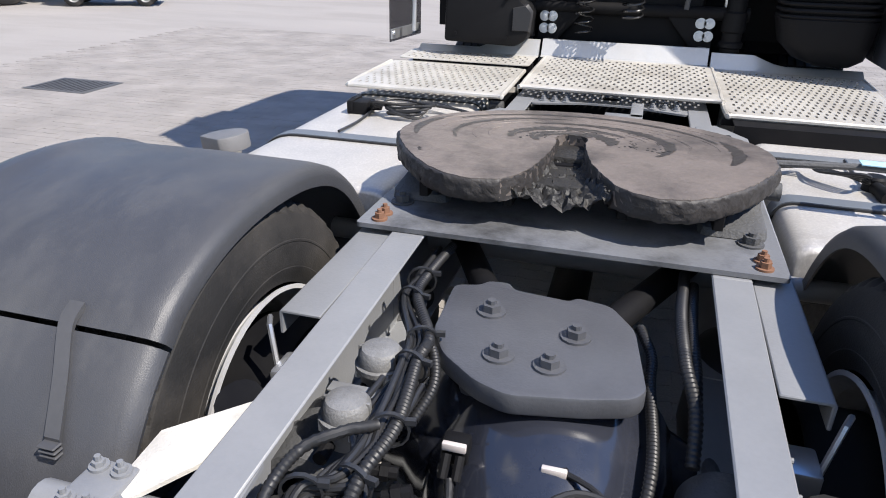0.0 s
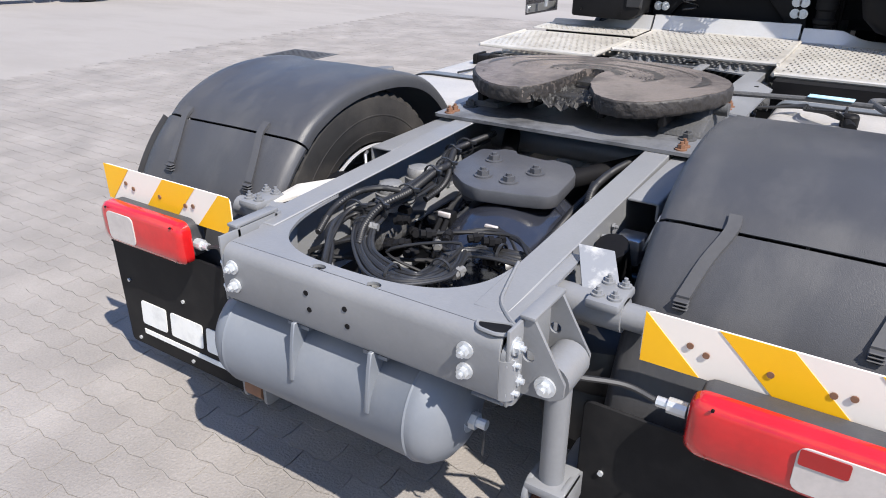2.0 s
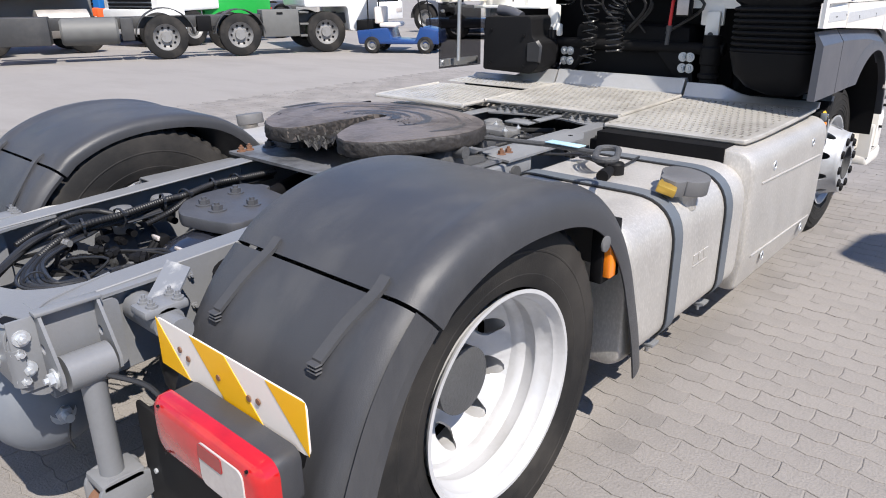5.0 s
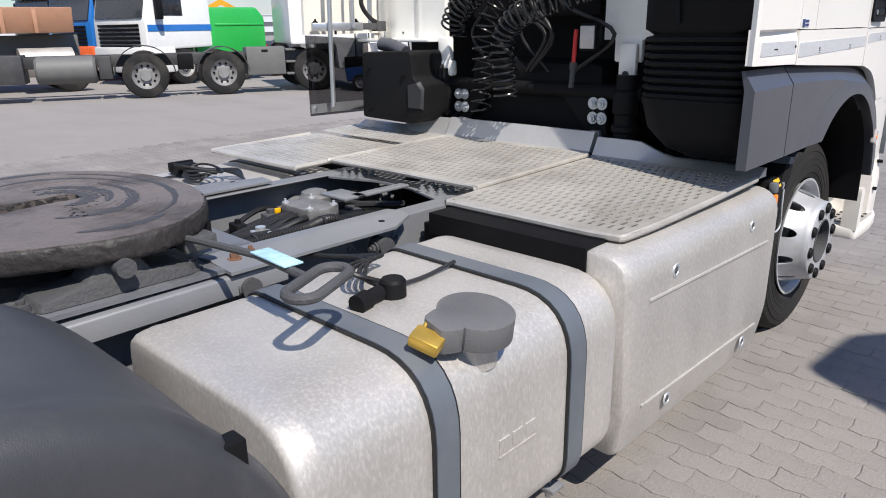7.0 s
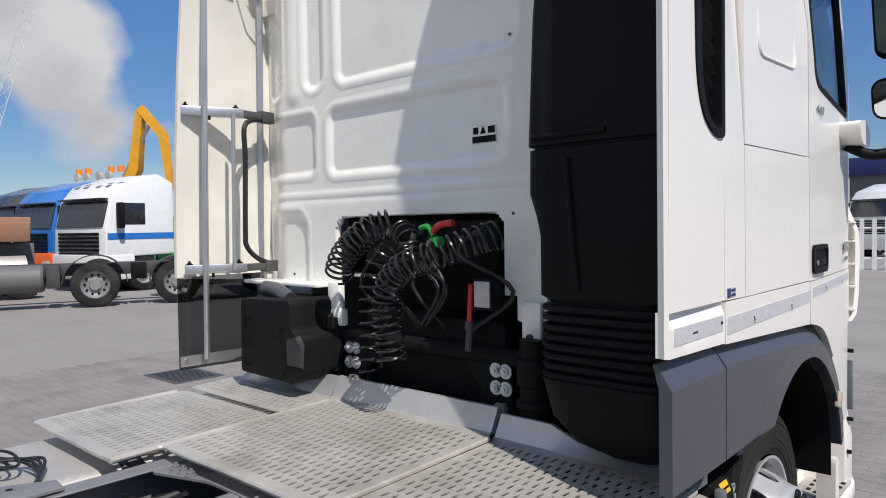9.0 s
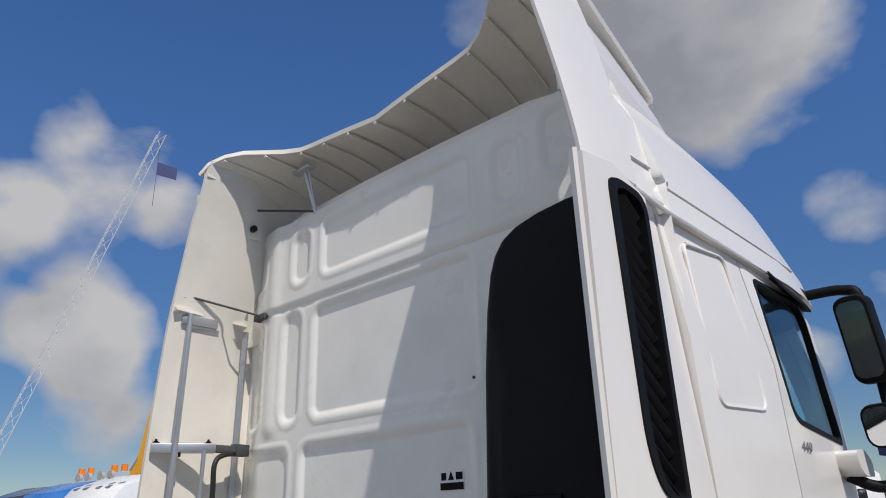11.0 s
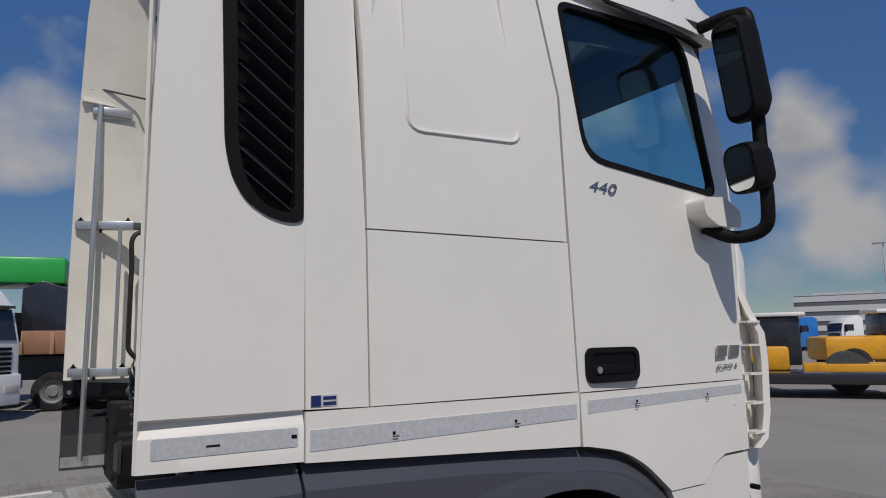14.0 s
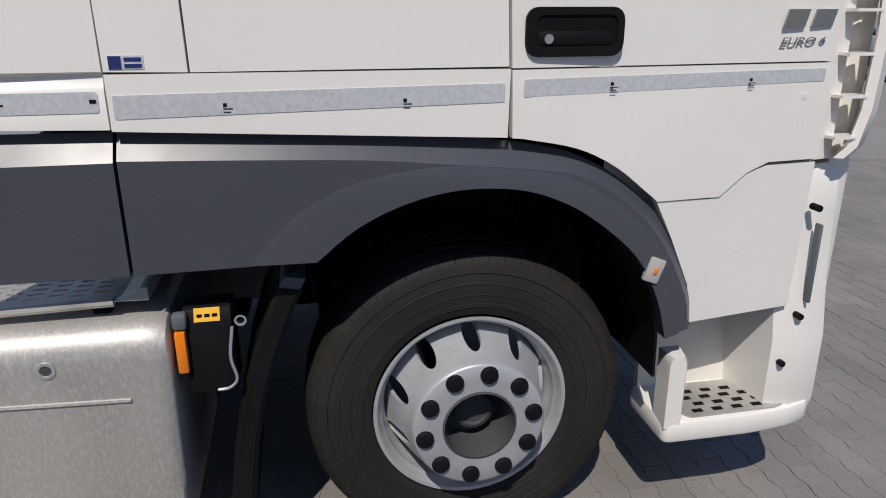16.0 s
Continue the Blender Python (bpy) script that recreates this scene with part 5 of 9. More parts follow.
part("rolled_edge", merge(lip([(-0.46, 2.40, 0.89), (-0.46, 1.86, 0.878), (-0.49, 1.812, 0.876), (-0.8, 1.81, 0.876), (-1.14, 1.815, 0.876), (-1.19, 1.87, 0.878), (-1.192, 2.42, 0.89)], 0.011)), M["alustep"], w_l)
part("walkway_plate", walkway(-1.17, -0.45, 2.475, 2.75, 0.905, 17, 5, tilt=0.03), M["alustep"], truck, "perforated aluminium walkway plate, dusty", 0)
for x0, x1, hgt, lab in ((0.46, 1.19, 0.07, 1), (-0.43, 0.445, 0.085, 0), (-1.14, -0.445, 0.085, 2)):
    ring = []
    n = 14
    rings = []
    for i in range(n + 1):
        x = x0 + (x1 - x0) * i / n
        u = (x - x0) / (x1 - x0)
        hh = hgt
        if lab == 1:
            hh = 0.078 if u < 0.28 else (0.078 - 0.05 * min(1, (u - 0.28) / 0.18))
        if lab == 2:
            hh = 0.085 if u > 0.7 else (0.085 - 0.06 * min(1, (0.7 - u) / 0.2))
        zb = 0.906 if lab == 1 else (0.919 if lab == 0 else 0.913)
        rings.append([(x, 2.72, zb - 0.003), (x, 2.745, zb + 0.004), (x, 2.775, zb + hh * 0.75), (x, 2.785, zb + hh), (x, 2.80, zb + hh), (x, 2.80, zb - 0.005)])
    part("upstand", loft(rings), M["upstand"], {0: w_m, 1: w_r, 2: w_l}[lab], "bent aluminium upstand")

# ---- cab ----
CX = 1.245
BK = 2.93


def side_panel(poly, holes=(), s=1, t=0.03, out=CX, bev=0.0):
    return plate(poly, holes, "x", s * out, s * (out - t))


def bow(bm, s=1):
    """Gentle inward curve of the cab's sides towards the front."""
    for v in bm.verts:
        if v.co.y > 3.6:
            v.co.x -= s * 0.055 * ((v.co.y - 3.6) / 0.96) ** 2
        if v.co.z > 2.35:
            v.co.x -= s * 0.05 * ((v.co.z - 2.35) / 0.45) ** 2
    return bm


WIN = rounded([(3.665, 2.715), (3.735, 2.165), (4.46, 2.115), (4.345, 2.755)], [0.06, 0.10, 0.05, 0.10], 5)
cab = part("cab_shell", merge(
    box(-1.20, 1.20, 3.26, 4.50, 1.32, 1.36, 0.01),
    box(-1.12, 1.12, 4.42, 4.50, 1.34, 2.05, 0.04),
    plate([(2.955, 1.38), (2.955, 2.80), (4.40, 2.80), (4.55, 2.0), (4.55, 1.38)], [WIN], "x", -1.245, -1.215),
    box(-1.21, 1.21, 2.985, 3.02, 1.78, 2.78), box(-1.02, 1.02, 2.985, 3.02, 2.78, 3.3)), M["white"], truck, "white high-roof cab body")
for s in (1,):
    low = side_panel([(2.962, 1.432), (3.664, 1.432), (3.648, 1.888), (2.955, 1.882)], s=s)
    part("locker_door", low, M["white"], truck, "flat white side locker door")
    up = bow(side_panel([(2.955, 1.886), (3.645, 1.892), (3.63, 2.36), (3.575, 2.772), (2.93, 2.762), (2.945, 2.36)], s=s), s)
    upp = part("upper_side_panel", up, M["white"], truck)
    fr = rounded([(3.065, 2.70), (3.08, 2.17), (3.475, 2.185), (3.42, 2.735)], 0.05, 5)
    frs = [Vector((s * (CX - 0.001), y, z)) for y, z in fr]
    k0 = next(i for i, p in enumerate(frs) if p.y < 3.09)
    order = frs[k0:] + frs[:k0]
    order = [p for p in order if not (p.y < 3.085 and 2.23 < p.z < 2.63)]
    part("pressed_bead", bow(tube(order, 0.007, 6), s), M["white"], upp)
    q = side_panel([(2.79, 1.435), (2.957, 1.432), (2.95, 1.872), (2.925, 2.79), (2.74, 2.79), (2.775, 2.36), (2.785, 1.89)], s=s)
    part("quarter_panel", bow(q, s), M["white"], truck)
    door_poly = [(3.672, 1.428), (4.562, 1.428), (4.565, 2.10), (4.555, 2.28), (4.46, 2.66), (4.40, 2.79), (3.585, 2.775), (3.64, 2.36), (3.656, 1.89)]
    door = part("cab_door", bow(side_panel(door_poly, [WIN], s), s), M["white"], truck, "white cab door with window and black handle")
    win_in = [((y - 4.05) * 0.955 + 4.05, (z - 2.43) * 0.93 + 2.43) for y, z in WIN]
    part("window_seal", bow(plate(WIN, [win_in], "x", s * (CX + 0.003), s * (CX - 0.028)), s), M["black"], door, "black rubber window seal")
    gl = part("window_pane", bow(plate([((y - 4.05) * 0.96 + 4.05, (z - 2.43) * 0.935 + 2.43) for y, z in WIN], [], "x", s * (CX - 0.012), s * (CX - 0.017)), s), M["glass"], door, "tinted door glass")
    gl.visible_shadow = False
    wd = []
    for k in range(9):
        t = k / 8
        y, z = 3.84 + 0.60 * t, 2.795 - 0.02 * t - 0.075 * max(0, t - 0.55) ** 1.3
        h = 0.03 + 0.035 * math.sin(math.pi * min(1, t * 1.15))
        wd.append([(s * (CX - 0.02), y, z + 0.012), (s * (CX + 0.005), y, z), (s * (CX + 0.035), y, z - h * 0.7), (s * (CX + 0.032), y, z - h), (s * (CX + 0.0), y, z - 0.02), (s * (CX - 0.03), y, z - 0.005)])
    part("wind_deflector", bow(loft(wd), s), M["black"], door, "dark smoked window wind deflector")
    # lower belt of the side with reflective strips
    belts = [[(2.79, 1.312), (3.664, 1.268), (3.668, 1.427), (2.79, 1.430)], [(3.676, 1.266)] + [(q.y, q.z) for q in smooth_path([(0, 3.70, 1.264), (0, 3.84, 1.235), (0, 3.95, 1.183), (0, 4.06, 1.098)], 4)] + [(4.075, 1.085), (4.26, 1.085), (4.335, 1.145), (4.40, 1.17), (4.565, 1.17), (4.565, 1.424), (3.672, 1.424)]]
    for b in belts:
        part("lower_side_panel", bow(side_panel(b, s=s, out=CX + 0.002), s), M["white"], truck)
    for b in ([(2.80, 1.337), (3.655, 1.352), (3.655, 1.395), (2.80, 1.387)], [(3.70, 1.362), (4.54, 1.378), (4.54, 1.410), (3.70, 1.402)]):
        strip = part("reflective_strip", bow(plate(rounded(b, 0.006), [], "x", s * (CX + 0.0035), s * (CX + 0.002)), s), M["tape"], truck, "silver white reflective strip")
        a0, a1 = b[0][0], b[1][0]
        parts("strip_mark", [bow(b, s) for b in [box(*sorted((s * (CX + 0.0036), s * (CX + 0.0046))), a0 + (a1 - a0) * u, a0 + (a1 - a0) * u + w, b[0][1] + 0.012 + dz, b[0][1] + 0.012 + dz + h) for u in (0.26, 0.72) for w, dz, h in ((0.02, 0.004, 0.002), (0.008, 0.009, 0.008), (0.015, -0.003, 0.002))]], M["dark"], strip)
    # door handle
    hp = rrect(3.70, 3.942, 1.452, 1.562, 0.03)
    handle = part("door_handle", bow(merge(plate(hp, [rrect(3.725, 3.925, 1.475, 1.545, 0.018)], "x", s * (CX + 0.008), s * (CX - 0.01)), box(*sorted((s * (CX - 0.03), s * (CX - 0.02))), 3.71, 3.93, 1.46, 1.555), box(*sorted((s * (CX - 0.012), s * (CX + 0.006))), 3.73, 3.915, 1.476, 1.51, 0.006)), s), M["black"], door, "black recessed door handle")
    part("handle_recess", bow(box(*sorted((s * (CX + 0.0006), s * (CX + 0.003))), 3.715, 3.93, 1.465, 1.553), s), M["dark"], handle)
    part("key_lock", bow(cyl((s * (CX + 0.002), 3.755, 1.492), (s * (CX + 0.010), 3.755, 1.492), 0.011, 14), s), M["steel"], door)
    # badges: power figure, model shapes
    def text(word, size, y, z, name, material, parent, shear=0.25, bold=0.0, wide=1.7):
        cu = bpy.data.curves.new(name, "FONT")
        cu.body, cu.size, cu.extrude, cu.shear, cu.offset = word, size, 0.0012, shear, bold
        tmp = bpy.data.objects.new("tmp_text", cu)
        scene.collection.objects.link(tmp)
        me = bpy.data.meshes.new_from_object(tmp.evaluated_get(bpy.context.evaluated_depsgraph_get()))
        bpy.data.objects.remove(tmp)
        m = Matrix(((0, 0, s, s * (CX + 0.0015)), (s * wide, 0, 0, y), (0, 1, 0, z), (0, 0, 0, 1)))
        me.transform(m)
        for v in me.vertices:
            if v.co.y > 3.6:
                v.co.x -= s * 0.055 * ((v.co.y - 3.6) / 0.96) ** 2
        me.materials.append(material)
        ob = new(name, me)
        ob.parent = parent
        return ob
    text("440", 0.050, 3.748, 2.066, "power_badge", M["chrome"], door)["label"] = "chrome figures 440"
    text("EURO 6", 0.024, 4.382, 1.472, "emission_badge", M["chrome"], door)["label"] = "chrome lettering EURO 6"
    for a, wdt in ((0.0, 0.075), (0.085, 0.075)):
        part("model_badge", bow(plate([(4.385 + a, 1.516), (4.385 + a + wdt * 0.85, 1.516), (4.385 + a + wdt, 1.556), (4.385 + a + wdt * 0.15, 1.556)], [], "x", s * (CX + 0.006), s * (CX + 0.0)), s), M["chrome"], door, "plain chrome badge block")
    lab = part("dealer_label", merge(box(*sorted((s * CX, s * (CX + 0.0015))), 2.802, 2.872, 1.44, 1.468)), M["tape"], truck, "small blue and silver sticker")
    parts("label_print", [box(*sorted((s * (CX + 0.0016), s * (CX + 0.0026))), 2.803, 2.828, 1.441, 1.467), box(*sorted((s * (CX + 0.0016), s * (CX + 0.0026))), 2.834, 2.868, 1.456, 1.464), box(*sorted((s * (CX + 0.0016), s * (CX + 0.0026))), 2.834, 2.868, 1.443, 1.451)], M["blue"], lab)

    # side air deflector with louvred vent
    vent_o = [(2.775, 2.755), (2.78, 1.888), (2.74, 1.883), (2.69, 1.895), (2.635, 1.93), (2.60, 1.99), (2.585, 2.06), (2.562, 2.72), (2.568, 2.75), (2.62, 2.765)]
    vent_o = rounded(vent_o, 0.07, 5)
    vent_c = (2.695, 2.33)
    vin = [((y - vent_c[0]) * 0.985 + vent_c[0], (z - vent_c[1]) * 0.995 + vent_c[1]) for y, z in vent_o]
    fpoly = [(2.418, 1.436), (2.425, 2.10), (2.445, 2.79), (2.60, 2.81), (2.72, 2.775), (2.783, 2.755), (2.786, 1.436)]
    fair = part("side_deflector", plate(fpoly, [vin], "x", s * CX, s * (CX - 0.028)), M["white"], truck, "white side air deflector with black louvred vent")
    # lower lip of the deflector, set back under an overhanging crease
    lipr = []
    for k in range(9):
        u = k / 8
        y, d = 2.418 + 0.368 * u, 0.026 - 0.016 * u
        lipr.append([(s * (CX - 0.001), y, 1.436), (s * (CX - d * 0.8), y, 1.433), (s * (CX - d), y, 1.427), (s * (CX - d * 0.8), y, 1.418), (s * (CX - d * 0.35), y, 1.406), (s * CX, y, 1.397), (s * CX, y, 1.325 - 0.01 * u), (s * (CX - 0.035), y, 1.325 - 0.01 * u), (s * (CX - 0.035), y, 1.436)])
    part("deflector_lip", loft(lipr), M["white"], fair, "", 40)
    part("rear_edge_flange", extr([(s * CX, 2.418), (s * (CX - 0.010), 2.412), (s * (CX - 0.028), 2.418), (s * (CX - 0.028), 2.426), (s * (CX - 0.012), 2.424)], "z", 1.325, 2.79), M["white"], fair)
    vf = part("vent_frame", plate(vent_o, [[((y - vent_c[0]) * 0.72 + vent_c[0], (z - vent_c[1]) * 0.945 + vent_c[1]) for y, z in vent_o]], "x", s * (CX + 0.006), s * (CX - 0.03)), M["black"], truck, "black plastic vent frame")
    for i in range(17):
        zc = 1.93 + i * 0.0515
        lv = build([(s * (CX - 0.012), 2.62, zc + 0.085), (s * (CX - 0.012), 2.775, zc - 0.03), (s * (CX - 0.05), 2.775, zc - 0.055), (s * (CX - 0.05), 2.62, zc + 0.06)], [(0, 1, 2, 3)])
        part("louvre", sheet(lv, 0.005), M["louvre"], vf)
    part("vent_backing", box(*sorted((s * (CX - 0.085), s * (CX - 0.08))), 2.58, 2.78, 1.88, 2.77), M["dark"], vf)
    strip = part("reflective_strip", plate(rrect(2.445, 2.772, 1.352, 1.396, 0.006), [], "x", s * (CX + 0.0015), s * CX), M["tape"], truck, "honeycomb reflective strip")
    parts("strip_mark", [box(*sorted((s * (CX + 0.0016), s * (CX + 0.0026))), 2.755, 2.768, 1.372, 1.38), box(*sorted((s * (CX + 0.0016), s * (CX + 0.0026))), 2.56, 2.59, 1.37, 1.374)], M["dark"], strip)
    # grey lower fender and wheel arch
    f1 = part("lower_fender", plate([(2.425, 0.985), (2.425, 1.245), (2.782, 1.245), (2.782, 0.985)], [], "x", s * (CX + 0.004), s * (CX - 0.03)), M["grey_plastic"], truck, "satin grey plastic lower fender", 30)
    part("fender_shoulder", loft([[(s * (CX + 0.004), y, za), (s * (CX - 0.036), y, zb), (s * (CX - 0.046), y, zb), (s * (CX - 0.03), y, za)] for y, za, zb in ((2.425, 1.245, 1.308), (2.782, 1.245, 1.306))]), M["grey_plastic"], f1, "", 20)
    arch_in = [(3.20, 0.990), (3.30, 1.068), (3.42, 1.122), (3.55, 1.148), (3.69, 1.142), (3.80, 1.108), (3.90, 1.05), (4.02, 0.945), (4.09, 0.82), (4.125, 0.70)]
    arch_out = [(4.195, 0.72), (4.175, 0.82), (4.10, 0.965), (4.02, 1.06), (3.92, 1.135), (3.82, 1.175), (3.69, 1.193), (3.5, 1.212), (3.33, 1.228), (3.05, 1.24), (2.79, 1.248)]
    arch_top = [(4.225, 0.72), (4.208, 0.83), (4.135, 0.985), (4.05, 1.085), (3.94, 1.17), (3.83, 1.222), (3.69, 1.252), (3.5, 1.272), (3.33, 1.284), (3.05, 1.296), (2.79, 1.306)]
    def curve(p):
        return [(q.y, q.z) for q in smooth_path([(0, y, z) for y, z in p], 4)]
    arch_in, arch_out, arch_top = curve(arch_in), curve(arch_out), curve(arch_top)
    pl = plate([(2.79, 0.985)] + arch_in + arch_out, [], "x", s * (CX + 0.004), s * (CX - 0.03))
    f2 = part("wheel_arch_fender", pl, M["grey_plastic"], truck, "satin grey plastic wheel arch panel", 30)
    part("arch_shoulder", loft([[(s * (CX + 0.004), y, z), (s * (CX - 0.036), yt, zt), (s * (CX - 0.046), yt, zt), (s * (CX - 0.03), y, z)] for (y, z), (yt, zt) in zip(arch_out, arch_top)]), M["grey_plastic"], f2, "", 20)
    # raised flare round the wheel opening
    rings = []
    for (y, z), (yo, zo) in zip(arch_in, curve([(3.05, 0.99), (3.15, 1.10), (3.30, 1.175), (3.50, 1.205), (3.69, 1.190), (3.81, 1.168), (3.91, 1.12), (4.07, 0.99), (4.15, 0.84), (4.17, 0.71)])):
        rings.append([(s * (CX + 0.0045), yo, zo), (s * (CX + 0.009), yo * 0.72 + y * 0.28, zo * 0.72 + z * 0.28), (s * (CX + 0.012), y, z), (s * (CX - 0.04), y, z), (s * (CX - 0.04), yo, zo)])
    part("arch_flare", loft(rings), M["grey_plastic"], f2)
    part("arch_liner", sheet(loft([[(s * 0.66, y, z + 0.01), (s * (CX - 0.03), y, z + 0.01)] for y, z in [(3.13, 0.945), (3.17, 0.975)] + arch_in[1:] + [(4.13, 0.55)]], caps=False, closed=False), 0.008), M["dark"], f2)
    part("side_lamp", moved(box(-0.008, 0.012, -0.022, 0.022, -0.034, 0.034, 0.005), pose(s * (CX + 0.008), 4.072, 0.905, -20, 0, 0)), M["lens"], f2, "small clear side lamp")
    part("lamp_core", moved(box(-0.004, 0.003, -0.005, 0.005, -0.009, 0.009, 0.002), pose(s * (CX + 0.021), 4.072, 0.905, -20, 0, 0)), M["amber"], f2)
    # steps and bumper corner in front of the wheel
    part("step_panel", bow(plate([(4.075, 1.085), (4.235, 1.08), (4.325, 1.14), (4.40, 1.16), (4.56, 1.16), (4.545, 0.735), (4.215, 0.725), (4.195, 0.84), (4.13, 0.98)], [], "x", s * (CX - 0.002), s * (CX - 0.03)), s), M["white"], truck)
    base = extr(rounded([(s * (CX - 0.26), 4.172), (s * (CX - 0.018), 4.172), (s * (CX - 0.015), 4.46), (s * (CX - 0.03), 4.60), (s * (CX - 0.06), 4.69), (s * (CX - 0.26), 4.72)], 0.03), "z", 0.332, 0.402, 0.014)
    post = loft([[(s * (CX - 0.10), 4.176, z), (s * (CX - 0.022), 4.172 + o, z), (s * (CX - 0.020), 4.222 - o, z), (s * (CX - 0.035), 4.234 - o, z), (s * (CX - 0.10), 4.238, z)] for z, o in ((0.385, 0.0), (0.59, 0.0), (0.606, 0.004), (0.615, 0.012))])
    stepb = part("entry_step", merge(base, post), M["white"], truck, "white moulded entry step with grip holes", 35)
    tread = plate(rounded([(s * (CX - 0.034), 4.262), (s * (CX - 0.036), 4.56), (s * (CX - 0.07), 4.62), (s * (CX - 0.22), 4.63), (s * (CX - 0.22), 4.25), (s * (CX - 0.07), 4.245)], 0.03), [], "z", 0.4025, 0.408)
    part("step_tread", tread, M["alustep"], stepb, "grey ribbed tread plate")
    parts("grip_slot", [box(*sorted((s * (CX - 0.052 - 0.036 * i), s * (CX - 0.070 - 0.036 * i))), 4.285 + 0.066 * j + 0.024 * (i % 2), 4.318 + 0.066 * j + 0.024 * (i % 2), 0.4085, 0.4092) for i in range(4) for j in range(4)], M["dark"], stepb)
    part("step_riser", loft([[(s * (CX - 0.262), y, z0) for y, z0 in ((4.19, 0.40), (4.66, 0.40), (4.66, 0.76), (4.19, 0.76))], [(s * (CX - 0.235), y, z0) for y, z0 in ((4.19, 0.40), (4.66, 0.40), (4.66, 0.44), (4.19, 0.44))]]), M["white_in"], stepb)
    bc = loft([[(s * (CX - 0.30), 4.48, z), (s * (CX - 0.06 - t), 4.52, z), (s * (CX - 0.045 - t), 4.60, z), (s * (CX - 0.07 - t), 4.70, z), (s * (CX - 0.30), 4.80, z)] for z, t in ((0.34, 0.02), (0.40, 0.0), (0.62, 0.0), (0.80, 0.03), (1.0, 0.045), (1.10, 0.05), (1.14, 0.07))])
    bump = part("bumper_corner", bc, M["white"], truck)
    part("bumper_slot", box(*sorted((s * (CX - 0.07), s * (CX - 0.044))), 4.604, 4.614, 0.74, 0.98, 0.004), M["strap"], bump)
    parts("bumper_screw", [cyl((s * (CX - 0.07), y, z), (s * (CX - 0.037), y, z), 0.010, 10) for y, z in ((4.585, 1.03), (4.585, 0.70), (4.55, 0.55))], M["dark"], bump)
    # corner air deflector at the front pillar
    cd = []
    for z, o, y in ((1.165, -0.02, 4.645), (1.20, -0.005, 4.67), (1.30, 0.0, 4.69), (1.50, 0.003, 4.695), (1.60, 0.0, 4.69), (1.68, -0.025, 4.66), (1.80, -0.06, 4.635), (2.3, -0.10, 4.60), (2.75, -0.16, 4.50)):
        cd.append([(s * (CX - 0.05 + o), y - 0.02, z), (s * (CX - 0.035 + o), y, z), (s * (CX - 0.06 + o), y + 0.04, z), (s * (CX - 0.12 + o), y + 0.06, z), (s * (CX - 0.13 + o), y + 0.045, z)])
    cdef = part("corner_deflector", loft(cd), M["white"], truck, "white curved front corner deflector")
    parts("deflector_fin", [*[box(*sorted((s * (CX - 0.10), s * (CX - 0.045))), 4.60, 4.68, z, z + 0.008) for z in (1.22, 1.33, 1.44, 1.55, 1.64)]], M["white"], cdef)
    part("pillar_panel", loft([[(s * (CX - 0.075 - o), 4.555 - b, z), (s * (CX - 0.10 - o), 4.64 - b, z), (s * (CX - 0.19 - o), 4.71 - b, z), (s * (CX - 0.19 - o), 4.67 - b, z)] for z, o, b in ((1.16, 0.0, 0.0), (2.1, 0.0, 0.0), (2.45, 0.025, 0.07), (2.78, 0.06, 0.16))]), M["white"], truck)

# front: windscreen and grille side (closing the cab)
part("windscreen", extr([(4.70, 2.0), (4.71, 2.0), (4.56, 2.78), (4.55, 2.78)], "x", -1.05, 1.05), M["glass"], truck).visible_shadow = False
part("front_panel", extr([(4.66, 0.45), (4.74, 0.45), (4.74, 1.9), (4.70, 2.0), (4.66, 2.0)], "x", -1.12, 1.12, 0.02), M["white"], truck)
part("far_window_pane", plate(WIN, [], "x", -1.232, -1.228), M["glass"], truck).visible_shadow = False
# interior
parts("cab_seat", [box(-0.75, -0.25, 3.75, 4.20, 1.55, 1.75, 0.06), box(-0.75, -0.25, 3.62, 3.78, 1.70, 2.40, 0.06), box(0.30, 0.82, 3.75, 4.20, 1.55, 1.75, 0.06), box(0.30, 0.82, 3.62, 3.78, 1.70, 2.40, 0.06)], M["seat"], truck)
part("dashboard", box(-1.15, 1.15, 4.30, 4.66, 1.55, 2.02, 0.05), M["seat"], truck)
part("steering_wheel", moved(lathe([(-0.014, 0.215), (0, 0.228), (0.014, 0.215), (0, 0.202), (-0.014, 0.215)], "z", n=32), pose(-0.5, 4.2, 2.05, 40, 0, 0)), M["seat"], truck)
part("side_curtain", extr([(3.60, 2.78), (3.60, 2.44), (3.70, 2.40), (3.76, 2.52), (3.86, 2.62), (4.28, 2.66), (4.33, 2.78)], "x", 1.135, 1.155), M["seat"], truck)
part("seam_backing", box(1.180, 1.200, 2.97, 3.65, 1.83, 1.94), M["dark"], truck)
# added dark panel hides the rail and stands for deep shade in the arch
part("splash_shield", box(0.60, 0.62, 3.12, 4.20, 0.62, 1.16, 0.004), M["dark"], truck)
part("header_shelf", box(-1.12, 1.12, 4.20, 4.545, 2.66, 2.788, 0.02), M["seat"], truck)
part("roof_lining", box(-1.2, 1.2, 3.0, 4.45, 2.79, 2.82), M["seat"], truck)
part("bunk_curtain", box(-1.18, 1.18, 3.50, 3.54, 1.40, 2.78), M["seat"], truck)

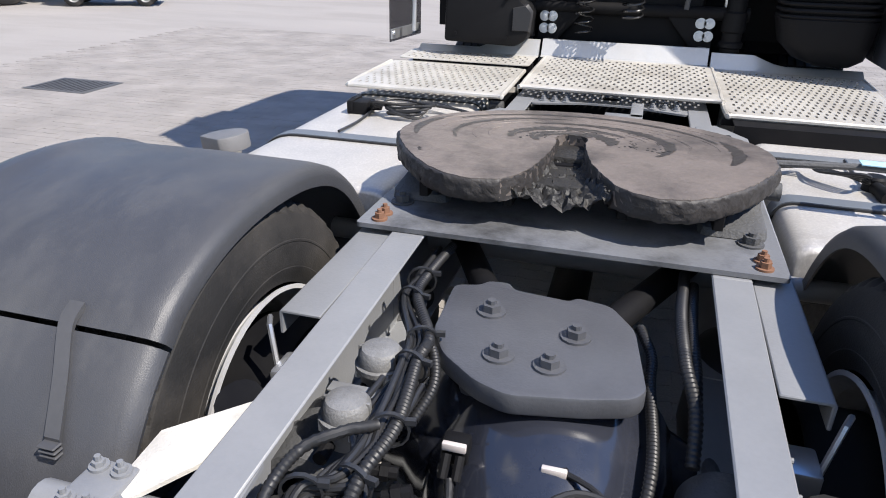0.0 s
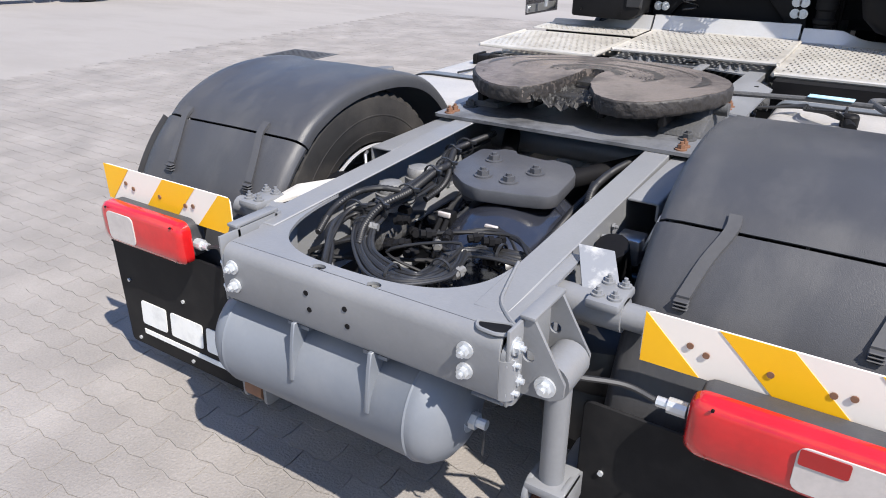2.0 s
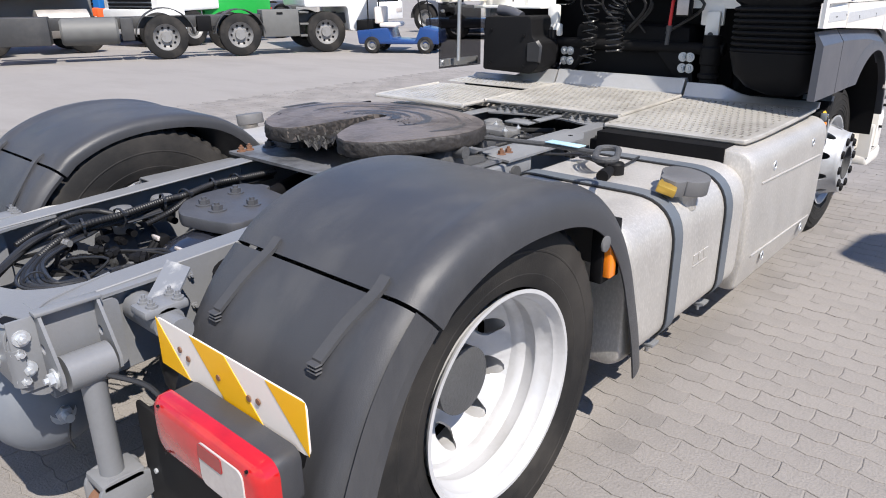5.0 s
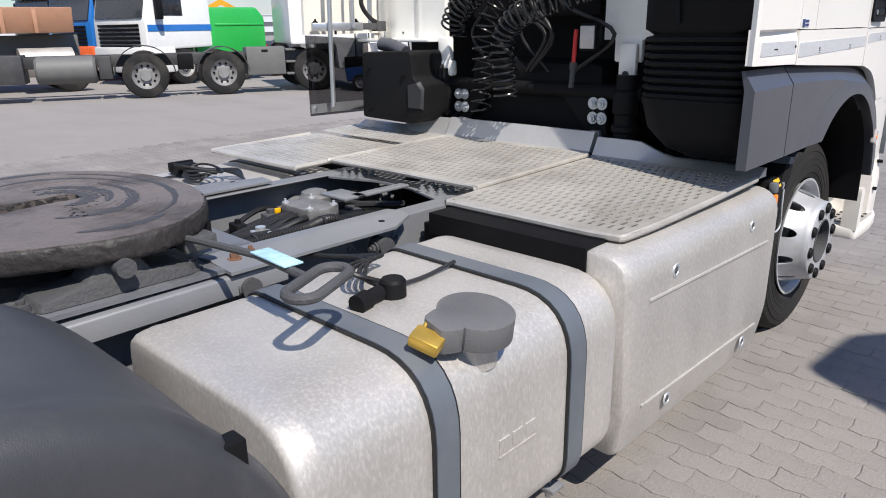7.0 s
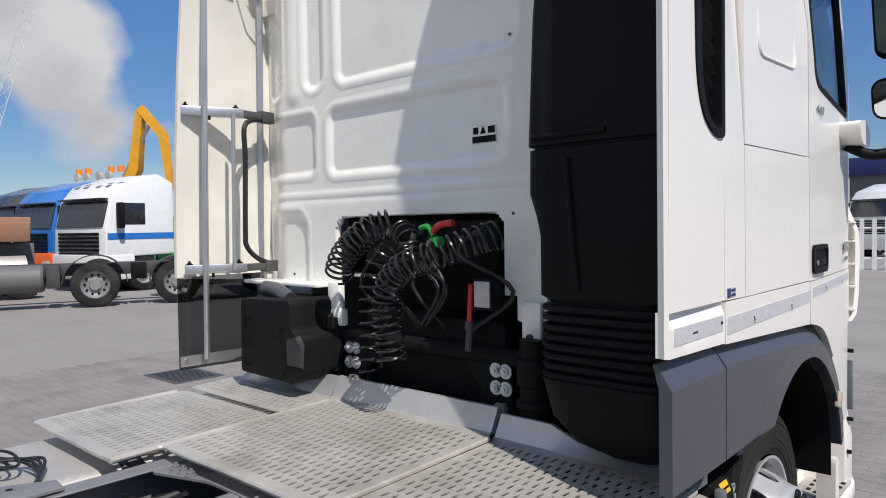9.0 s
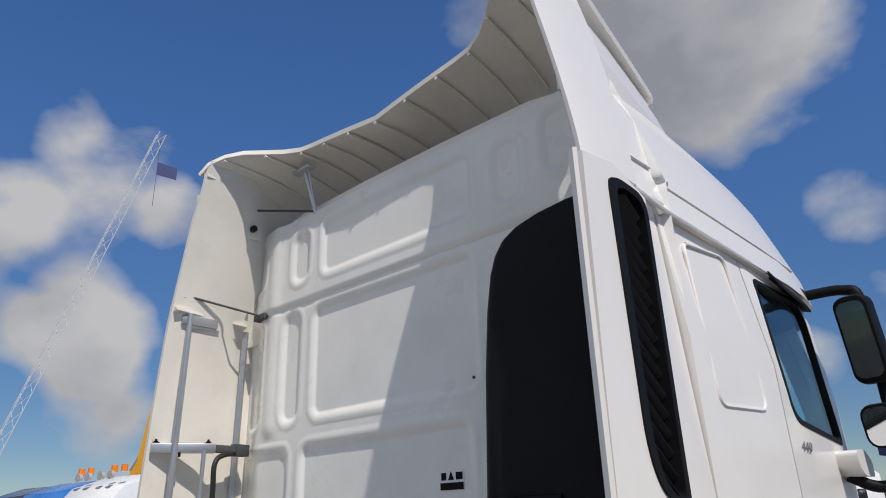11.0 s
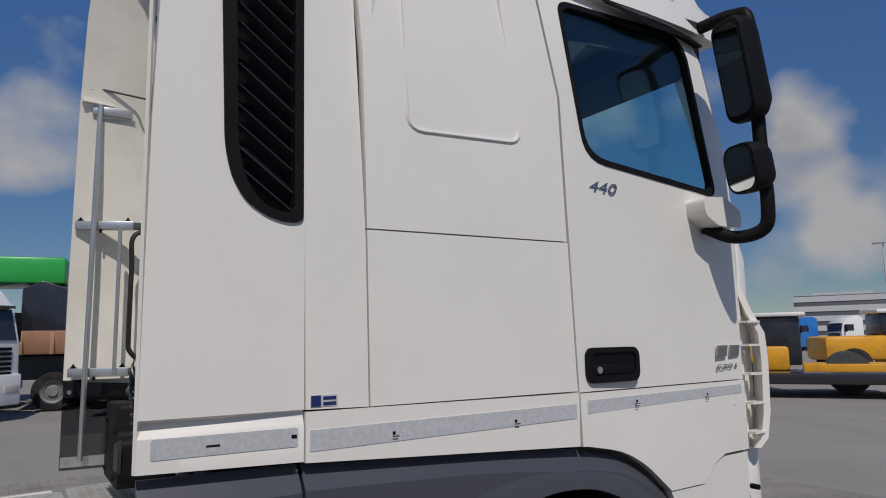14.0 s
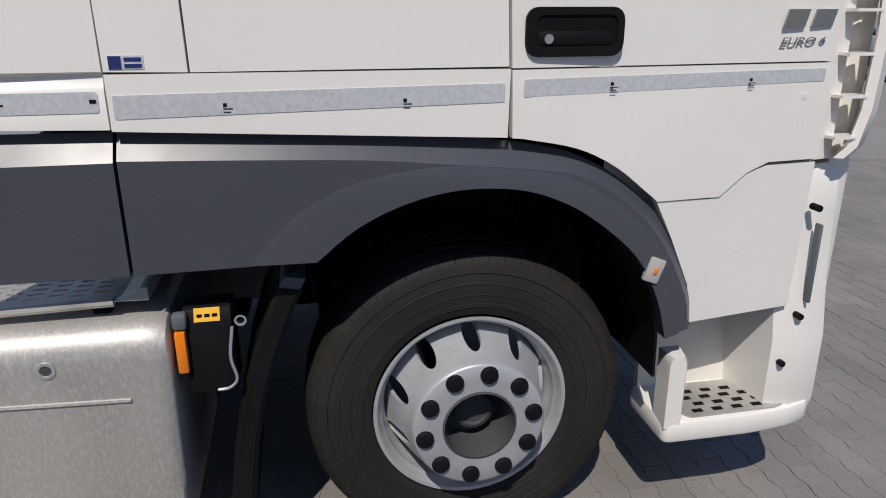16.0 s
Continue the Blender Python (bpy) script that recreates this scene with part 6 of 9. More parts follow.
# roof shell: lofted across sections along the truck
def roof_ring(y, xs, zs):
    pts = [(1.228, 2.768), (1.205, 2.87), (1.198, 2.90), (xs + 0.075, zs - 0.19), (xs + 0.03, zs - 0.075), (xs, zs - 0.02), (xs - 0.05, zs + 0.02), (xs - 0.14, zs + 0.055), (xs - 0.35, zs + 0.09), (0.25, zs + 0.10)]
    return [(x, y, z) for x, z in pts] + [(-x, y, z) for x, z in pts[::-1]]


roof_rings = []
for y, xs, zs in ((2.955, 1.09, 3.32), (3.2, 1.085, 3.325), (3.5, 1.075, 3.325), (3.8, 1.065, 3.32), (4.1, 1.055, 3.31), (4.35, 1.05, 3.295), (4.48, 1.05, 3.28), (4.55, 1.05, 3.25), (4.60, 1.05, 3.19), (4.63, 1.055, 3.10), (4.645, 1.06, 3.0)):
    k = max(0.0, (y - 4.0) / 0.56)
    ring = [(x * (1 - 0.03 * k * k), yy - 0.05 * k * k * (abs(x) / 1.2) ** 3, z) for x, yy, z in roof_ring(y, xs, zs)]
    if y > 4.5:
        ring = [(x, yy, max(z, 2.768 + 0.002 * i2)) for i2, (x, yy, z) in enumerate(ring)]
    roof_rings.append(ring)
roof = part("high_roof", loft(roof_rings), M["white"], truck, "white moulded high roof", 40)
part("roof_gutter", tube([(1.236, 2.74, 2.782), (1.228, 2.95, 2.772), (1.222, 3.6, 2.772), (1.205, 4.2, 2.772), (1.17, 4.46, 2.772)], 0.008, 8), M["backwall"], roof)
part("roof_crease", tube([(1.199, 2.96, 2.895), (1.199, 3.3, 2.895), (1.199, 3.9, 2.893), (1.19, 4.30, 2.89)], 0.007, 6), M["white"], roof)

# roof air deflector with its ears and struts
edge, front = [], []
for i in range(-12, 13):
    u = i / 12
    x = 1.17 * u
    au = abs(u)
    w = max(0.0, (au - 0.45) / 0.55)
    y_t = 2.80 - 0.34 * (w * w * (3 - 2 * w))
    z_t = 3.61 + 0.07 * math.sin(min(1, au / 0.7) * math.pi / 2) - 0.30 * max(0, (au - 0.72) / 0.28) ** 1.6
    x_e = x * (1 - 0.06 * max(0, au - 0.6)) if u > 0 else x * (1 - 0.17 * au ** 2)
    if u > 0:
        x_e -= 0.05 * u ** 4
        z_t += 0.20 * max(0, (au - 0.72) / 0.28) ** 1.6
    if u < 0:
        z_t += 0.18 * max(0, (au - 0.72) / 0.28) ** 1.6
    edge.append(Vector((x_e, y_t, z_t)))
    front.append(Vector((x * 0.88, 3.45 - 0.04 * au, 3.50 - 0.04 * au ** 3)))
rings = []
for k in range(9):
    t = k / 8
    ring = []
    for e, f in zip(edge, front):
        p = e * (1 - t) + f * t
        p.z += 0.05 * math.sin(math.pi * t)
        ring.append(p)
    rings.append(ring)
defl = part("roof_deflector", sheet(loft(rings, caps=False, closed=False), 0.025), M["white_in"], truck, "white roof air deflector with curved rear edge", 50)
for s in (1, -1):
    if s < 0:
        part("deflector_strut", merge(cyl((-0.63, 2.87, 3.60), (-0.56, 2.92, 3.28), 0.010, 10), cyl((-0.60, 2.87, 3.60), (-0.56, 2.92, 3.28), 0.006, 8), box(-0.70, -0.56, 2.84, 2.89, 3.585, 3.60, 0.004)), M["galv"], defl)
        continue
    roof_x = [(2.775, 1.232), (2.87, 1.206), (2.90, 1.199), (3.13, 1.166), (3.245, 1.121), (3.30, 1.092), (3.50, 1.0)]

    def roof_side(z):
        for (za, xa), (zb, xb) in zip(roof_x, roof_x[1:]):
            if z <= zb:
                return xa + (xb - xa) * (z - za) / (zb - za)
        return 1.0
    ear = []
    for t in (0.0, 0.04, 0.3, 0.6, 0.9, 1.0):
        ring = []
        for j in range(15):
            q = j / 14
            z = 2.785 + (0.815 - 0.02 * (1 - t)) * q
            y1 = 2.740 + 0.065 * min(1.0, q * 1.3)
            x = 1.245 - 0.155 * q ** 1.25 - 0.01 * max(0.0, (0.1 - t)) * 10 * 0.5
            ring.append((s * x, 2.447 + (y1 - 2.447) * t, z))
        ear.append(ring)
    part("deflector_ear", sheet(loft(ear, caps=False, closed=False), 0.012), M["white"], defl)
    # flush panel between the ear and the roof shell
    fill = [[(s * (roof_side(2.79 + 0.445 * q / 8) + 0.004), y, 2.79 + 0.445 * q / 8) for q in range(9)] for y in (2.738, 2.80, 2.87, 2.946)]
    fp2 = part("roof_side_panel", sheet(loft(fill, caps=False, closed=False), 0.01), M["white"], defl)
    part("panel_crease", tube([(s * 1.2035, 2.77, 2.925), (s * 1.2035, 2.935, 2.928)], 0.0055, 6), M["backwall"], fp2)
    # tapering skirt under the deflector's edge
    skirt = []
    for y, az, bz, cz, ax2, bx2, cx2 in ((2.806, 3.50, 3.373, 3.284, 1.108, 1.130, 1.112), (2.95, 3.472, 3.352, 3.243, 1.098, 1.120, 1.112), (3.10, 3.443, 3.333, 3.252, 1.085, 1.104, 1.095), (3.25, 3.414, 3.318, 3.272, 1.072, 1.088, 1.082), (3.39, 3.386, 3.305, 3.296, 1.058, 1.070, 1.066), (3.52, 3.318, 3.300, 3.292, 1.050, 1.058, 1.056)):
        skirt.append([(s * ax2, y, az), (s * bx2, y, bz), (s * cx2, y, cz), (s * 0.97, y, cz), (s * 0.97, y, az)])
    part("deflector_skirt", loft(skirt), M["white"], defl, "", 12)
    part("deflector_lip", loft([[(s * x, y, z), (s * (x + 0.006), y, z + 0.022), (s * (x - 0.05), y, z + 0.04), (s * (x - 0.06), y, z + 0.01)] for x, y, z in ((1.105, 2.70, 3.652), (1.097, 2.85, 3.640), (1.083, 3.0, 3.600), (1.065, 3.2, 3.544), (1.047, 3.40, 3.484), (1.040, 3.43, 3.473))]), M["white"], defl)
for i in range(2, 23, 2):
    part("underside_rib", tube([Vector((rings[k][i].x, rings[k][i].y, rings[k][i].z - 0.036)) for k in range(6)], 0.008, 6), M["white_in"], defl)

# ---- rear wall with pressed panels ----
FIELDS = [(-0.555, 0.455, 2.325, 2.845, 0.055, 0.014), (-0.62, 0.405, 1.903, 2.205, 0.05, 0.014), (-0.49, 0.465, 2.995, 3.275, 0.05, 0.012), (-0.80, -0.66, 2.32, 2.85, 0.06, 0.013), (-1.15, -0.98, 2.32, 2.86, 0.05, 0.013),
          (-1.18, -0.727, 1.915, 2.20, 0.045, 0.012), (-0.735, -0.60, 3.0, 3.265, 0.06, 0.012), (-1.10, -0.98, 3.03, 3.29, 0.055, 0.012), (0.585, 0.715, 2.99, 3.255, 0.06, 0.010), (0.82, 0.97, 3.04, 3.29, 0.06, 0.010), (-1.15, -0.79, 1.30, 1.735, 0.09, 0.016)]


def step01(t):
    t = min(1.0, max(0.0, t))
    return t * t * (3 - 2 * t)


def wall_y(x, z):
    """Rear face of the pressed wall: sunk fields, a panel joint, a low swage and rounded corners."""
    y = BK
    for u0, u1, v0, v1, r, d in FIELDS:
        dx, dz = abs(x - (u0 + u1) / 2) - (u1 - u0) / 2 + r, abs(z - (v0 + v1) / 2) - (v1 - v0) / 2 + r
        q = math.hypot(max(dx, 0), max(dz, 0)) + min(max(dx, dz), 0) - r
        if q < 0.03:
            y += d * step01((0.012 - q) / 0.028)
            y -= 0.004 * math.exp(-((q - 0.022) / 0.010) ** 2)
    y -= 0.010 * step01((z - 2.885) / 0.02) - 0.014 * math.exp(-((z - 2.886) / 0.010) ** 2)
    y -= 0.007 * math.exp(-((z - 1.812) / 0.012) ** 2) + 0.006 * step01((1.80 - z) / 0.03)
    y -= 0.014 * math.exp(-((x + 0.885) / 0.055) ** 2) * step01((z - 2.24) / 0.08)
    for e in (x - 1.02, -0.96 - x):
        y += 0.09 * step01(e / 0.30)
    return y + 0.10 * max(0.0, z - 3.26) ** 1.2


def in_tunnel(x, z):
    return z < 1.712 and -0.578 < x < 0.402 and (z < 1.64 or math.hypot(max(-0.50 - x, x - 0.325, 0), z - 1.636) < 0.077)


NX, NZ, WX, WZ0, WZ1 = 216, 168, 1.225, 1.395, 3.35
wbm = bmesh.new()
grid = []
for j in range(NZ + 1):
    z = WZ0 + (WZ1 - WZ0) * j / NZ
    half = WX - 0.28 * max(0.0, z - 2.9)
    row = []
    for i in range(NX + 1):
        x = -half + 2 * half * i / NX
        row.append(wbm.verts.new((x, wall_y(x, z), z)))
    grid.append(row)
for j in range(NZ):
    for i in range(NX):
        c = [grid[j][i], grid[j][i + 1], grid[j + 1][i + 1], grid[j + 1][i]]
        if not in_tunnel(sum(v.co.x for v in c) / 4, sum(v.co.z for v in c) / 4):
            wbm.faces.new(c)
bmesh.ops.delete(wbm, geom=[v for v in wbm.verts if not v.link_faces], context="VERTS")
wall = part("rear_wall", sheet(wbm, 0.022), M["backwall"], truck, "white pressed steel rear wall of the cab", 50)
part("wall_nut", merge(hexbolt((0.395, wall_y(0.395, 2.764) - 0.001, 2.764), "-y", 0.014, 0.005)), M["galv"], wall)
part("wall_top_rim", tube([(x, BK - 0.008 + (0.09 * step01((-0.96 - x) / 0.3)), 3.353) for x in [-1.08 + 0.08 * k for k in range(28)]], 0.009, 8), M["backwall"], wall)
parts("wall_rivet", [cyl((x, wall_y(x, z) - 0.026, z), (x, wall_y(x, z) - 0.016, z), 0.006, 8) for x, z in ((0.42, 2.36), (-0.92, 1.43), (0.44, 1.70))], M["castiron"], wall)
WY = min(wall_y(x, z) for x in (0.235, 0.29, 0.352) for z in (1.972, 2.0, 2.043)) - 0.022
sticker = part("warning_sticker", box(0.235, 0.352, WY - 0.0025, WY - 0.0008, 1.972, 2.043), M["backwall"], truck, "small black and white warning sticker")
parts("sticker_print", [box(0.237, 0.350, WY - 0.0040, WY - 0.0027, 1.974, 1.999), box(0.242, 0.266, WY - 0.0040, WY - 0.0027, 2.008, 2.034), extr([(0.276, 2.008), (0.304, 2.008), (0.290, 2.038)], "y", WY - 0.0040, WY - 0.0027), box(0.314, 0.346, WY - 0.0040, WY - 0.0027, 2.008, 2.034)], M["dark"], sticker)
parts("wall_leg", [merge(box(0.45, 0.585, BK - 0.03, BK, 1.30, 1.42, 0.01), box(0.49, 0.575, BK - 0.06, BK - 0.03, 1.20, 1.38, 0.012)),
                   merge(box(-0.585, -0.50, BK - 0.08, BK - 0.04, 1.24, 1.41, 0.012), box(-0.615, -0.475, BK - 0.085, BK - 0.045, 1.21, 1.29, 0.012), box(-0.58, -0.515, BK - 0.085, BK - 0.045, 1.175, 1.22, 0.010))], M["backwall"], wall)
parts("leg_bolt", [hexbolt((-0.545, BK - 0.086, 1.255), "-y", 0.010, 0.006), hexbolt((0.53, BK - 0.061, 1.25), "-y", 0.010, 0.006)], M["castiron"], wall)
part("wall_ledge", extr(rounded([(-1.20, 2.79), (-0.60, 2.80), (-0.585, 2.93), (-1.20, 2.93)], 0.02), "z", 1.383, 1.400, 0.004), M["backwall"], wall)
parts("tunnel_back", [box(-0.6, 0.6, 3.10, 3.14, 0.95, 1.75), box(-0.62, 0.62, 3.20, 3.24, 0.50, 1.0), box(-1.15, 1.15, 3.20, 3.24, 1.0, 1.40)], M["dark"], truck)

# ---- left side deflector, seen from inside, with its pole and smoked lower panel ----
lrings = []
for z, x, yb in ((1.43, -1.232, 2.447), (1.9, -1.215, 2.447), (2.4, -1.17, 2.45), (2.80, -1.11, 2.45), (3.05, -1.05, 2.455), (3.30, -0.99, 2.46), (3.44, -0.95, 2.47), (3.54, -0.93, 2.475), (3.62, -0.91, 2.49)):
    lrings.append([(x, yb, z), (x - 0.004, yb + 0.12, z), (x - 0.006, yb + 0.26, z), (-1.225 if z < 2.9 else x - 0.06, BK - 0.02, z), (-1.225 if z < 2.9 else x - 0.10, BK + 0.16, z)])
ld = part("side_deflector", sheet(loft(lrings, caps=False, closed=False), 0.02), M["white_in"], truck, "white side air deflector, inner face")
parts("deflector_fold", [loft([[(x0, 2.455 + dy, z), (x0 + w, 2.46 + dy, z - 0.012), (x0 + w, 2.462 + dy, z - 0.026), (x0, 2.455 + dy, z - 0.04)], [(x1, 2.90, z), (x1 + w, 2.90, z - 0.012), (x1 + w, 2.90, z - 0.026), (x1, 2.90, z - 0.04)]])
                         for x0, x1, z, w, dy in ((-1.105, -1.185, 2.885, 0.055, 0.0), (-0.965, -1.03, 3.44, 0.030, 0.01), (-0.935, -1.0, 3.555, 0.030, 0.02))], M["white_in"], ld, "", 25)
parts("fold_bracket", [box(-1.10, -1.075, 2.51, 2.70, 2.805, 2.850, 0.003), box(-1.105, -1.095, 2.52, 2.72, 2.775, 2.86, 0.003)], M["steel"], ld)
parts("edge_clip", [merge(box(x, x + 0.035, y - 0.045, y + 0.02, z - 0.016, z + 0.016, 0.004), cyl((x + 0.034, y - 0.012, z), (x + 0.046, y - 0.012, z), 0.014, 12)) for x, y, z in ((-1.125, 2.835, 3.265), (-1.165, 2.80, 2.985))], M["steel"], ld)
parts("inner_strip", [loft([[(-1.21, 2.90, 1.45), (-1.19, 2.915, 1.45), (-1.20, 2.93, 1.45)], [(-1.17, 2.90, 2.84), (-1.15, 2.915, 2.84), (-1.16, 2.93, 2.84)]]), loft([[(-1.155, 2.86, 2.90), (-1.135, 2.89, 2.90), (-1.15, 2.91, 2.90)], [(-1.02, 2.84, 3.46), (-0.995, 2.87, 3.46), (-1.01, 2.90, 3.46)]])], M["steel"], ld)
parts("upper_bracket", [box(-1.00, -0.985, 2.78, 2.86, 3.30, 3.52, 0.006)], M["white_in"], ld)
pole = part("deflector_pole", cyl((-1.10, 2.53, 1.04), (-1.065, 2.545, 2.855), 0.0135, 14), M["steel"], ld, "bright steel tube")
part("inner_tube", cyl((-1.05, 2.66, 1.46), (-1.03, 2.66, 2.21), 0.010, 12), M["steel"], ld)


def flat_bar(a, b, z0, z1, w):
    a, b = Vector(a), Vector(b)
    n = Vector((b.y - a.y, a.x - b.x)).normalized() * w
    return extr([tuple(a + n), tuple(b + n), tuple(b - n), tuple(a - n)], "z", z0, z1, 0.003)


for z in (1.468, 2.222):
    cl = part("pole_clamp", merge(flat_bar((-1.165, 2.465), (-1.055, 2.73), z - 0.022, z + 0.022, 0.02), box(-1.19, -1.15, 2.48, 2.54, z - 0.014, z + 0.014, 0.004)), M["steel"], ld)
    part("clamp_hinge", merge(flat_bar((-1.06, 2.72), (-1.085, 2.90), z - 0.018, z + 0.018, 0.016), flat_bar((-1.075, 2.84), (-1.10, 2.925), z - 0.028, z + 0.028, 0.022)), M["castiron"], cl)
    parts("clamp_bolt", [hexbolt((-1.158, 2.485, z + 0.022), "z", 0.011, 0.008), hexbolt((-1.07, 2.70, z + 0.022), "z", 0.011, 0.008), cyl((-1.10, 2.575, z - 0.04), (-1.10, 2.575, z - 0.02), 0.007, 8)], M["dark"], cl)
part("hinge_hose", tube(smooth_path([(-1.085, 2.88, 2.205), (-1.05, 2.78, 2.195), (-1.03, 2.72, 2.15), (-1.028, 2.72, 2.0), (-1.042, 2.72, 1.65), (-1.045, 2.73, 1.57), (-1.06, 2.80, 1.51), (-1.085, 2.89, 1.48)]), 0.0125, 10), M["rubber"], ld)
parts("wall_hinge", [*[box(-1.05, -0.95, 2.885, 2.945, z - 0.016, z + 0.016, 0.003) for z in (2.885,)]], M["castiron"], ld)
parts("stay_rod", [cyl((-1.075, 2.50, 2.945), (-0.99, 2.90, 2.888), 0.006, 6), cyl((-0.98, 2.80, 3.46), (-0.62, 2.925, 3.375), 0.006, 6)], M["castiron"], ld)
parts("rubber_buffer", [*[cyl((x, y, z), (x + 0.03, y, z), 0.018, 10) for x, y, z in ((-1.09, 2.50, 2.945), (-0.99, 2.80, 3.46), (-0.99, 2.80, 3.35))]], M["rubber"], ld)
sm = part("smoked_panel", sheet(build([(-1.205, 2.447, 0.985), (-1.165, 2.86, 0.985), (-1.165, 2.86, 1.40), (-1.205, 2.447, 1.425)], [(0, 1, 2, 3)]), 0.006), M["smokeglass"], truck, "smoked translucent lower panel")
part("panel_trim", extr([(-1.205, 2.45), (-1.195, 2.45), (-1.160, 2.82), (-1.170, 2.82)], "z", 1.0, 1.05), M["steel"], sm)
parts("panel_button", [cyl((-1.203, 2.475, z), (-1.185, 2.475, z), 0.011, 10) for z in (1.03, 1.37)], M["steel"], sm)

# ---- air intake duct at the rear right corner ----
drings = []
for z, x0, x1, y0, y1 in ((0.965, 0.93, 1.10, 2.66, 2.82), (1.00, 0.83, 1.15, 2.62, 2.85), (1.07, 0.755, 1.17, 2.60, 2.87), (1.185, 0.725, 1.18, 2.59, 2.88)):
    drings.append([(x, y, z) for x, y in rrect(x0, x1, y0, y1, min(0.09, (x1 - x0) / 3, (y1 - y0) / 3), 4)])
for k in range(8):
    for dz, e in ((0.003, 0.010), (0.011, 0.014), (0.019, 0.010), (0.024, -0.008), (0.029, -0.008)):
        drings.append([(x, y, 1.185 + 0.0295 * k + dz) for x, y in rrect(0.738 - e, 1.165 + e, 2.605 - e, 2.87 + e * 0.3, 0.09, 4)])
for z, x0, x1, y0, y1 in ((1.44, 0.735, 1.18, 2.60, 2.885), (1.62, 0.735, 1.19, 2.60, 2.90), (1.68, 0.722, 1.195, 2.60, 2.91), (1.75, 0.698, 1.195, 2.60, 2.91), (1.883, 0.700, 1.20, 2.60, 2.915), (1.886, 0.712, 1.20, 2.606, 2.915), (1.892, 0.712, 1.20, 2.606, 2.915), (1.896, 0.698, 1.205, 2.595, 2.915), (2.28, 0.714, 1.205, 2.60, 2.915), (2.48, 0.730, 1.205, 2.605, 2.915), (2.60, 0.748, 1.205, 2.61, 2.915), (2.66, 0.766, 1.205, 2.615, 2.915), (2.705, 0.795, 1.205, 2.62, 2.915), (2.735, 0.842, 1.203, 2.625, 2.915), (2.757, 0.92, 1.20, 2.63, 2.915), (2.770, 1.01, 1.195, 2.635, 2.915)):
    drings.append([(x, y, z) for x, y in rrect(x0, x1, y0, y1, 0.05, 4)])
duct = part("air_intake_duct", loft(drings), M["black"], truck, "tall matt black plastic air intake with bellows", 40)
parts("duct_rib", [tube([(0.887, 2.597, 1.46), (0.868, 2.597, 1.66), (0.854, 2.597, 1.85)], 0.010, 8), tube([(0.735, 2.594, 1.920), (0.985, 2.594, 1.922)], 0.010, 8)], M["black"], duct)

# ---- behind the cab: suspension tower, boxes, coils ----
tower = part("cab_rear_crossbeam", merge(tube([(-0.62, 2.88, 1.17), (0.62, 2.88, 1.17)], 0.035, 12), extr(rounded([(0.20, 1.16), (0.30, 1.16), (0.44, 1.12), (0.46, 0.95), (0.40, 0.90), (0.34, 1.0)], 0.02), "y", 2.86, 2.89, 0.004), extr(rounded([(-0.22, 1.16), (-0.32, 1.16), (-0.46, 1.12), (-0.48, 0.95), (-0.42, 0.90), (-0.36, 1.0)], 0.02), "y", 2.86, 2.89, 0.004)), M["dark"], truck, "black cab suspension beam")
parts("beam_bolt", [*[hexbolt((c + dx, 2.858, z), "-y", 0.018, 0.014) for c in (0.408, -0.418) for dx in (-0.022, 0.022) for z in (1.12, 1.055)]], M["galv"], tower, "bright hex bolts")
for s in (1, -1):
    part("cab_spring", merge(cyl((s * 0.55, 2.86, 0.90), (s * 0.55, 2.86, 1.25), 0.05, 18), lathe([(1.0, 0.05), (1.01, 0.062), (1.03, 0.062), (1.04, 0.05)], "z", (s * 0.55, 2.86, 0), 18), lathe([(1.08, 0.05), (1.09, 0.06), (1.18, 0.06), (1.19, 0.05)], "z", (s * 0.55, 2.86, 0), 18)), M["black"], truck, "black cab air spring strut")
    part("beam_stand", extr([(s * 0.40, 0.86), (s * 0.46, 0.86), (s * 0.43, 1.0), (s * 0.385, 1.0)], "y", 2.84, 2.88, 0.003), M["chassis"], truck)
part("tunnel_trim", tube(smooth_path([(-0.585, 2.928, 1.40), (-0.582, 2.925, 1.63), (-0.555, 2.922, 1.69), (-0.50, 2.92, 1.714), (0.0, 2.92, 1.716), (0.325, 2.92, 1.714), (0.38, 2.92, 1.69), (0.405, 2.92, 1.63), (0.41, 2.92, 1.40)]), 0.012, 8), M["backwall"], wall)
bb = part("air_filter_box", extr(rounded([(-0.955, 0.985), (-0.945, 1.335), (-0.56, 1.345), (-0.545, 1.21), (-0.50, 1.18), (-0.49, 1.02), (-0.555, 0.975)], [0.02, 0.03, 0.03, 0.02, 0.02, 0.03, 0.02]), "y", 2.62, 2.90, 0.012), M["black"], truck, "black plastic air filter box")
part("box_latch", loft([[(-0.575, 2.612, 1.06), (-0.49, 2.616, 1.06), (-0.48, 2.616, 1.15), (-0.51, 2.612, 1.185), (-0.575, 2.612, 1.17)], [(-0.58, 2.63, 1.05), (-0.48, 2.63, 1.05), (-0.47, 2.63, 1.16), (-0.50, 2.63, 1.195), (-0.58, 2.63, 1.18)]]), M["louvre"], bb)
parts("box_screw", [cyl((x, 2.618, z), (x, 2.61, z), 0.010, 10) for x, z in ((-0.61, 1.22), (-0.61, 1.02), (-0.89, 1.03), (-0.88, 1.25))], M["dark"], bb)
part("intake_pipe", tube(smooth_path([(-0.72, 2.74, 1.33), (-0.82, 2.74, 1.365), (-0.90, 2.73, 1.375)]), 0.036, 14), M["grey_plastic"], bb)
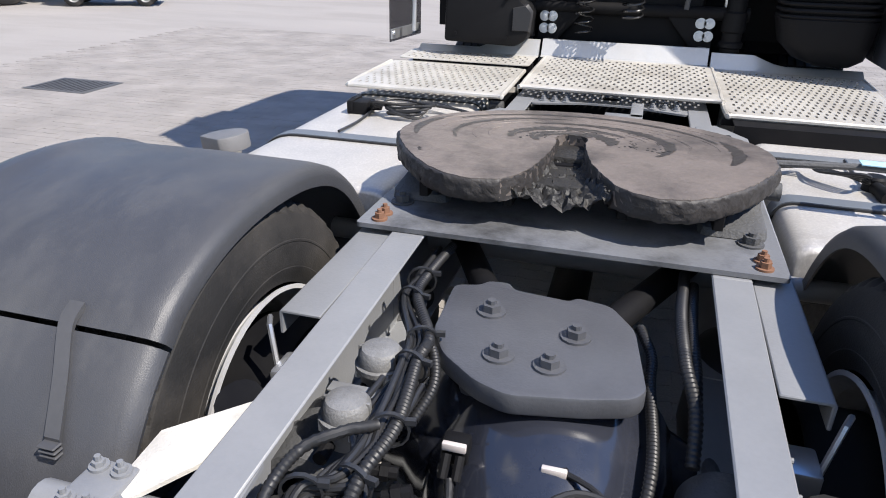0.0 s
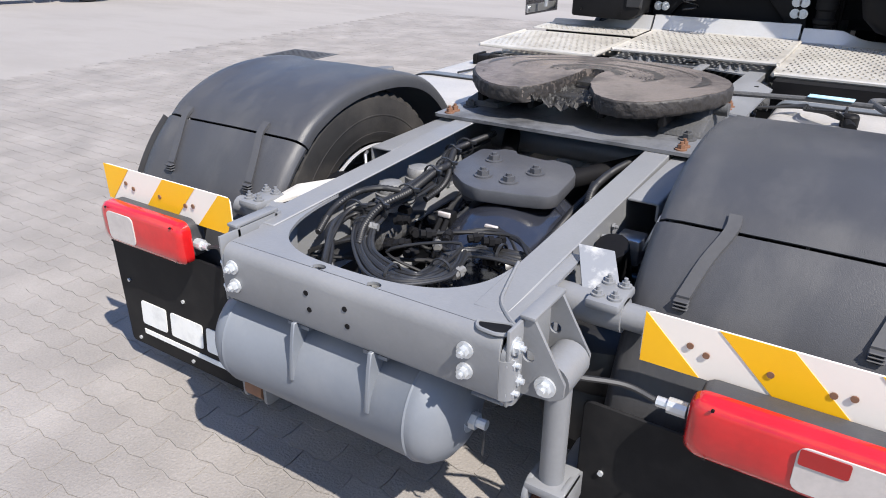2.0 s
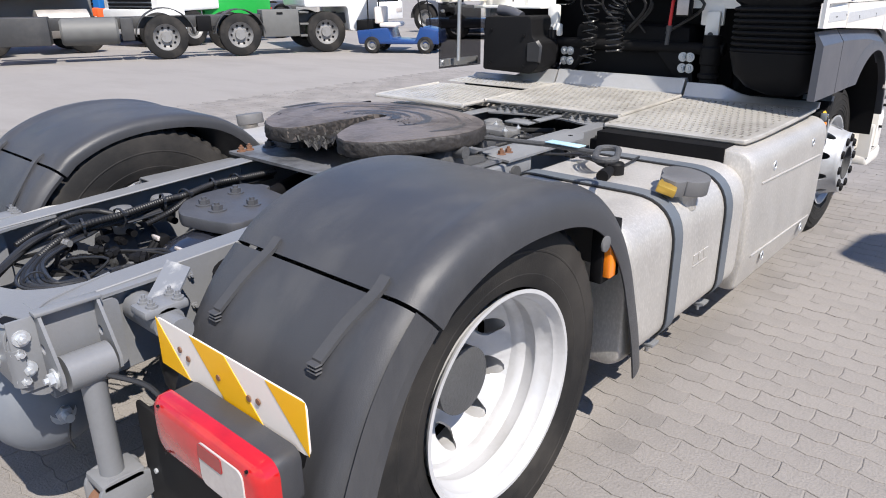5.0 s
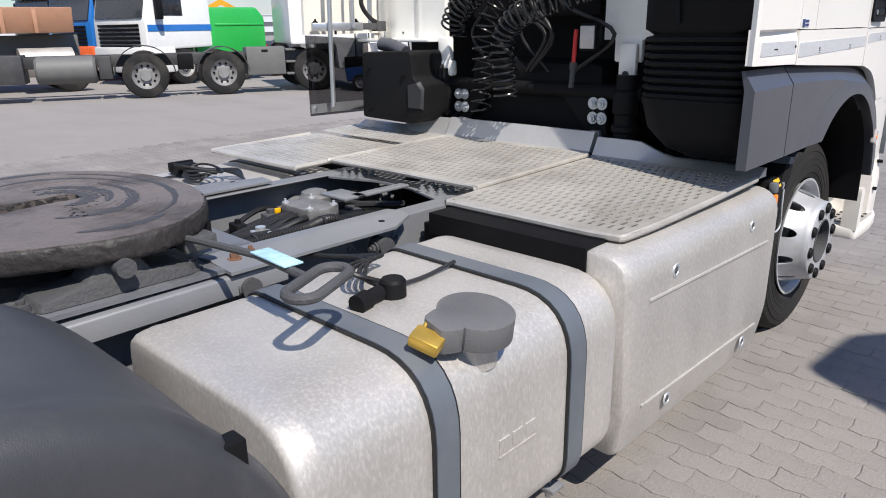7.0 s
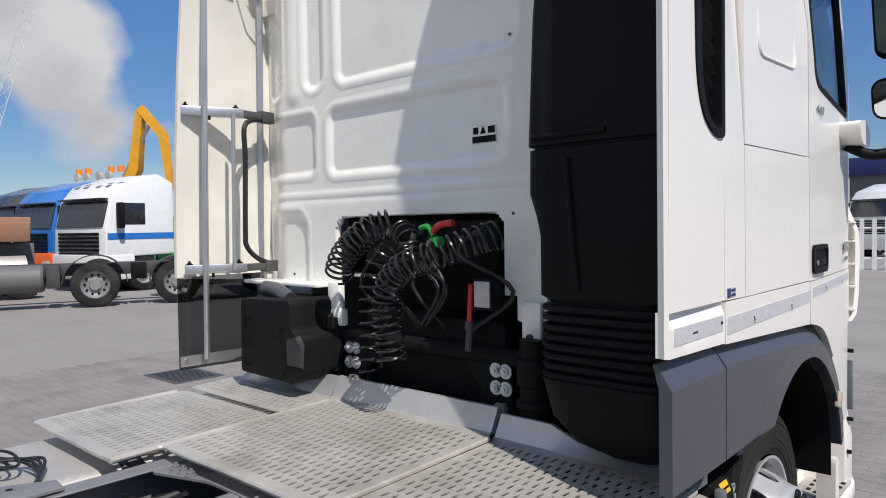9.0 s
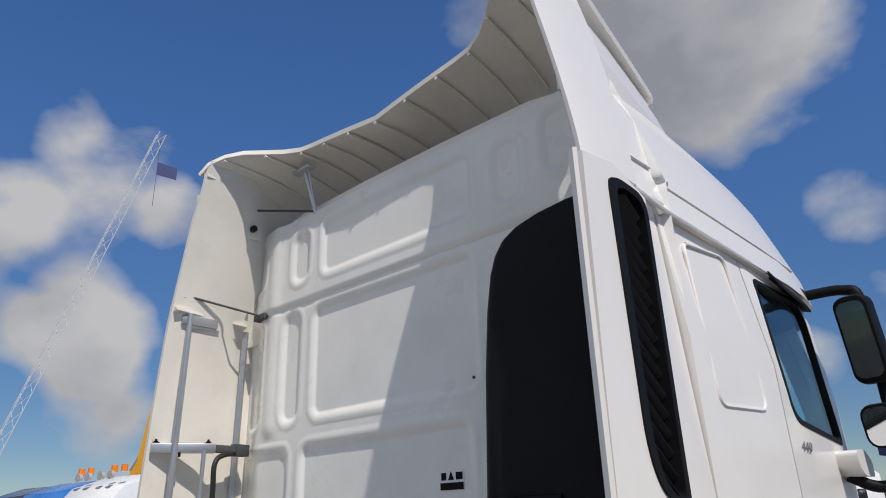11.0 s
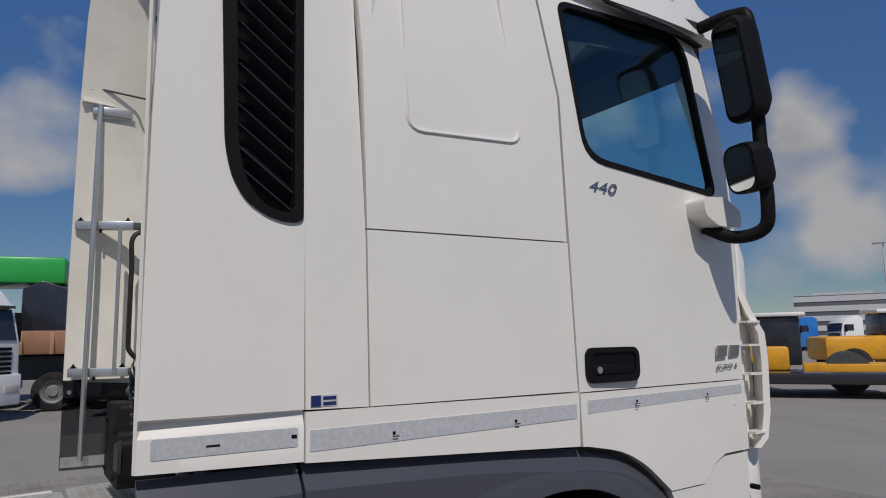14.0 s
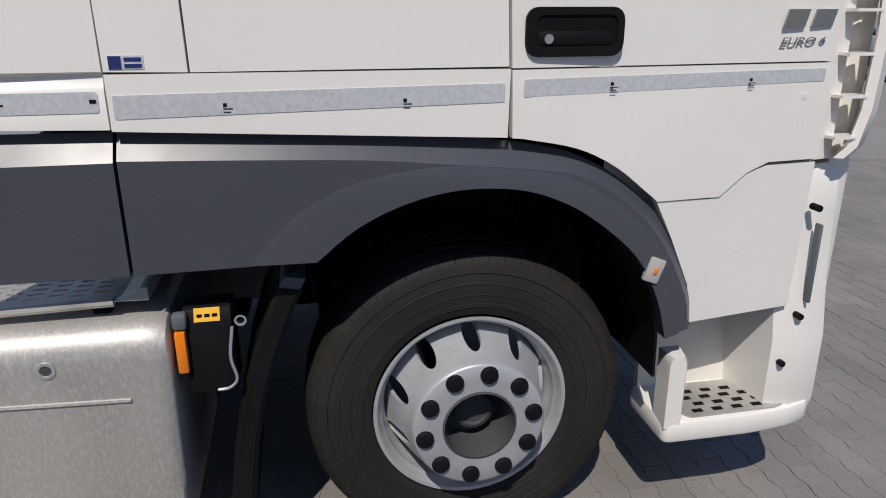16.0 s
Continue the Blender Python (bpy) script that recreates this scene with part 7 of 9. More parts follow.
lampb = part("work_lamp", box(0.345, 0.43, 2.78, 2.83, 1.35, 1.465, 0.008), M["black"], truck, "small square work lamp")
part("lamp_glass", box(0.352, 0.423, 2.772, 2.781, 1.36, 1.455, 0.004), M["lens"], lampb)
rh = part("red_handle", cyl((0.308, 2.80, 1.30), (0.316, 2.80, 1.44), 0.010, 10), M["redpaint"], truck, "thin red lever")
part("handle_socket", merge(cyl((0.30, 2.80, 1.19), (0.307, 2.80, 1.27), 0.013, 8), cyl((0.307, 2.80, 1.27), (0.308, 2.80, 1.30), 0.017, 10)), M["castiron"], rh)
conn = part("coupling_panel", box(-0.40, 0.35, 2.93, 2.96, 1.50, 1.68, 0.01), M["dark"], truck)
part("red_coupling", merge(tube(smooth_path([(0.08, 2.86, 1.635), (0.12, 2.85, 1.66), (0.19, 2.85, 1.67)]), 0.014, 10)), M["redpaint"], conn)
part("green_coupling", merge(cyl((0.06, 2.88, 1.60), (0.12, 2.85, 1.595), 0.022, 12), tube(smooth_path([(0.0, 2.87, 1.65), (0.05, 2.86, 1.655), (0.08, 2.86, 1.62)]), 0.012, 8)), M["greenpaint"], conn)


def helix(path, r, turns, wire=0.0075, n=12):
    """A coiled hose along a smooth path."""
    pts = smooth_path(path, 10)
    lens = [0.0]
    for a, b in zip(pts, pts[1:]):
        lens.append(lens[-1] + (b - a).length)
    out, steps, ref = [], int(turns * n), None
    for k in range(steps + 1):
        d = lens[-1] * k / steps
        i = max(j for j in range(len(lens) - 1) if lens[j] <= d + 1e-9)
        t = (d - lens[i]) / max(lens[i + 1] - lens[i], 1e-9)
        p = pts[i] * (1 - t) + pts[i + 1] * t
        ax = (pts[min(i + 2, len(pts) - 1)] - pts[max(i - 1, 0)]).normalized()
        if ref is None:
            ref = ax.orthogonal().normalized()
        ref = (ref - ax * ref.dot(ax)).normalized()
        s2 = ax.cross(ref)
        a = 2 * math.pi * turns * k / steps
        out.append(p + (ref * math.cos(a) + s2 * math.sin(a)) * r)
    return tube(out, wire, 6)


part("coiled_air_hose", helix([(-0.12, 2.82, 1.67), (-0.19, 2.77, 1.645), (-0.27, 2.75, 1.59), (-0.35, 2.75, 1.52), (-0.40, 2.77, 1.45)], 0.060, 13, 0.0058, 18), M["coil"], truck, "black coiled air hose")
part("coiled_air_hose", helix([(0.43, 2.82, 1.62), (0.385, 2.74, 1.60), (0.30, 2.66, 1.56), (0.20, 2.62, 1.525), (0.12, 2.62, 1.49), (0.06, 2.63, 1.43), (0.035, 2.64, 1.35), (0.035, 2.65, 1.24), (0.035, 2.66, 1.14)], 0.053, 25, 0.0055, 18), M["coil"], truck, "black coiled air hose")
part("coiled_cable", helix([(-0.13, 2.82, 1.58), (-0.18, 2.79, 1.50), (-0.205, 2.78, 1.40), (-0.212, 2.78, 1.30), (-0.215, 2.78, 1.18), (-0.217, 2.78, 1.05)], 0.047, 11, 0.0052, 18), M["coil"], truck, "black coiled electric cable")
part("coiled_cable", helix([(-0.10, 2.86, 1.64), (-0.03, 2.82, 1.61), (0.0, 2.80, 1.56), (-0.01, 2.80, 1.50)], 0.045, 5, 0.005, 18), M["coil"], truck, "black coiled electric cable")
for k in range(7):
    random.seed(60 + k)
    x0 = random.uniform(-0.25, 0.35)
    part("loose_hose", tube(smooth_path([(x0, 2.90, 1.66), (x0 + random.uniform(-0.12, 0.12), 2.84, 1.55), (x0 + random.uniform(-0.2, 0.2), 2.82, 1.42), (x0 + random.uniform(-0.1, 0.1), 2.88, 1.25)]), random.uniform(0.007, 0.012), 7), M["rubber"], truck)

# ---- right mirrors and arm ----
def mirror_body(x, y, z, w, h, d, r):
    rings = []
    for dy, f in ((-d * 0.5, 0.90), (-d * 0.48, 0.97), (-d * 0.3, 1.0), (d * 0.15, 0.97), (d * 0.38, 0.82), (d * 0.5, 0.55)):
        rings.append([(x + u * f, y + dy, z + v * f) for u, v in rrect(-w / 2, w / 2, -h / 2, h / 2, r, 4)])
    return loft(rings)


for nm, x, y, z, w, h, d, r, lab in (("main_mirror", 1.40, 4.40, 2.55, 0.145, 0.385, 0.11, 0.045, "tall black main mirror"), ("wide_angle_mirror", 1.40, 4.40, 2.185, 0.15, 0.18, 0.11, 0.05, "black wide angle mirror")):
    turn = Matrix.Translation((x, y, z)) @ pose(0, 0, 0, 9, 0, -13) @ Matrix.Translation((-x, -y, -z))
    mo = part(nm, moved(mirror_body(x, y, z, w, h, d, r), turn), M["black"], truck, lab)
    part("mirror_glass", moved(extr(rrect(x - w * 0.41, x + w * 0.41, z - h * 0.43, z + h * 0.43, r * 0.8), "y", y - d * 0.515, y - d * 0.49), turn), M["mirror"], mo, "mirror glass")
arm = part("mirror_arm", tube(smooth_path([(1.22, 4.36, 1.99), (1.31, 4.40, 1.945), (1.40, 4.44, 1.965), (1.425, 4.44, 2.05), (1.415, 4.44, 2.30), (1.41, 4.44, 2.72), (1.35, 4.44, 2.79), (1.18, 4.44, 2.80)]), 0.024, 12), M["black"], truck, "black tubular mirror arm")
part("arm_foot", loft([[(1.245 - i + o, y, z) for y, z in rounded([(4.26, 2.085), (4.27, 2.02), (4.34, 1.985), (4.47, 1.985), (4.47, 2.05), (4.38, 2.095)], 0.02)] for i, o in ((0.06, 0.0), (0.02, 0.0), (-0.03, 0.0), (-0.05, 0.0))]), M["white"], arm, "white moulded mirror foot")
fm = part("left_mirror", merge(mirror_body(-1.43, 4.60, 2.36, 0.23, 0.42, 0.16, 0.06), mirror_body(-1.43, 4.61, 2.02, 0.23, 0.24, 0.17, 0.07)), M["black"], truck)

# ---- amber marker and valve block between side box and front wheel ----
vb = part("valve_block", extr([(1.09, 0.645), (1.20, 0.645), (1.20, 0.835), (1.185, 0.868), (1.09, 0.868)], "y", 2.868, 2.985, 0.006), M["black"], truck, "black lamp bracket with yellow sticker")
part("amber_marker", box(1.192, 1.222, 2.850, 2.876, 0.712, 0.822, 0.005), M["amber"], vb, "amber side marker lamp")
part("marker_cap", box(1.188, 1.219, 2.848, 2.882, 0.826, 0.868, 0.008), M["strap"], vb)
ys = part("yellow_sticker", build([(1.2015, 2.897, 0.838), (1.2015, 2.958, 0.838), (1.1865, 2.958, 0.869), (1.1865, 2.897, 0.869)], [(0, 1, 2, 3)]), M["yellow"], vb)
parts("sticker_bar", [box(1.1955, 1.1975, y, y + 0.012, 0.848, 0.856) for y in (2.904, 2.922, 2.940)], M["dark"], ys)
part("wire_hook", tube(smooth_path([(1.203, 2.985, 0.82), (1.208, 2.975, 0.74), (1.208, 2.985, 0.68), (1.206, 2.965, 0.655), (1.20, 2.935, 0.648)]), 0.004, 6), M["galv"], vb)
part("hook_ring", lathe([(-0.003, 0.012), (0.003, 0.015), (0.003, 0.010), (-0.003, 0.010)], "x", (1.19, 3.005, 0.83), 16), M["galv"], vb)
guard_path = ((2.925, 0.20), (2.935, 0.32), (2.955, 0.46), (2.985, 0.60), (3.03, 0.74), (3.075, 0.85), (3.10, 0.90))
wg = part("wheel_guard_rear", loft([[(0.72, y, z), (1.165, y, z), (1.175, y + 0.012, z), (1.175, y + 0.05, z - 0.008), (1.165, y + 0.062, z - 0.01), (0.72, y + 0.062, z - 0.01)] for y, z in guard_path]), M["black"], truck, "black front wheel mudguard", 35)
part("guard_end", loft([[(1.02, y, z), (1.172, y, z), (1.172, y + 0.052, z - 0.008), (1.02, y + 0.052, z - 0.008)] for y, z in ((3.103, 0.90), (3.112, 0.917), (3.118, 0.928))]), M["strap"], wg)
part("front_axle_beam", cyl((-0.9, 3.6, 0.45), (0.9, 3.6, 0.45), 0.06, 12), M["dark"], truck)
part("engine_block", merge(box(-0.40, 0.40, 2.9, 4.3, 0.55, 1.30, 0.05), box(-0.36, 0.36, 2.3, 2.95, 0.45, 0.80, 0.05)), M["dark"], truck, "dark engine and gearbox mass")

# ---- hoses, valves and clutter in the frame ----
def bundle(paths, r0, r1, seed, material, name, parent, label=""):
    random.seed(seed)
    for p in paths:
        part(name, tube(smooth_path(p, 6), random.uniform(r0, r1), 7), material, parent, label)


def jitter(path, a, rnd):
    return [(x + rnd.uniform(-a, a), y, z + rnd.uniform(-a, a) * 0.7) for x, y, z in path]


def corrugated(path, r):
    """A ribbed conduit along a smooth path."""
    pts, out, rr = smooth_path(path, 10), [], []
    for a, b in zip(pts, pts[1:]):
        n = max(1, int((b - a).length / 0.004))
        for k in range(n):
            out.append(a.lerp(b, k / n))
            rr.append(r if len(out) % 2 else r * 0.84)
    return tube(out, rr, 10)


rnd = random.Random(11)
MAIN = [(-0.30, 0.36, 0.79), (-0.312, 0.18, 0.79), (-0.300, 0.07, 0.795), (-0.225, -0.09, 0.80), (-0.220, -0.18, 0.80), (-0.200, -0.35, 0.79), (-0.215, -0.47, 0.78)]
TAIL = [(-0.285, -0.50, 0.77), (-0.27, -0.60, 0.755), (-0.205, -0.70, 0.735), (-0.13, -0.80, 0.70)]
for k in range(8):
    p = jitter([(x - 0.012 + 0.008 * (k % 3), y, z - 0.008 * (k // 3)) for x, y, z in MAIN + TAIL], 0.011, rnd)
    part("air_line", tube(smooth_path(p, 6), rnd.uniform(0.0055, 0.008), 8), M["rubber"] if k % 3 else M["cable"], truck, "dark plastic air line in a tied bundle")
part("main_conduit", corrugated([(x + 0.02, y, z + 0.010) for x, y, z in MAIN] + [(-0.19, -0.56, 0.76), (-0.15, -0.64, 0.735)], 0.0125), M["rubber"], truck, "thick black corrugated conduit")
part("branch_conduit", corrugated([(-0.21, -0.36, 0.80), (-0.25, -0.41, 0.815), (-0.30, -0.46, 0.805), (-0.315, -0.55, 0.78), (-0.28, -0.66, 0.75)], 0.0105), M["rubber"], truck)
part("branch_conduit", corrugated([(-0.24, -0.05, 0.80), (-0.19, -0.11, 0.79), (-0.165, -0.19, 0.77), (-0.18, -0.27, 0.745)], 0.011), M["rubber"], truck)
for k, (x, y, z) in enumerate([MAIN[1], MAIN[2], MAIN[3], MAIN[4], MAIN[5], MAIN[6], TAIL[0]]):
    part("cable_tie", moved(merge(lathe([(-0.004, 0.031), (-0.004, 0.035), (0.004, 0.035), (0.004, 0.031)], "y", (0, 0, 0), 14), box(0.026, 0.044, -0.005, 0.005, 0.014, 0.024)), pose(x + 0.008, y, z - 0.003, 0, 0, 12 * (-1) ** k)), M["cable"], truck)
# round loop of lines at the rear of the frame
for k in range(7):
    q = 0.012 * (k - 3)
    base = [(-0.22 + q, -0.20, 0.775), (-0.235 + q, -0.33, 0.765), (-0.235 - q, -0.45, 0.755), (-0.205 - q, -0.545, 0.745), (-0.13 - q, -0.64, 0.735), (-0.02 - q / 2, -0.705 - q, 0.725), (0.065, -0.705 - q, 0.72),
            (0.100 + q, -0.64, 0.715), (0.095 + q, -0.55, 0.71), (0.075 + q / 2, -0.475 + q, 0.71), (0.115, -0.435 + q, 0.71), (0.19, -0.435 + q, 0.715), (0.25, -0.42 + q, 0.71), (0.31, -0.38 + q, 0.69)]
    part("loop_line", tube(smooth_path(jitter(base, 0.005, rnd), 6), rnd.uniform(0.005, 0.008), 8), M["rubber"] if k % 2 else M["cable"], truck, "black air line coiled in a loop")
for x, y, z, a in ((-0.205, -0.545, 0.745, 35), (0.02, -0.71, 0.722, 85), (0.097, -0.60, 0.712, 0), (0.19, -0.435, 0.714, 90)):
    part("cable_tie", moved(lathe([(-0.004, 0.030), (-0.004, 0.034), (0.004, 0.034), (0.004, 0.030)], "y", (0, 0, 0), 14), pose(x, y, z, 0, 0, a)), M["cable"], truck)
for k in range(2):
    p = [(-0.05, -0.47 - 0.01 * k, 0.735), (0.04, -0.43, 0.745), (0.12, -0.36 - 0.015 * k, 0.745), (0.20, -0.37, 0.74), (0.27, -0.42 - 0.02 * k, 0.735), (0.33, -0.46, 0.72)]
    part("cross_line", tube(smooth_path(jitter(p, 0.008, rnd), 6), rnd.uniform(0.005, 0.008), 8), M["rubber"], truck)
# thin lines crossing the frame
for k in range(4):
    x0, y0 = rnd.uniform(-0.2, 0.2), rnd.uniform(-0.62, -0.32)
    p = [(x0, y0, rnd.uniform(0.68, 0.74)), (x0 + rnd.uniform(-0.12, 0.12), y0 + rnd.uniform(-0.1, 0.1), rnd.uniform(0.70, 0.77)), (x0 + rnd.uniform(-0.2, 0.2), y0 + rnd.uniform(-0.12, 0.14), rnd.uniform(0.66, 0.74)), (x0 + rnd.uniform(-0.22, 0.22), y0 + rnd.uniform(-0.1, 0.2), 0.62)]
    part("frame_line", tube(smooth_path(p, 6), rnd.uniform(0.004, 0.007), 7), M["rubber"], truck)
for path, r in (([(0.29, 0.40, 0.79), (0.275, 0.17, 0.80), (0.28, -0.01, 0.795), (0.30, -0.11, 0.76), (0.30, -0.20, 0.70)], 0.0135), ([(0.31, 0.36, 0.78), (0.30, 0.15, 0.78), (0.305, 0.0, 0.76), (0.31, -0.08, 0.70)], 0.013),
                ([(0.20, 0.21, 0.73), (0.225, 0.10, 0.73), (0.225, 0.0, 0.72), (0.235, -0.19, 0.70), (0.22, -0.34, 0.66)], 0.012)):
    part("side_conduit", corrugated(path, r), M["rubber"], truck, "black corrugated conduit")
# cast valves on the left rail
for x, y, z in ((-0.285, -0.145, 0.775), (-0.29, -0.30, 0.765)):
    v = part("relay_valve", merge(lathe([(-0.075, 0.036), (-0.05, 0.040), (-0.03, 0.041), (-0.026, 0.050), (-0.016, 0.050), (-0.014, 0.044), (0.006, 0.043), (0.016, 0.036), (0.020, 0.02), (0.021, 0.0)], "z", (x, y, z + 0.012), 28),
                                  box(x - 0.045, x + 0.045, y - 0.004, y + 0.004, z + 0.004, z + 0.026, 0.002)), M["castalu"], truck, "cast aluminium relay valve with ribbed lid")
    parts("valve_port", [cyl((x - 0.02, y - 0.075, z - 0.05), (x - 0.02, y - 0.02, z - 0.05), 0.013, 10), cyl((x + 0.075, y, z - 0.055), (x + 0.02, y, z - 0.055), 0.013, 10)], M["black"], v)
    parts("lid_screw", [cyl((x + 0.044 * math.cos(a), y + 0.044 * math.sin(a), z - 0.03), (x + 0.044 * math.cos(a), y + 0.044 * math.sin(a), z - 0.006), 0.007, 8) for a in (0.6, 2.2, 3.7, 5.3)], M["galv"], v)
part("valve_bracket", box(-0.36, -0.21, -0.235, -0.205, 0.745, 0.752, 0.002), M["chassis"], truck)
# twin plugs on the axle housing
for x, y in ((-0.10, -0.26), (0.075, -0.27)):
    pl2 = part("wear_plug", merge(box(x - 0.024, x + 0.024, y - 0.018, y + 0.022, 0.675, 0.72, 0.005), cyl((x - 0.012, y - 0.02, 0.70), (x - 0.012, y - 0.05, 0.67), 0.009, 8), cyl((x + 0.012, y - 0.02, 0.70), (x + 0.012, y - 0.05, 0.67), 0.009, 8)), M["black"], truck, "twin electric plug on the axle")
    part("plug_collar", box(x - 0.022, x + 0.022, y - 0.024, y - 0.012, 0.708, 0.724, 0.003), M["lens"], pl2, "white plug collar")
    part("plug_lead", corrugated([(x, y - 0.05, 0.67), (x + 0.02, y - 0.10, 0.65), (x + 0.08, y - 0.13, 0.655), (x + 0.16, y - 0.15, 0.64)], 0.009), M["rubber"], pl2)
for k in range(20):
    x, y, z = rnd.uniform(-0.2, 0.2), rnd.uniform(-0.60, -0.34), rnd.uniform(0.66, 0.76)
    a = rnd.uniform(0, 6.28)
    d = Vector((math.cos(a), math.sin(a), rnd.uniform(-0.3, 0.3)))
    p = Vector((x, y, z))
    part("hose_fitting", merge(cyl(p, p + d * 0.045, 0.012, 8), cyl(p + d * 0.015, p + d * 0.03, 0.016, 6)), M["castalu"] if k % 6 == 0 else M["black"], truck)

random.seed(41)
for k in range(14):
    x, y, z = random.uniform(-0.29, 0.27), random.uniform(1.18, 1.86), random.uniform(0.72, 0.79)
    a, b, c = random.uniform(0.015, 0.04), random.uniform(0.015, 0.04), random.uniform(0.015, 0.03)
    u = part("valve_unit", moved(merge(box(-a, a, -b, b, -c, c, 0.005), cyl((0, 0, c), (0, 0, c + 0.015), a * 0.5, 10)), pose(x, y, z, 0, 0, random.uniform(0, 90))), M[("black", "galv", "castiron", "black")[k % 4]], truck)
    if k % 3 == 0:
        part("plug_tip", moved(cyl((a, 0, 0), (a + 0.015, 0, 0), 0.006, 8), pose(x, y, z, 0, 0, random.uniform(0, 360))), M["yellow"], u, "yellow plug tip")

# gearbox top with valves between the rails ahead of the coupling
part("gearbox_cover", merge(extr(rounded([(-0.33, 1.42), (0.33, 1.42), (0.33, 2.05), (-0.33, 2.05)], 0.05), "z", 0.55, 0.72, 0.03), box(-0.22, 0.05, 1.55, 1.80, 0.72, 0.78, 0.02)), M["dark"], truck)
part("frame_gusset", plate(rounded([(-0.34, 1.88), (-0.10, 1.96), (0.10, 1.96), (0.34, 1.88), (0.34, 2.2), (-0.34, 2.2)], 0.03), [circle(0.0, 2.10, 0.05)], "z", 0.838, 0.846), M["chassis"], truck, "grey frame gusset plate with bolts")
parts("gusset_bolt", [*[hexbolt((x, y, 0.846), "z", 0.013, 0.012) for x in (-0.29, -0.24, -0.19, 0.19, 0.24, 0.29) for y in (1.95, 2.02)]], M["chassis"], truck)
random.seed(31)
lines = []
for k in range(12):
    x = random.uniform(-0.28, 0.25)
    lines.append([(x, 1.30, random.uniform(0.68, 0.76)), (x + random.uniform(-0.08, 0.08), 1.50, random.uniform(0.72, 0.80)), (x + random.uniform(-0.1, 0.1), 1.70, random.uniform(0.72, 0.82)), (x + random.uniform(-0.1, 0.1), 1.95, random.uniform(0.68, 0.78))])
bundle(lines, 0.006, 0.014, 33, M["rubber"], "gearbox_hose", truck, "black hose over the gearbox")
for x, y in ((-0.12, 1.60), (0.02, 1.72), (0.12, 1.62), (-0.2, 1.76)):
    part("gear_valve", merge(lathe([(0.70, 0.05), (0.76, 0.05), (0.77, 0.055), (0.785, 0.05), (0.79, 0.02), (0.80, 0.02), (0.80, 0.0)], "z", (x, y, 0.0), 20), box(x - 0.06, x + 0.06, y - 0.04, y + 0.04, 0.70, 0.745, 0.008)), M["castiron"], truck, "cast gear valve")
parts("yellow_plug", [cyl((-0.08, 1.52, 0.80), (-0.06, 1.53, 0.80), 0.008, 8), cyl((0.1, 1.45, 0.76), (0.12, 1.46, 0.76), 0.008, 8)], M["yellow"], truck)
# conduit, air block and stay plate between the rails
part("frame_conduit", corrugated([(0.16, 0.98, 0.74), (0.14, 1.10, 0.785), (0.15, 1.25, 0.80), (0.175, 1.40, 0.81), (0.16, 1.52, 0.815), (0.22, 1.62, 0.79), (0.27, 1.75, 0.75)], 0.020), M["rubber"], truck, "thick black corrugated conduit")
parts("conduit_tie", [lathe([(-0.004, 0.020), (-0.004, 0.0245), (0.004, 0.0245), (0.004, 0.020)], "y", p, 14) for p in ((0.146, 1.22, 0.797), (0.166, 1.48, 0.813))], M["cable"], truck)
for k in range(6):
    random.seed(90 + k)
    p = [(0.02 + 0.02 * k, 1.0, 0.73), (0.0 + 0.015 * k, 1.15, 0.77 + 0.005 * k), (-0.03 + 0.02 * k, 1.32 + random.uniform(-0.03, 0.03), 0.79), (-0.06 + 0.03 * k, 1.45, 0.80 + random.uniform(0, 0.03)), (-0.04 + 0.02 * k, 1.56, 0.80)]
    part("frame_hose", tube(smooth_path(p, 6), random.uniform(0.008, 0.013), 9), M["rubber"], truck)
vx = part("air_valve_block", merge(extr(rounded([(-0.075, 1.47), (0.105, 1.47), (0.125, 1.55), (0.10, 1.61), (-0.06, 1.61), (-0.085, 1.54)], 0.015), "z", 0.805, 0.845, 0.004), box(-0.05, 0.09, 1.485, 1.60, 0.74, 0.806, 0.01), cyl((-0.02, 1.47, 0.77), (-0.02, 1.44, 0.77), 0.018, 12), cyl((0.06, 1.47, 0.77), (0.06, 1.44, 0.77), 0.018, 12)), M["castalu"], truck, "grey cast air valve block")
parts("block_screw", [hexbolt((x, y, 0.845), "z", 0.009, 0.006) for x, y in ((-0.06, 1.485), (0.09, 1.485), (0.10, 1.585), (-0.05, 1.595))], M["galv"], vx)
part("air_valve", merge(lathe([(0.78, 0.06), (0.83, 0.062), (0.84, 0.052), (0.85, 0.050), (0.858, 0.03), (0.858, 0.0)], "z", (-0.12, 1.66, 0.0), 22)), M["castalu"], truck, "grey round air valve")
part("stay_plate", merge(box(0.0, 0.15, 1.60, 1.70, 0.862, 0.872, 0.003), box(0.10, 0.15, 1.66, 1.92, 0.862, 0.872, 0.003)), M["chassis"], truck)
parts("yellow_clip", [box(-0.112, -0.102, 1.465, 1.49, 0.80, 0.82, 0.003), box(-0.06, -0.04, 1.435, 1.445, 0.79, 0.80, 0.002)], M["yellow"], truck)

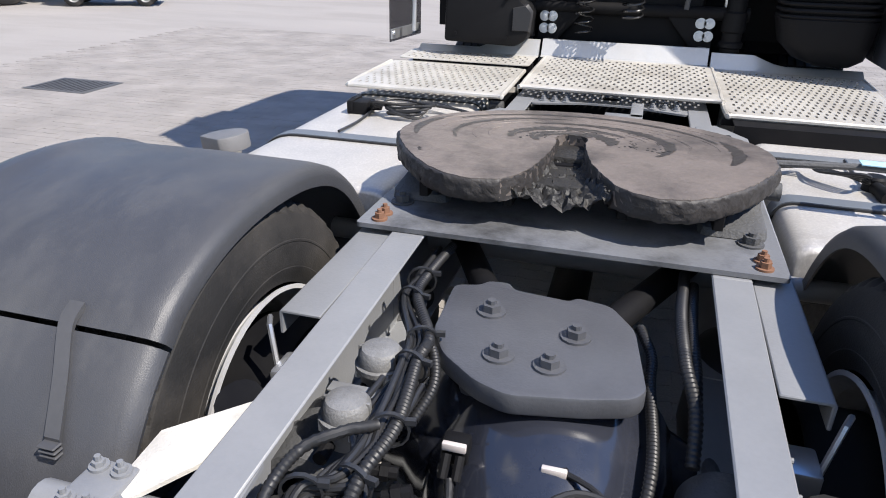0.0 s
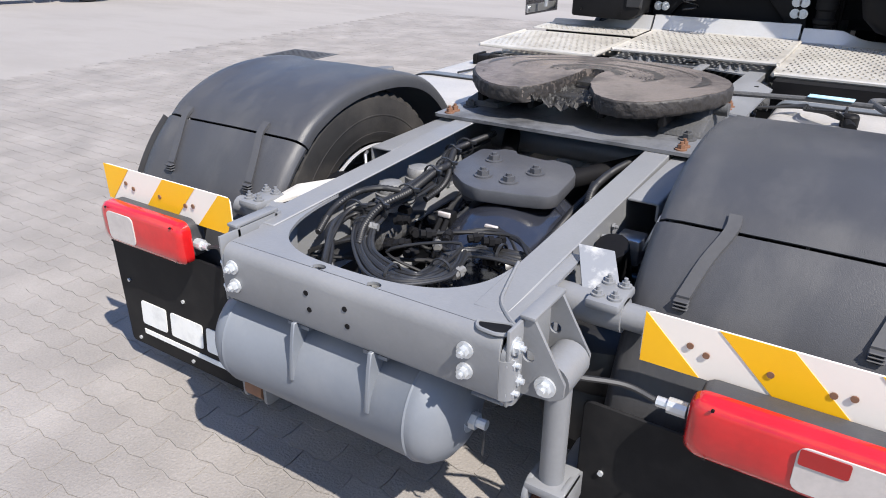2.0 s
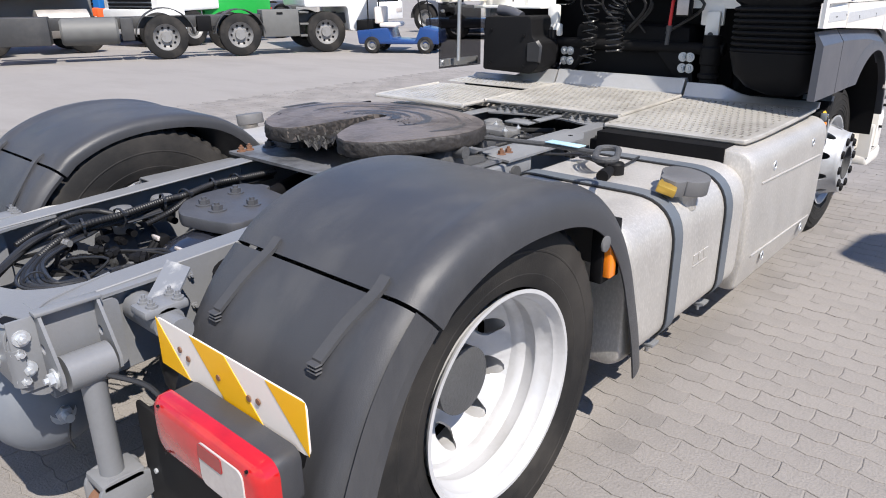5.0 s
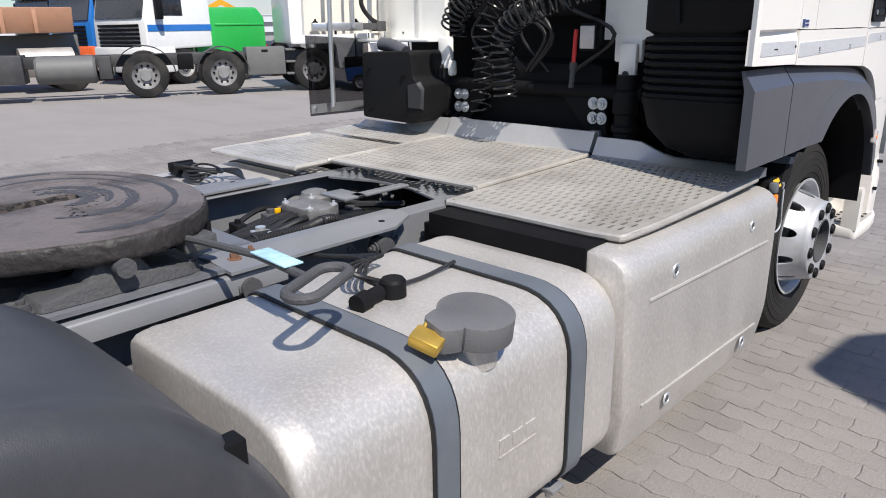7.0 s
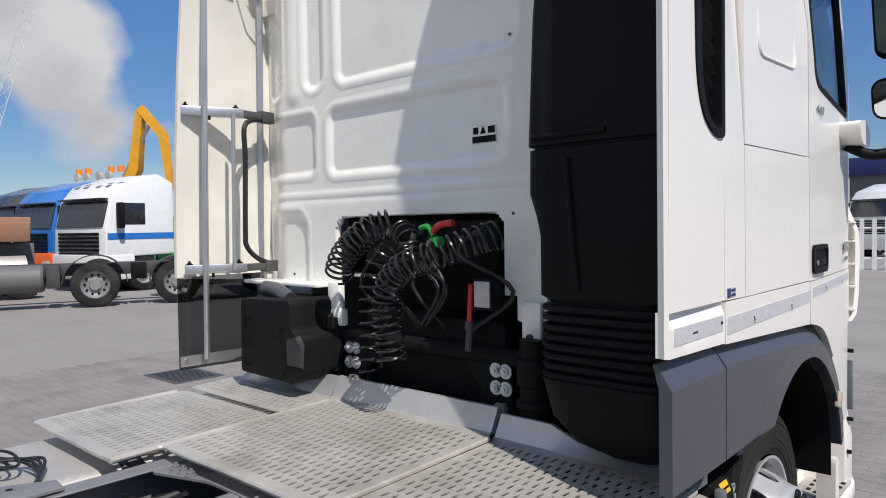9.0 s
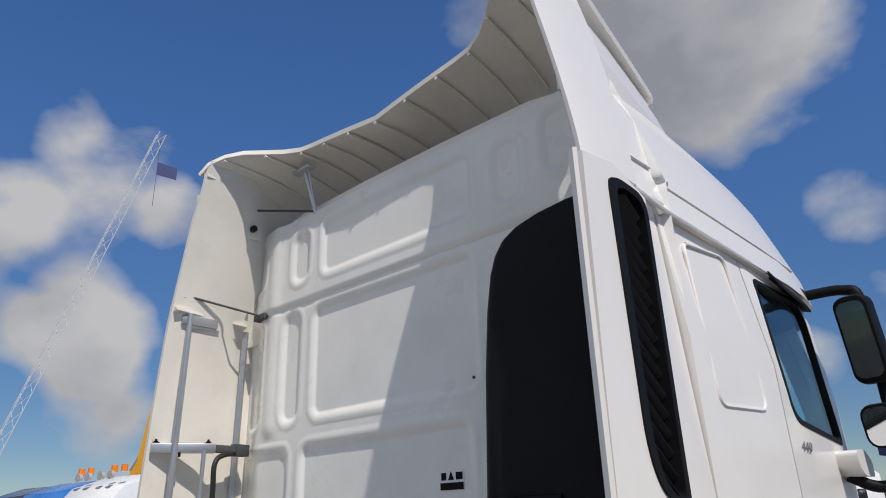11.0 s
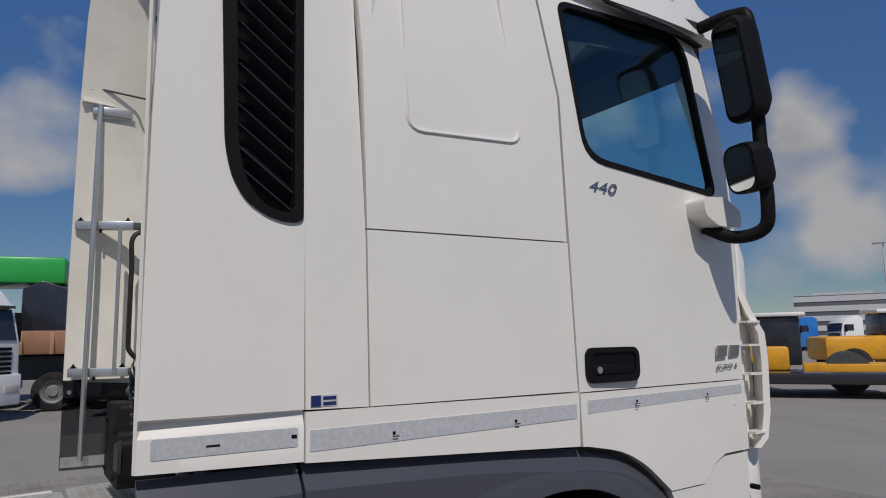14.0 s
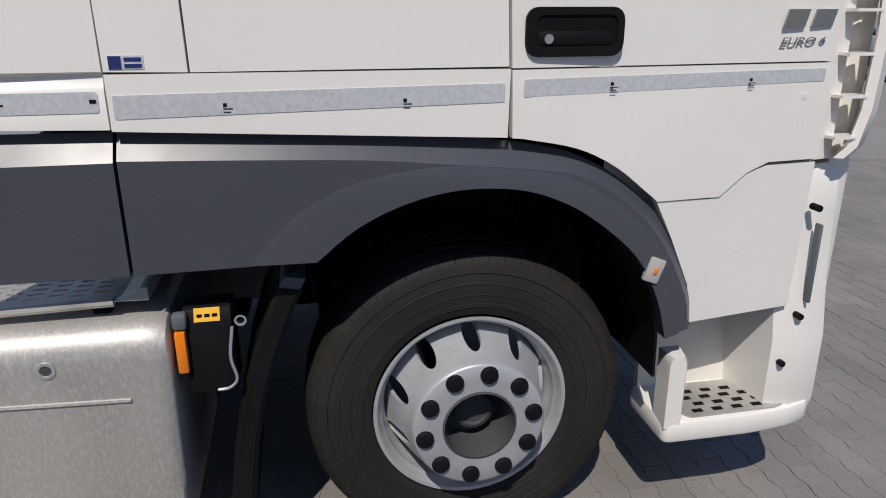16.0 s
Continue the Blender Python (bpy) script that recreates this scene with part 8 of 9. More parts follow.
# ---- background vehicles ----
wheel_bm = lathe([(-0.14, 0.30), (-0.15, 0.40), (-0.13, 0.48), (-0.10, 0.50), (0.10, 0.50), (0.13, 0.48), (0.15, 0.40), (0.14, 0.30)], "x", n=36)
bg_tyre = mesh_of("wheel", wheel_bm, M["tyre"])
bg_rim = mesh_of("rim", lathe([(0.14, 0.30), (0.10, 0.28), (0.04, 0.20), (0.05, 0.13), (0.10, 0.12), (0.10, 0.0)], "x", n=28), M["rimdull"])
bg_hole = mesh_of("hand_hole", cyl((0.05, 0.0, 0.0), (0.075, 0.0, 0.0), 0.028, 10), M["dark"])
# darker ring painted on the disc in place of the hand holes' shade
bg_ring = mesh_of("disc_shadow", lathe([(0.062, 0.190), (0.066, 0.196), (0.069, 0.235), (0.068, 0.24)], "x", n=28), M["bggrey"])


def bg_wheel(parent, x, y, s=1, r=1.0, holes=False):
    w = new("wheel", bg_tyre)
    w.parent = parent
    w.matrix_basis = pose(x, y, 0.5 * r, 0, 0, 0 if s > 0 else 180) @ Matrix.Scale(r, 4)
    rim = new("rim", bg_rim)
    rim.parent = w
    if holes:
        for i in range(10):
            a = 2 * math.pi * i / 10
            h = new("hand_hole", bg_hole)
            h.parent = w
            h.matrix_basis = pose(0, 0.215 * math.cos(a), 0.215 * math.sin(a))
    else:
        d = new("rim_ring", bg_ring)
        d.parent = w
    return w


def parked_truck(label, at, turn, paint, lower=None, length=5.8, high=3.3, group="parked trucks"):
    """A tractor unit; its front looks along +y before it is turned."""
    t = thing("parked_truck", label, "truck", group=group)
    t.matrix_basis = pose(*at, 0, 0, turn)
    body = extr(rounded([(0.0, 1.0), (0.0, high - 0.25), (0.5, high), (1.6, high - 0.35), (1.95, 2.55), (2.15, 1.75), (2.18, 0.95)], 0.08), "x", -1.22, 1.22, 0.05)
    moved(body, Matrix.Translation((0, length - 2.3, 0)))
    y0 = length - 2.3
    c = part("cab", body, M[paint], t)
    part("bumper", box(-1.24, 1.24, y0 + 1.3, y0 + 2.25, 0.35, 1.05, 0.06), M[lower or paint], t)
    part("windscreen", extr([(2.145, 1.80), (2.175, 1.80), (1.99, 2.50), (1.96, 2.50)], "x", -1.1, 1.1), M["blackpaint"], c).matrix_basis = Matrix.Translation((0, y0, 0))
    parts("grille_bar", [*[box(-0.95, 0.95, y0 + 2.17, y0 + 2.215, 1.02 + 0.11 * i, 1.09 + 0.11 * i, 0.01) for i in range(6)]], M["dark"], c)
    part("sun_visor", box(-1.05, 1.05, y0 + 1.9, y0 + 2.15, 2.52, 2.58, 0.01), M["blackpaint"], c)
    parts("headlamp", [*[box(s * 0.95 - 0.2, s * 0.95 + 0.2, y0 + 2.22, y0 + 2.27, 0.62, 0.80, 0.02) for s in (1, -1)]], M["lens"], t)
    for s in (1, -1):
        part("side_window", box(*sorted((s * 1.215, s * 1.228)), y0 + 0.95, y0 + 1.75, 1.85, 2.45, 0.01), M["blackpaint"], c)
        part("mirror", box(*sorted((s * 1.3, s * 1.52)), y0 + 1.75, y0 + 1.9, 1.75, 2.45, 0.04), M["black"], c)
        part("rail", box(*sorted((s * 0.35, s * 0.42)), 0, y0 + 1, 0.68, 0.92, 0.005), M["bggrey"], t)
        part("tank", box(*sorted((s * 0.6, s * 1.2)), y0 - 1.4, y0 - 0.2, 0.35, 0.95, 0.08), M["alu"], t)
        bg_wheel(t, s * 1.05, 0.9, s)
        bg_wheel(t, s * 1.05, y0 + 1.0, s)
        part("mudguard", sheet(loft([[(s * 0.7, 0.9 + 0.6 * math.cos(a), 0.5 + 0.6 * math.sin(a)), (s * 1.22, 0.9 + 0.6 * math.cos(a), 0.5 + 0.6 * math.sin(a))] for a in [math.pi * i / 12 for i in range(13)]], caps=False, closed=False), 0.02), M["mudguard"], t)
    return t


# chassis truck standing behind on the far side of the yard
ct = thing("chassis_truck", "dark grey long chassis truck with toolbox, parked across the yard", "truck", group="parked trucks")
ct.matrix_basis = pose(-14.1, 7.2, 0, 0, 0, -24)
for x in (-0.05, -0.85):
    part("frame_rail", box(x - 0.12, x, -3.6, 5.4, 0.70, 0.95, 0.01), M["bgdark"], ct)
for y in (0.0, 1.7, 3.85):
    bg_wheel(ct, 0.05, y, 1, 1.0, True)
    bg_wheel(ct, -1.95, y, -1, 1.0)
for y, w in ((0.0, 0.66), (1.7, 0.60)):
    part("mudguard", sheet(loft([[(-0.30, y + w * math.cos(a), 0.5 + w * math.sin(a)), (0.22, y + w * math.cos(a), 0.5 + w * math.sin(a))] for a in [math.pi * (0.02 + 0.96 * i / 14) for i in range(15)]], caps=False, closed=False), 0.02), M["bgdark"], ct)
tb = part("toolbox", box(-0.45, 0.2, 2.25, 3.15, 0.42, 1.06, 0.02), M["bggrey"], ct)
part("box_latch", box(0.2, 0.21, 2.6, 2.75, 0.95, 1.0), M["dark"], tb)
parts("step", [box(-0.4, 0.15, 3.18, 3.42, 0.4 + 0.28 * i, 0.45 + 0.28 * i, 0.01) for i in range(3)], M["bggrey"], ct)
part("fuel_tank", lathe([(-2.2, 0.0), (-2.2, 0.26), (-2.15, 0.30), (-1.05, 0.30), (-1.0, 0.26), (-1.0, 0.0)], "y", (-0.12, 0.0, 0.66), 28), M["bggrey"], ct)
parts("side_locker", [box(-0.5, 0.2, -3.5, -2.4, 0.4, 1.0, 0.02), box(-0.45, 0.15, -0.95, -0.68, 0.45, 0.95, 0.02)], M["bgdark"], ct)
part("valve_plate", box(-0.3, 0.1, 0.72, 1.05, 0.6, 0.95, 0.02), M["dark"], ct)
part("cab", extr(rounded([(3.3, 1.1), (3.3, 2.9), (4.9, 2.9), (5.2, 1.9), (5.25, 0.5), (4.45, 0.5), (4.4, 1.1)], 0.08), "x", -2.15, 0.25, 0.04), M["bgwhite"], ct)

# green sweeper behind it
sw = thing("sweeper_truck", "green and white road sweeper with glazed cab", "sweeper")
sw.matrix_basis = pose(-18.58, 9.6, 0, 0, 0, -15) @ Matrix.Scale(0.78, 4)
sw_cab = extr(rounded([(-0.6, 0.8), (-0.75, 1.4), (-0.15, 2.62), (1.2, 2.7), (1.2, 0.8)], 0.1), "x", -0.9, 0.9, 0.05)
part("cab", sw_cab, M["bgwhite"], sw)
parts("cab_glass", [extr(rounded([(-0.60, 1.45), (-0.13, 2.48), (0.10, 2.5), (0.10, 1.30), (-0.40, 1.30)], 0.05), "x", 0.9, 0.915), extr(rounded([(0.2, 1.45), (0.2, 2.5), (1.1, 2.5), (1.1, 1.75)], 0.05), "x", 0.9, 0.915)], M["blackpaint"], sw)
part("cab_door", extr(rounded([(0.2, 0.95), (0.2, 1.42), (1.12, 1.72), (1.12, 0.95)], 0.05), "x", 0.9, 0.92), M["greenpaint"], sw)
part("hopper", extr(rounded([(1.25, 0.9), (1.25, 2.68), (3.6, 2.68), (3.9, 2.3), (3.9, 0.9)], 0.12), "x", -0.95, 0.95, 0.06), M["greenpaint"], sw)
part("hopper_lid", box(-0.9, 0.98, 2.0, 3.85, 2.02, 2.10, 0.02), M["greenpaint"], sw)
for y in (0.2, 2.9):
    bg_wheel(sw, 0.75, y, 1, 0.8)
    bg_wheel(sw, -0.75, y, -1, 0.8)
part("rear_lamps", merge(box(0.7, 0.97, 3.88, 3.93, 1.0, 1.3, 0.01)), M["red"], sw)

wt = parked_truck("white parked truck with a blue side stripe", (-19.3, 14.05, 0), -170, "bgwhite")
for sx in (1, -1):
    part("blue_stripe", box(*sorted((sx * 1.22, sx * 1.232)), 3.52, 5.6, 1.45, 1.62), M["bluepaint"], wt)
parts("beacon", [cyl((x, 5.0, 3.3), (x, 5.0, 3.48), 0.09, 10) for x in (-1.0, -0.55, 0.55, 1.0)], M["amber"], wt)
parts("roof_lamp", [lathe([(0.0, 0.10), (0.10, 0.12), (0.11, 0.0)], "y", (x, 5.15, 3.22), 14) for x in (-0.75, -0.3, 0.3, 0.75)], M["lens"], wt)
parked_truck("blue parked truck with orange lower body", (-22.9, 14.0, 0), -170, "bluepaint", "orangepaint")
parked_truck("black parked truck with a sleeper cab", (-26.0, 13.9, 0), -170, "blackpaint")
tip = thing("tipper_body", "brown orange tipper body on a chassis", "tipper")
tip.matrix_basis = pose(-18.6, 5.9, 0, 0, 0, -8)
part("tipping_tray", extr([(-1.2, 1.45), (-1.35, 2.05), (1.35, 2.05), (1.2, 1.45)], "y", -3.5, 1.2, 0.03), M["bronze"], tip)
parts("tray_rib", [*[box(1.22, 1.34, -3.2 + 0.7 * i, -3.1 + 0.7 * i, 1.45, 2.05, 0.01) for i in range(6)]], M["bronze"], tip)
part("chassis", box(-0.5, 0.5, -3.4, 1.4, 0.8, 1.4, 0.02), M["bggrey"], tip)
part("side_tank", lathe([(-0.6, 0.0), (-0.6, 0.35), (0.6, 0.35), (0.6, 0.0)], "y", (1.0, 0.5, 0.75), 24), M["alu"], tip)
for y in (-2.4, -1.2, 1.0):
    bg_wheel(tip, 0.9, y, 1)
    bg_wheel(tip, -0.9, y, -1)

# neighbour on the sunny side, whose shadow falls beside the tank
parked_truck("tall white tractor unit parked alongside", (4.26, -0.29, 0), -27, "bgwhite", length=4.4, high=4.15)
bt = parked_truck("black truck with a green box roof", (-22.6, -0.6, 0), -10, "blackpaint", high=3.6)
part("box_roof", box(-1.22, 1.22, 1.6, 4.6, 3.5, 4.3, 0.1), M["greenpaint"], bt, "green box roof")

# excavator with raised arm
ex = thing("excavator", "yellow tracked excavator with a raised arm", "excavator")
ex.matrix_basis = pose(-40.0, 17.5, 0, 0, 0, -60)
parts("track", [*[extr(rounded([(-2.2, 0.0), (2.2, 0.0), (2.4, 0.5), (2.0, 1.0), (-2.0, 1.0), (-2.4, 0.5)], 0.2), "x", s * 1.3 - 0.3, s * 1.3 + 0.3, 0.03) for s in (1, -1)]], M["dark"], ex)
part("body", box(-1.5, 1.5, -2.4, 1.4, 1.1, 2.6, 0.12), M["yellowpaint"], ex)
part("cabin", box(-1.4, -0.3, 0.2, 1.7, 1.4, 3.1, 0.12), M["blackpaint"], ex)
part("boom", tube([(0.2, 1.2, 2.2), (0.2, 3.0, 5.2), (0.2, 3.4, 8.4)], [0.35, 0.42, 0.3], 4), M["yellowpaint"], ex)
part("stick", tube([(0.2, 3.4, 8.6), (0.2, 4.8, 7.0), (0.2, 5.2, 4.0)], [0.3, 0.32, 0.2], 4), M["yellowpaint"], ex)
part("ram", cyl((0.2, 2.2, 4.8), (0.2, 3.9, 7.6), 0.11, 8), M["steel"], ex)
wl2 = thing("wheel_loader", "yellow wheel loader behind the sweeper", "loader")
wl2.matrix_basis = pose(-33, 17.0, 0, 0, 0, -30)
part("body", merge(box(-1.1, 1.1, -2.5, 1.0, 0.9, 2.1, 0.15), box(-0.6, 0.6, 1.0, 3.2, 0.9, 1.7, 0.1)), M["yellowpaint"], wl2)
part("cabin", box(-0.8, 0.8, -0.6, 0.9, 2.1, 3.4, 0.1), M["blackpaint"], wl2)
part("lift_arm", tube([(0, 1.0, 2.0), (0, 2.6, 2.8), (0, 4.0, 2.0)], 0.2, 4), M["yellowpaint"], wl2)
for x in (-1.0, 1.0):
    for y in (-1.6, 2.0):
        bg_wheel(wl2, x, y, 1 if x > 0 else -1, 1.5)

# lattice crane with a flag line
cr = thing("lattice_crane", "thin white lattice crane jib far away", "crane")
a0, a1 = Vector((-115.2, 28.5, 0)), Vector((-108.7, 47.2, 67.8))
seg = []
for i in range(26):
    p, q = a0.lerp(a1, i / 26), a0.lerp(a1, (i + 1) / 26)
    for k, off in enumerate((Vector((0.6, 0.6, 0)), Vector((-0.6, -0.6, 0)), Vector((0.6, -0.6, 0.3)))):
        off2 = (Vector((-0.6, -0.6, 0)), Vector((0.6, -0.6, 0.3)), Vector((0.6, 0.6, 0)))[k]
        seg += [tube([p + off, q + off], 0.065, 4), tube([p + off, q + off2], 0.035, 4)]
part("jib", merge(*seg), M["bldlight"], cr)
part("flag_rope", tube([a1, a1 + Vector((0, 0, -14))], 0.05, 4), M["bggrey"], cr)
part("flag", sheet(build([tuple(a1 + Vector((0.0, 0.0, -5.5))), tuple(a1 + Vector((1.5, 3.0, -6.3))), tuple(a1 + Vector((1.5, 3.0, -8.6))), tuple(a1 + Vector((0.0, 0.0, -8.0)))], [(0, 1, 2, 3)]), 0.05), M["blue"], cr, "blue flag")

# golf cart
gc = thing("golf_cart", "blue golf cart with beige seats and roof", "golf cart")
gc.matrix_basis = pose(-10.85, 11.85, 0, 0, 0, -60) @ Matrix.Scale(0.88, 4)
part("body", merge(extr(rounded([(-1.15, 0.25), (-1.2, 0.62), (-0.3, 0.70), (-0.2, 0.38), (0.5, 0.34), (0.65, 0.72), (1.15, 0.62), (1.2, 0.25)], 0.05), "x", -0.58, 0.58, 0.03)), M["cartblue"], gc)
part("seat", merge(box(-0.5, 0.5, -0.55, -0.05, 0.70, 0.82, 0.05), box(-0.5, 0.5, -0.68, -0.55, 0.80, 1.25, 0.04)), M["boardwhite"], gc)
part("roof", box(-0.6, 0.6, -0.95, 0.75, 1.78, 1.84, 0.03), M["boardwhite"], gc)
for x in (-0.55, 0.55):
    parts("post", [tube([(x, 0.72, 0.68), (x, 0.55, 1.80)], 0.018, 6), tube([(x, -0.85, 0.62), (x, -0.85, 1.80)], 0.018, 6)], M["dark"], gc)
    for y in (-0.75, 0.8):
        bg_wheel(gc, x, y, 1 if x > 0 else -1, 0.46)
part("cargo_box", box(-0.55, 0.55, -1.2, -0.72, 0.6, 0.9, 0.02), M["dark"], gc)

# rows of parked trucks
for x, y, turn, p in ((-17.2, 19.3, -78, "bgwhite"), (-24.5, 18.0, -80, "bgwhite")):
    parked_truck("white truck parked side on in the far row", (x, y, 0), turn, p)
for i in range(6):
    p = ("bgwhite", "bluepaint", "bgwhite", "blackpaint", "bgwhite", "bluepaint")[i]
    parked_truck({"bgwhite": "white tractor unit in a long row", "blackpaint": "black tractor unit in a long row", "bluepaint": "blue tractor unit in a long row"}[p], (-19.2 - 3.7 * i, -2.3 - 0.1 * i, 0), -45, p)

# rollers and loader ahead on the right of the cab
rl = thing("road_roller", "yellow road roller with a steel drum and dark cabin", "roller")
rl.matrix_basis = pose(-8.8, 20.9, 0.0, 0, 0, -59) @ Matrix.Scale(0.76, 4)
part("frame", merge(box(-1.0, 1.0, 0.6, 3.3, 0.55, 1.05, 0.05), box(-0.9, 0.9, -2.6, 0.2, 0.8, 1.7, 0.15)), M["yellowpaint"], rl)
part("drum", lathe([(-0.9, 0.0), (-0.9, 0.72), (0.9, 0.72), (0.9, 0.0)], "x", (0, 2.0, 0.74), 40), M["castiron"], rl)
part("cabin", box(-0.8, 0.8, -0.9, 0.6, 1.0, 2.75, 0.08), M["blackpaint"], rl)
part("cabin_roof", box(-0.95, 0.95, -1.1, 0.8, 2.75, 2.9, 0.05), M["bgwhite"], rl)
for x in (-0.85, 0.85):
    bg_wheel(rl, x, -1.6, 1 if x > 0 else -1, 1.4)
part("stripe_mark", box(0.9, 0.91, -2.4, -1.9, 1.2, 1.45), M["dark"], rl)
ld2 = thing("wheel_loader", "yellow articulated loader with a white cabin roof", "loader")
ld2.matrix_basis = pose(-9.0, 27.2, 0, 0, 0, -40) @ Matrix.Scale(0.72, 4)
part("body", merge(box(-1.2, 1.2, -3.2, -0.4, 1.0, 2.1, 0.2), box(-0.7, 0.7, -0.4, 2.6, 0.8, 1.6, 0.12)), M["yellowpaint"], ld2)
part("cabin", box(-0.8, 0.8, -0.6, 0.9, 1.9, 3.1, 0.1), M["blackpaint"], ld2)
part("cabin_roof", box(-0.95, 0.95, -0.8, 1.1, 3.1, 3.3, 0.08), M["bgwhite"], ld2)
for x in (-1.05, 1.05):
    for y in (-2.0, 1.8):
        bg_wheel(ld2, x, y, 1 if x > 0 else -1, 1.55)
for (x, y, p) in ((-38.0, 71.5, "bluepaint"), (-34.5, 73.0, "bluepaint"), (-41.5, 70.0, "blackpaint"), (-31.0, 74.5, "bgwhite"), (-5.0, 40.0, "bgwhite"), (-1.5, 41.0, "bgwhite")):
    parked_truck({"bgwhite": "white truck far ahead", "blackpaint": "black truck far ahead", "bluepaint": "blue truck far ahead"}[p], (x, y, 0), 150, p)
fence = thing("yard_fence", "white metal palisade fence", "fence")
for i in range(26):
    part("paling", box(-8.0 + 0.35 * i, -7.87 + 0.35 * i, 26.4 + 0.07 * i, 26.43 + 0.07 * i, 0, 1.7), M["bgwhite"], fence)
parts("fence_rail", [tube([(-8, 26.45, 0.4), (1, 28.25, 0.4)], 0.04, 4), tube([(-8, 26.45, 1.4), (1, 28.25, 1.4)], 0.04, 4)], M["bgwhite"], fence)
low = thing("lowloader_trailer", "black flat low-loader trailer", "trailer")
low.matrix_basis = pose(-8.9, 19.6, 0, 0, 0, -59)
part("deck", box(-1.2, 1.2, -6, 6, 0.35, 0.62, 0.03), M["blackpaint"], low)
for y in (-5, -3.8, 3.8, 5):
    bg_wheel(low, 1.05, y, 1, 0.75)


def office(label, at, turn, w, d, h, floors, wall_m, band_m, windows):
    o = thing("office_building", label, "building")
    o.matrix_basis = pose(*at, 0, 0, turn)
    part("wall", box(-w / 2, w / 2, -d / 2, d / 2, 0, h, 0.05), M[wall_m], o)
    part("roof_plant", box(-w * 0.3, w * 0.35, -d * 0.3, d * 0.3, h, h * 1.07), M[band_m], o)
    fh = h / floors
    for i in range(floors):
        z = fh * (i + 0.35)
        if windows:
            n = windows
            for k in range(n):
                x = -w / 2 + w * (k + 0.2) / n
                part("window", box(x, x + w / n * 0.6, -d / 2 - 0.06, -d / 2 + 0.02, z, z + fh * 0.45), M["glassdark"], o)
        else:
            part("window_band", box(-w / 2 - 0.05, w / 2 + 0.05, -d / 2 - 0.08, -d / 2 + 0.05, z, z + fh * 0.55), M[band_m], o)
    return o


M["glassdark"] = mat("office_glass", (0.05, 0.055, 0.065), 0.2, var=0.4)
office("dark grey office tower with rows of small windows", (-88, 122, 0), 37, 11, 12, 16, 6, "concrete", "bldlight", 10)
office("low office block with light horizontal bands", (-58, 117, 0), 27, 13, 12, 7.6, 5, "concrete", "bldlight", 0)
office("long dark warehouse at the far end of the yard", (-30, 170, 0), 5, 120, 20, 4.5, 2, "concrete", "glassdark", 0)
office("long grey warehouse beyond the parked trucks", (-170, 55, 0), 72, 140, 20, 4.5, 2, "concrete", "bldlight", 0)
hall = thing("loading_hall", "long hall with a deep blue fascia", "building")
part("wall", box(-16, 34, 90, 110, 0, 6.6), M["concrete"], hall)
part("fascia", box(-17, 35, 89.4, 110.5, 6.6, 8.6, 0.05), M["blue"], hall, "deep blue fascia")
parts("loading_door", [box(-14 + 6 * i, -10.5 + 6 * i, 89.9, 90.0, 0.4, 4.2) for i in range(8)], M["bldlight"], hall)
lp = thing("street_lamp", "thin grey lamp post", "lamp post")
part("post", tube([(-21.2, 53.6, 0), (-21.2, 53.6, 7.8)], [0.10, 0.05], 8), M["bldlight"], lp)
part("head", box(-21.9, -20.9, 53.5, 53.7, 7.75, 7.9, 0.03), M["bldlight"], lp)

# drain grating set in the yard
dr = part("drain_cover", box(-5.92, -5.16, 4.44, 5.03, 0.0, 0.006, 0.002), M["castiron"], ground, "square cast iron drain cover")
parts("drain_slot", [*[box(-5.86 + 0.06 * i, -5.84 + 0.06 * i, 4.5, 4.97, 0.0065, 0.0075) for i in range(11)]], M["dark"], dr)

# ---- paving stones beside the truck ----
PL, PW, J = 0.205, 0.103, 0.0019


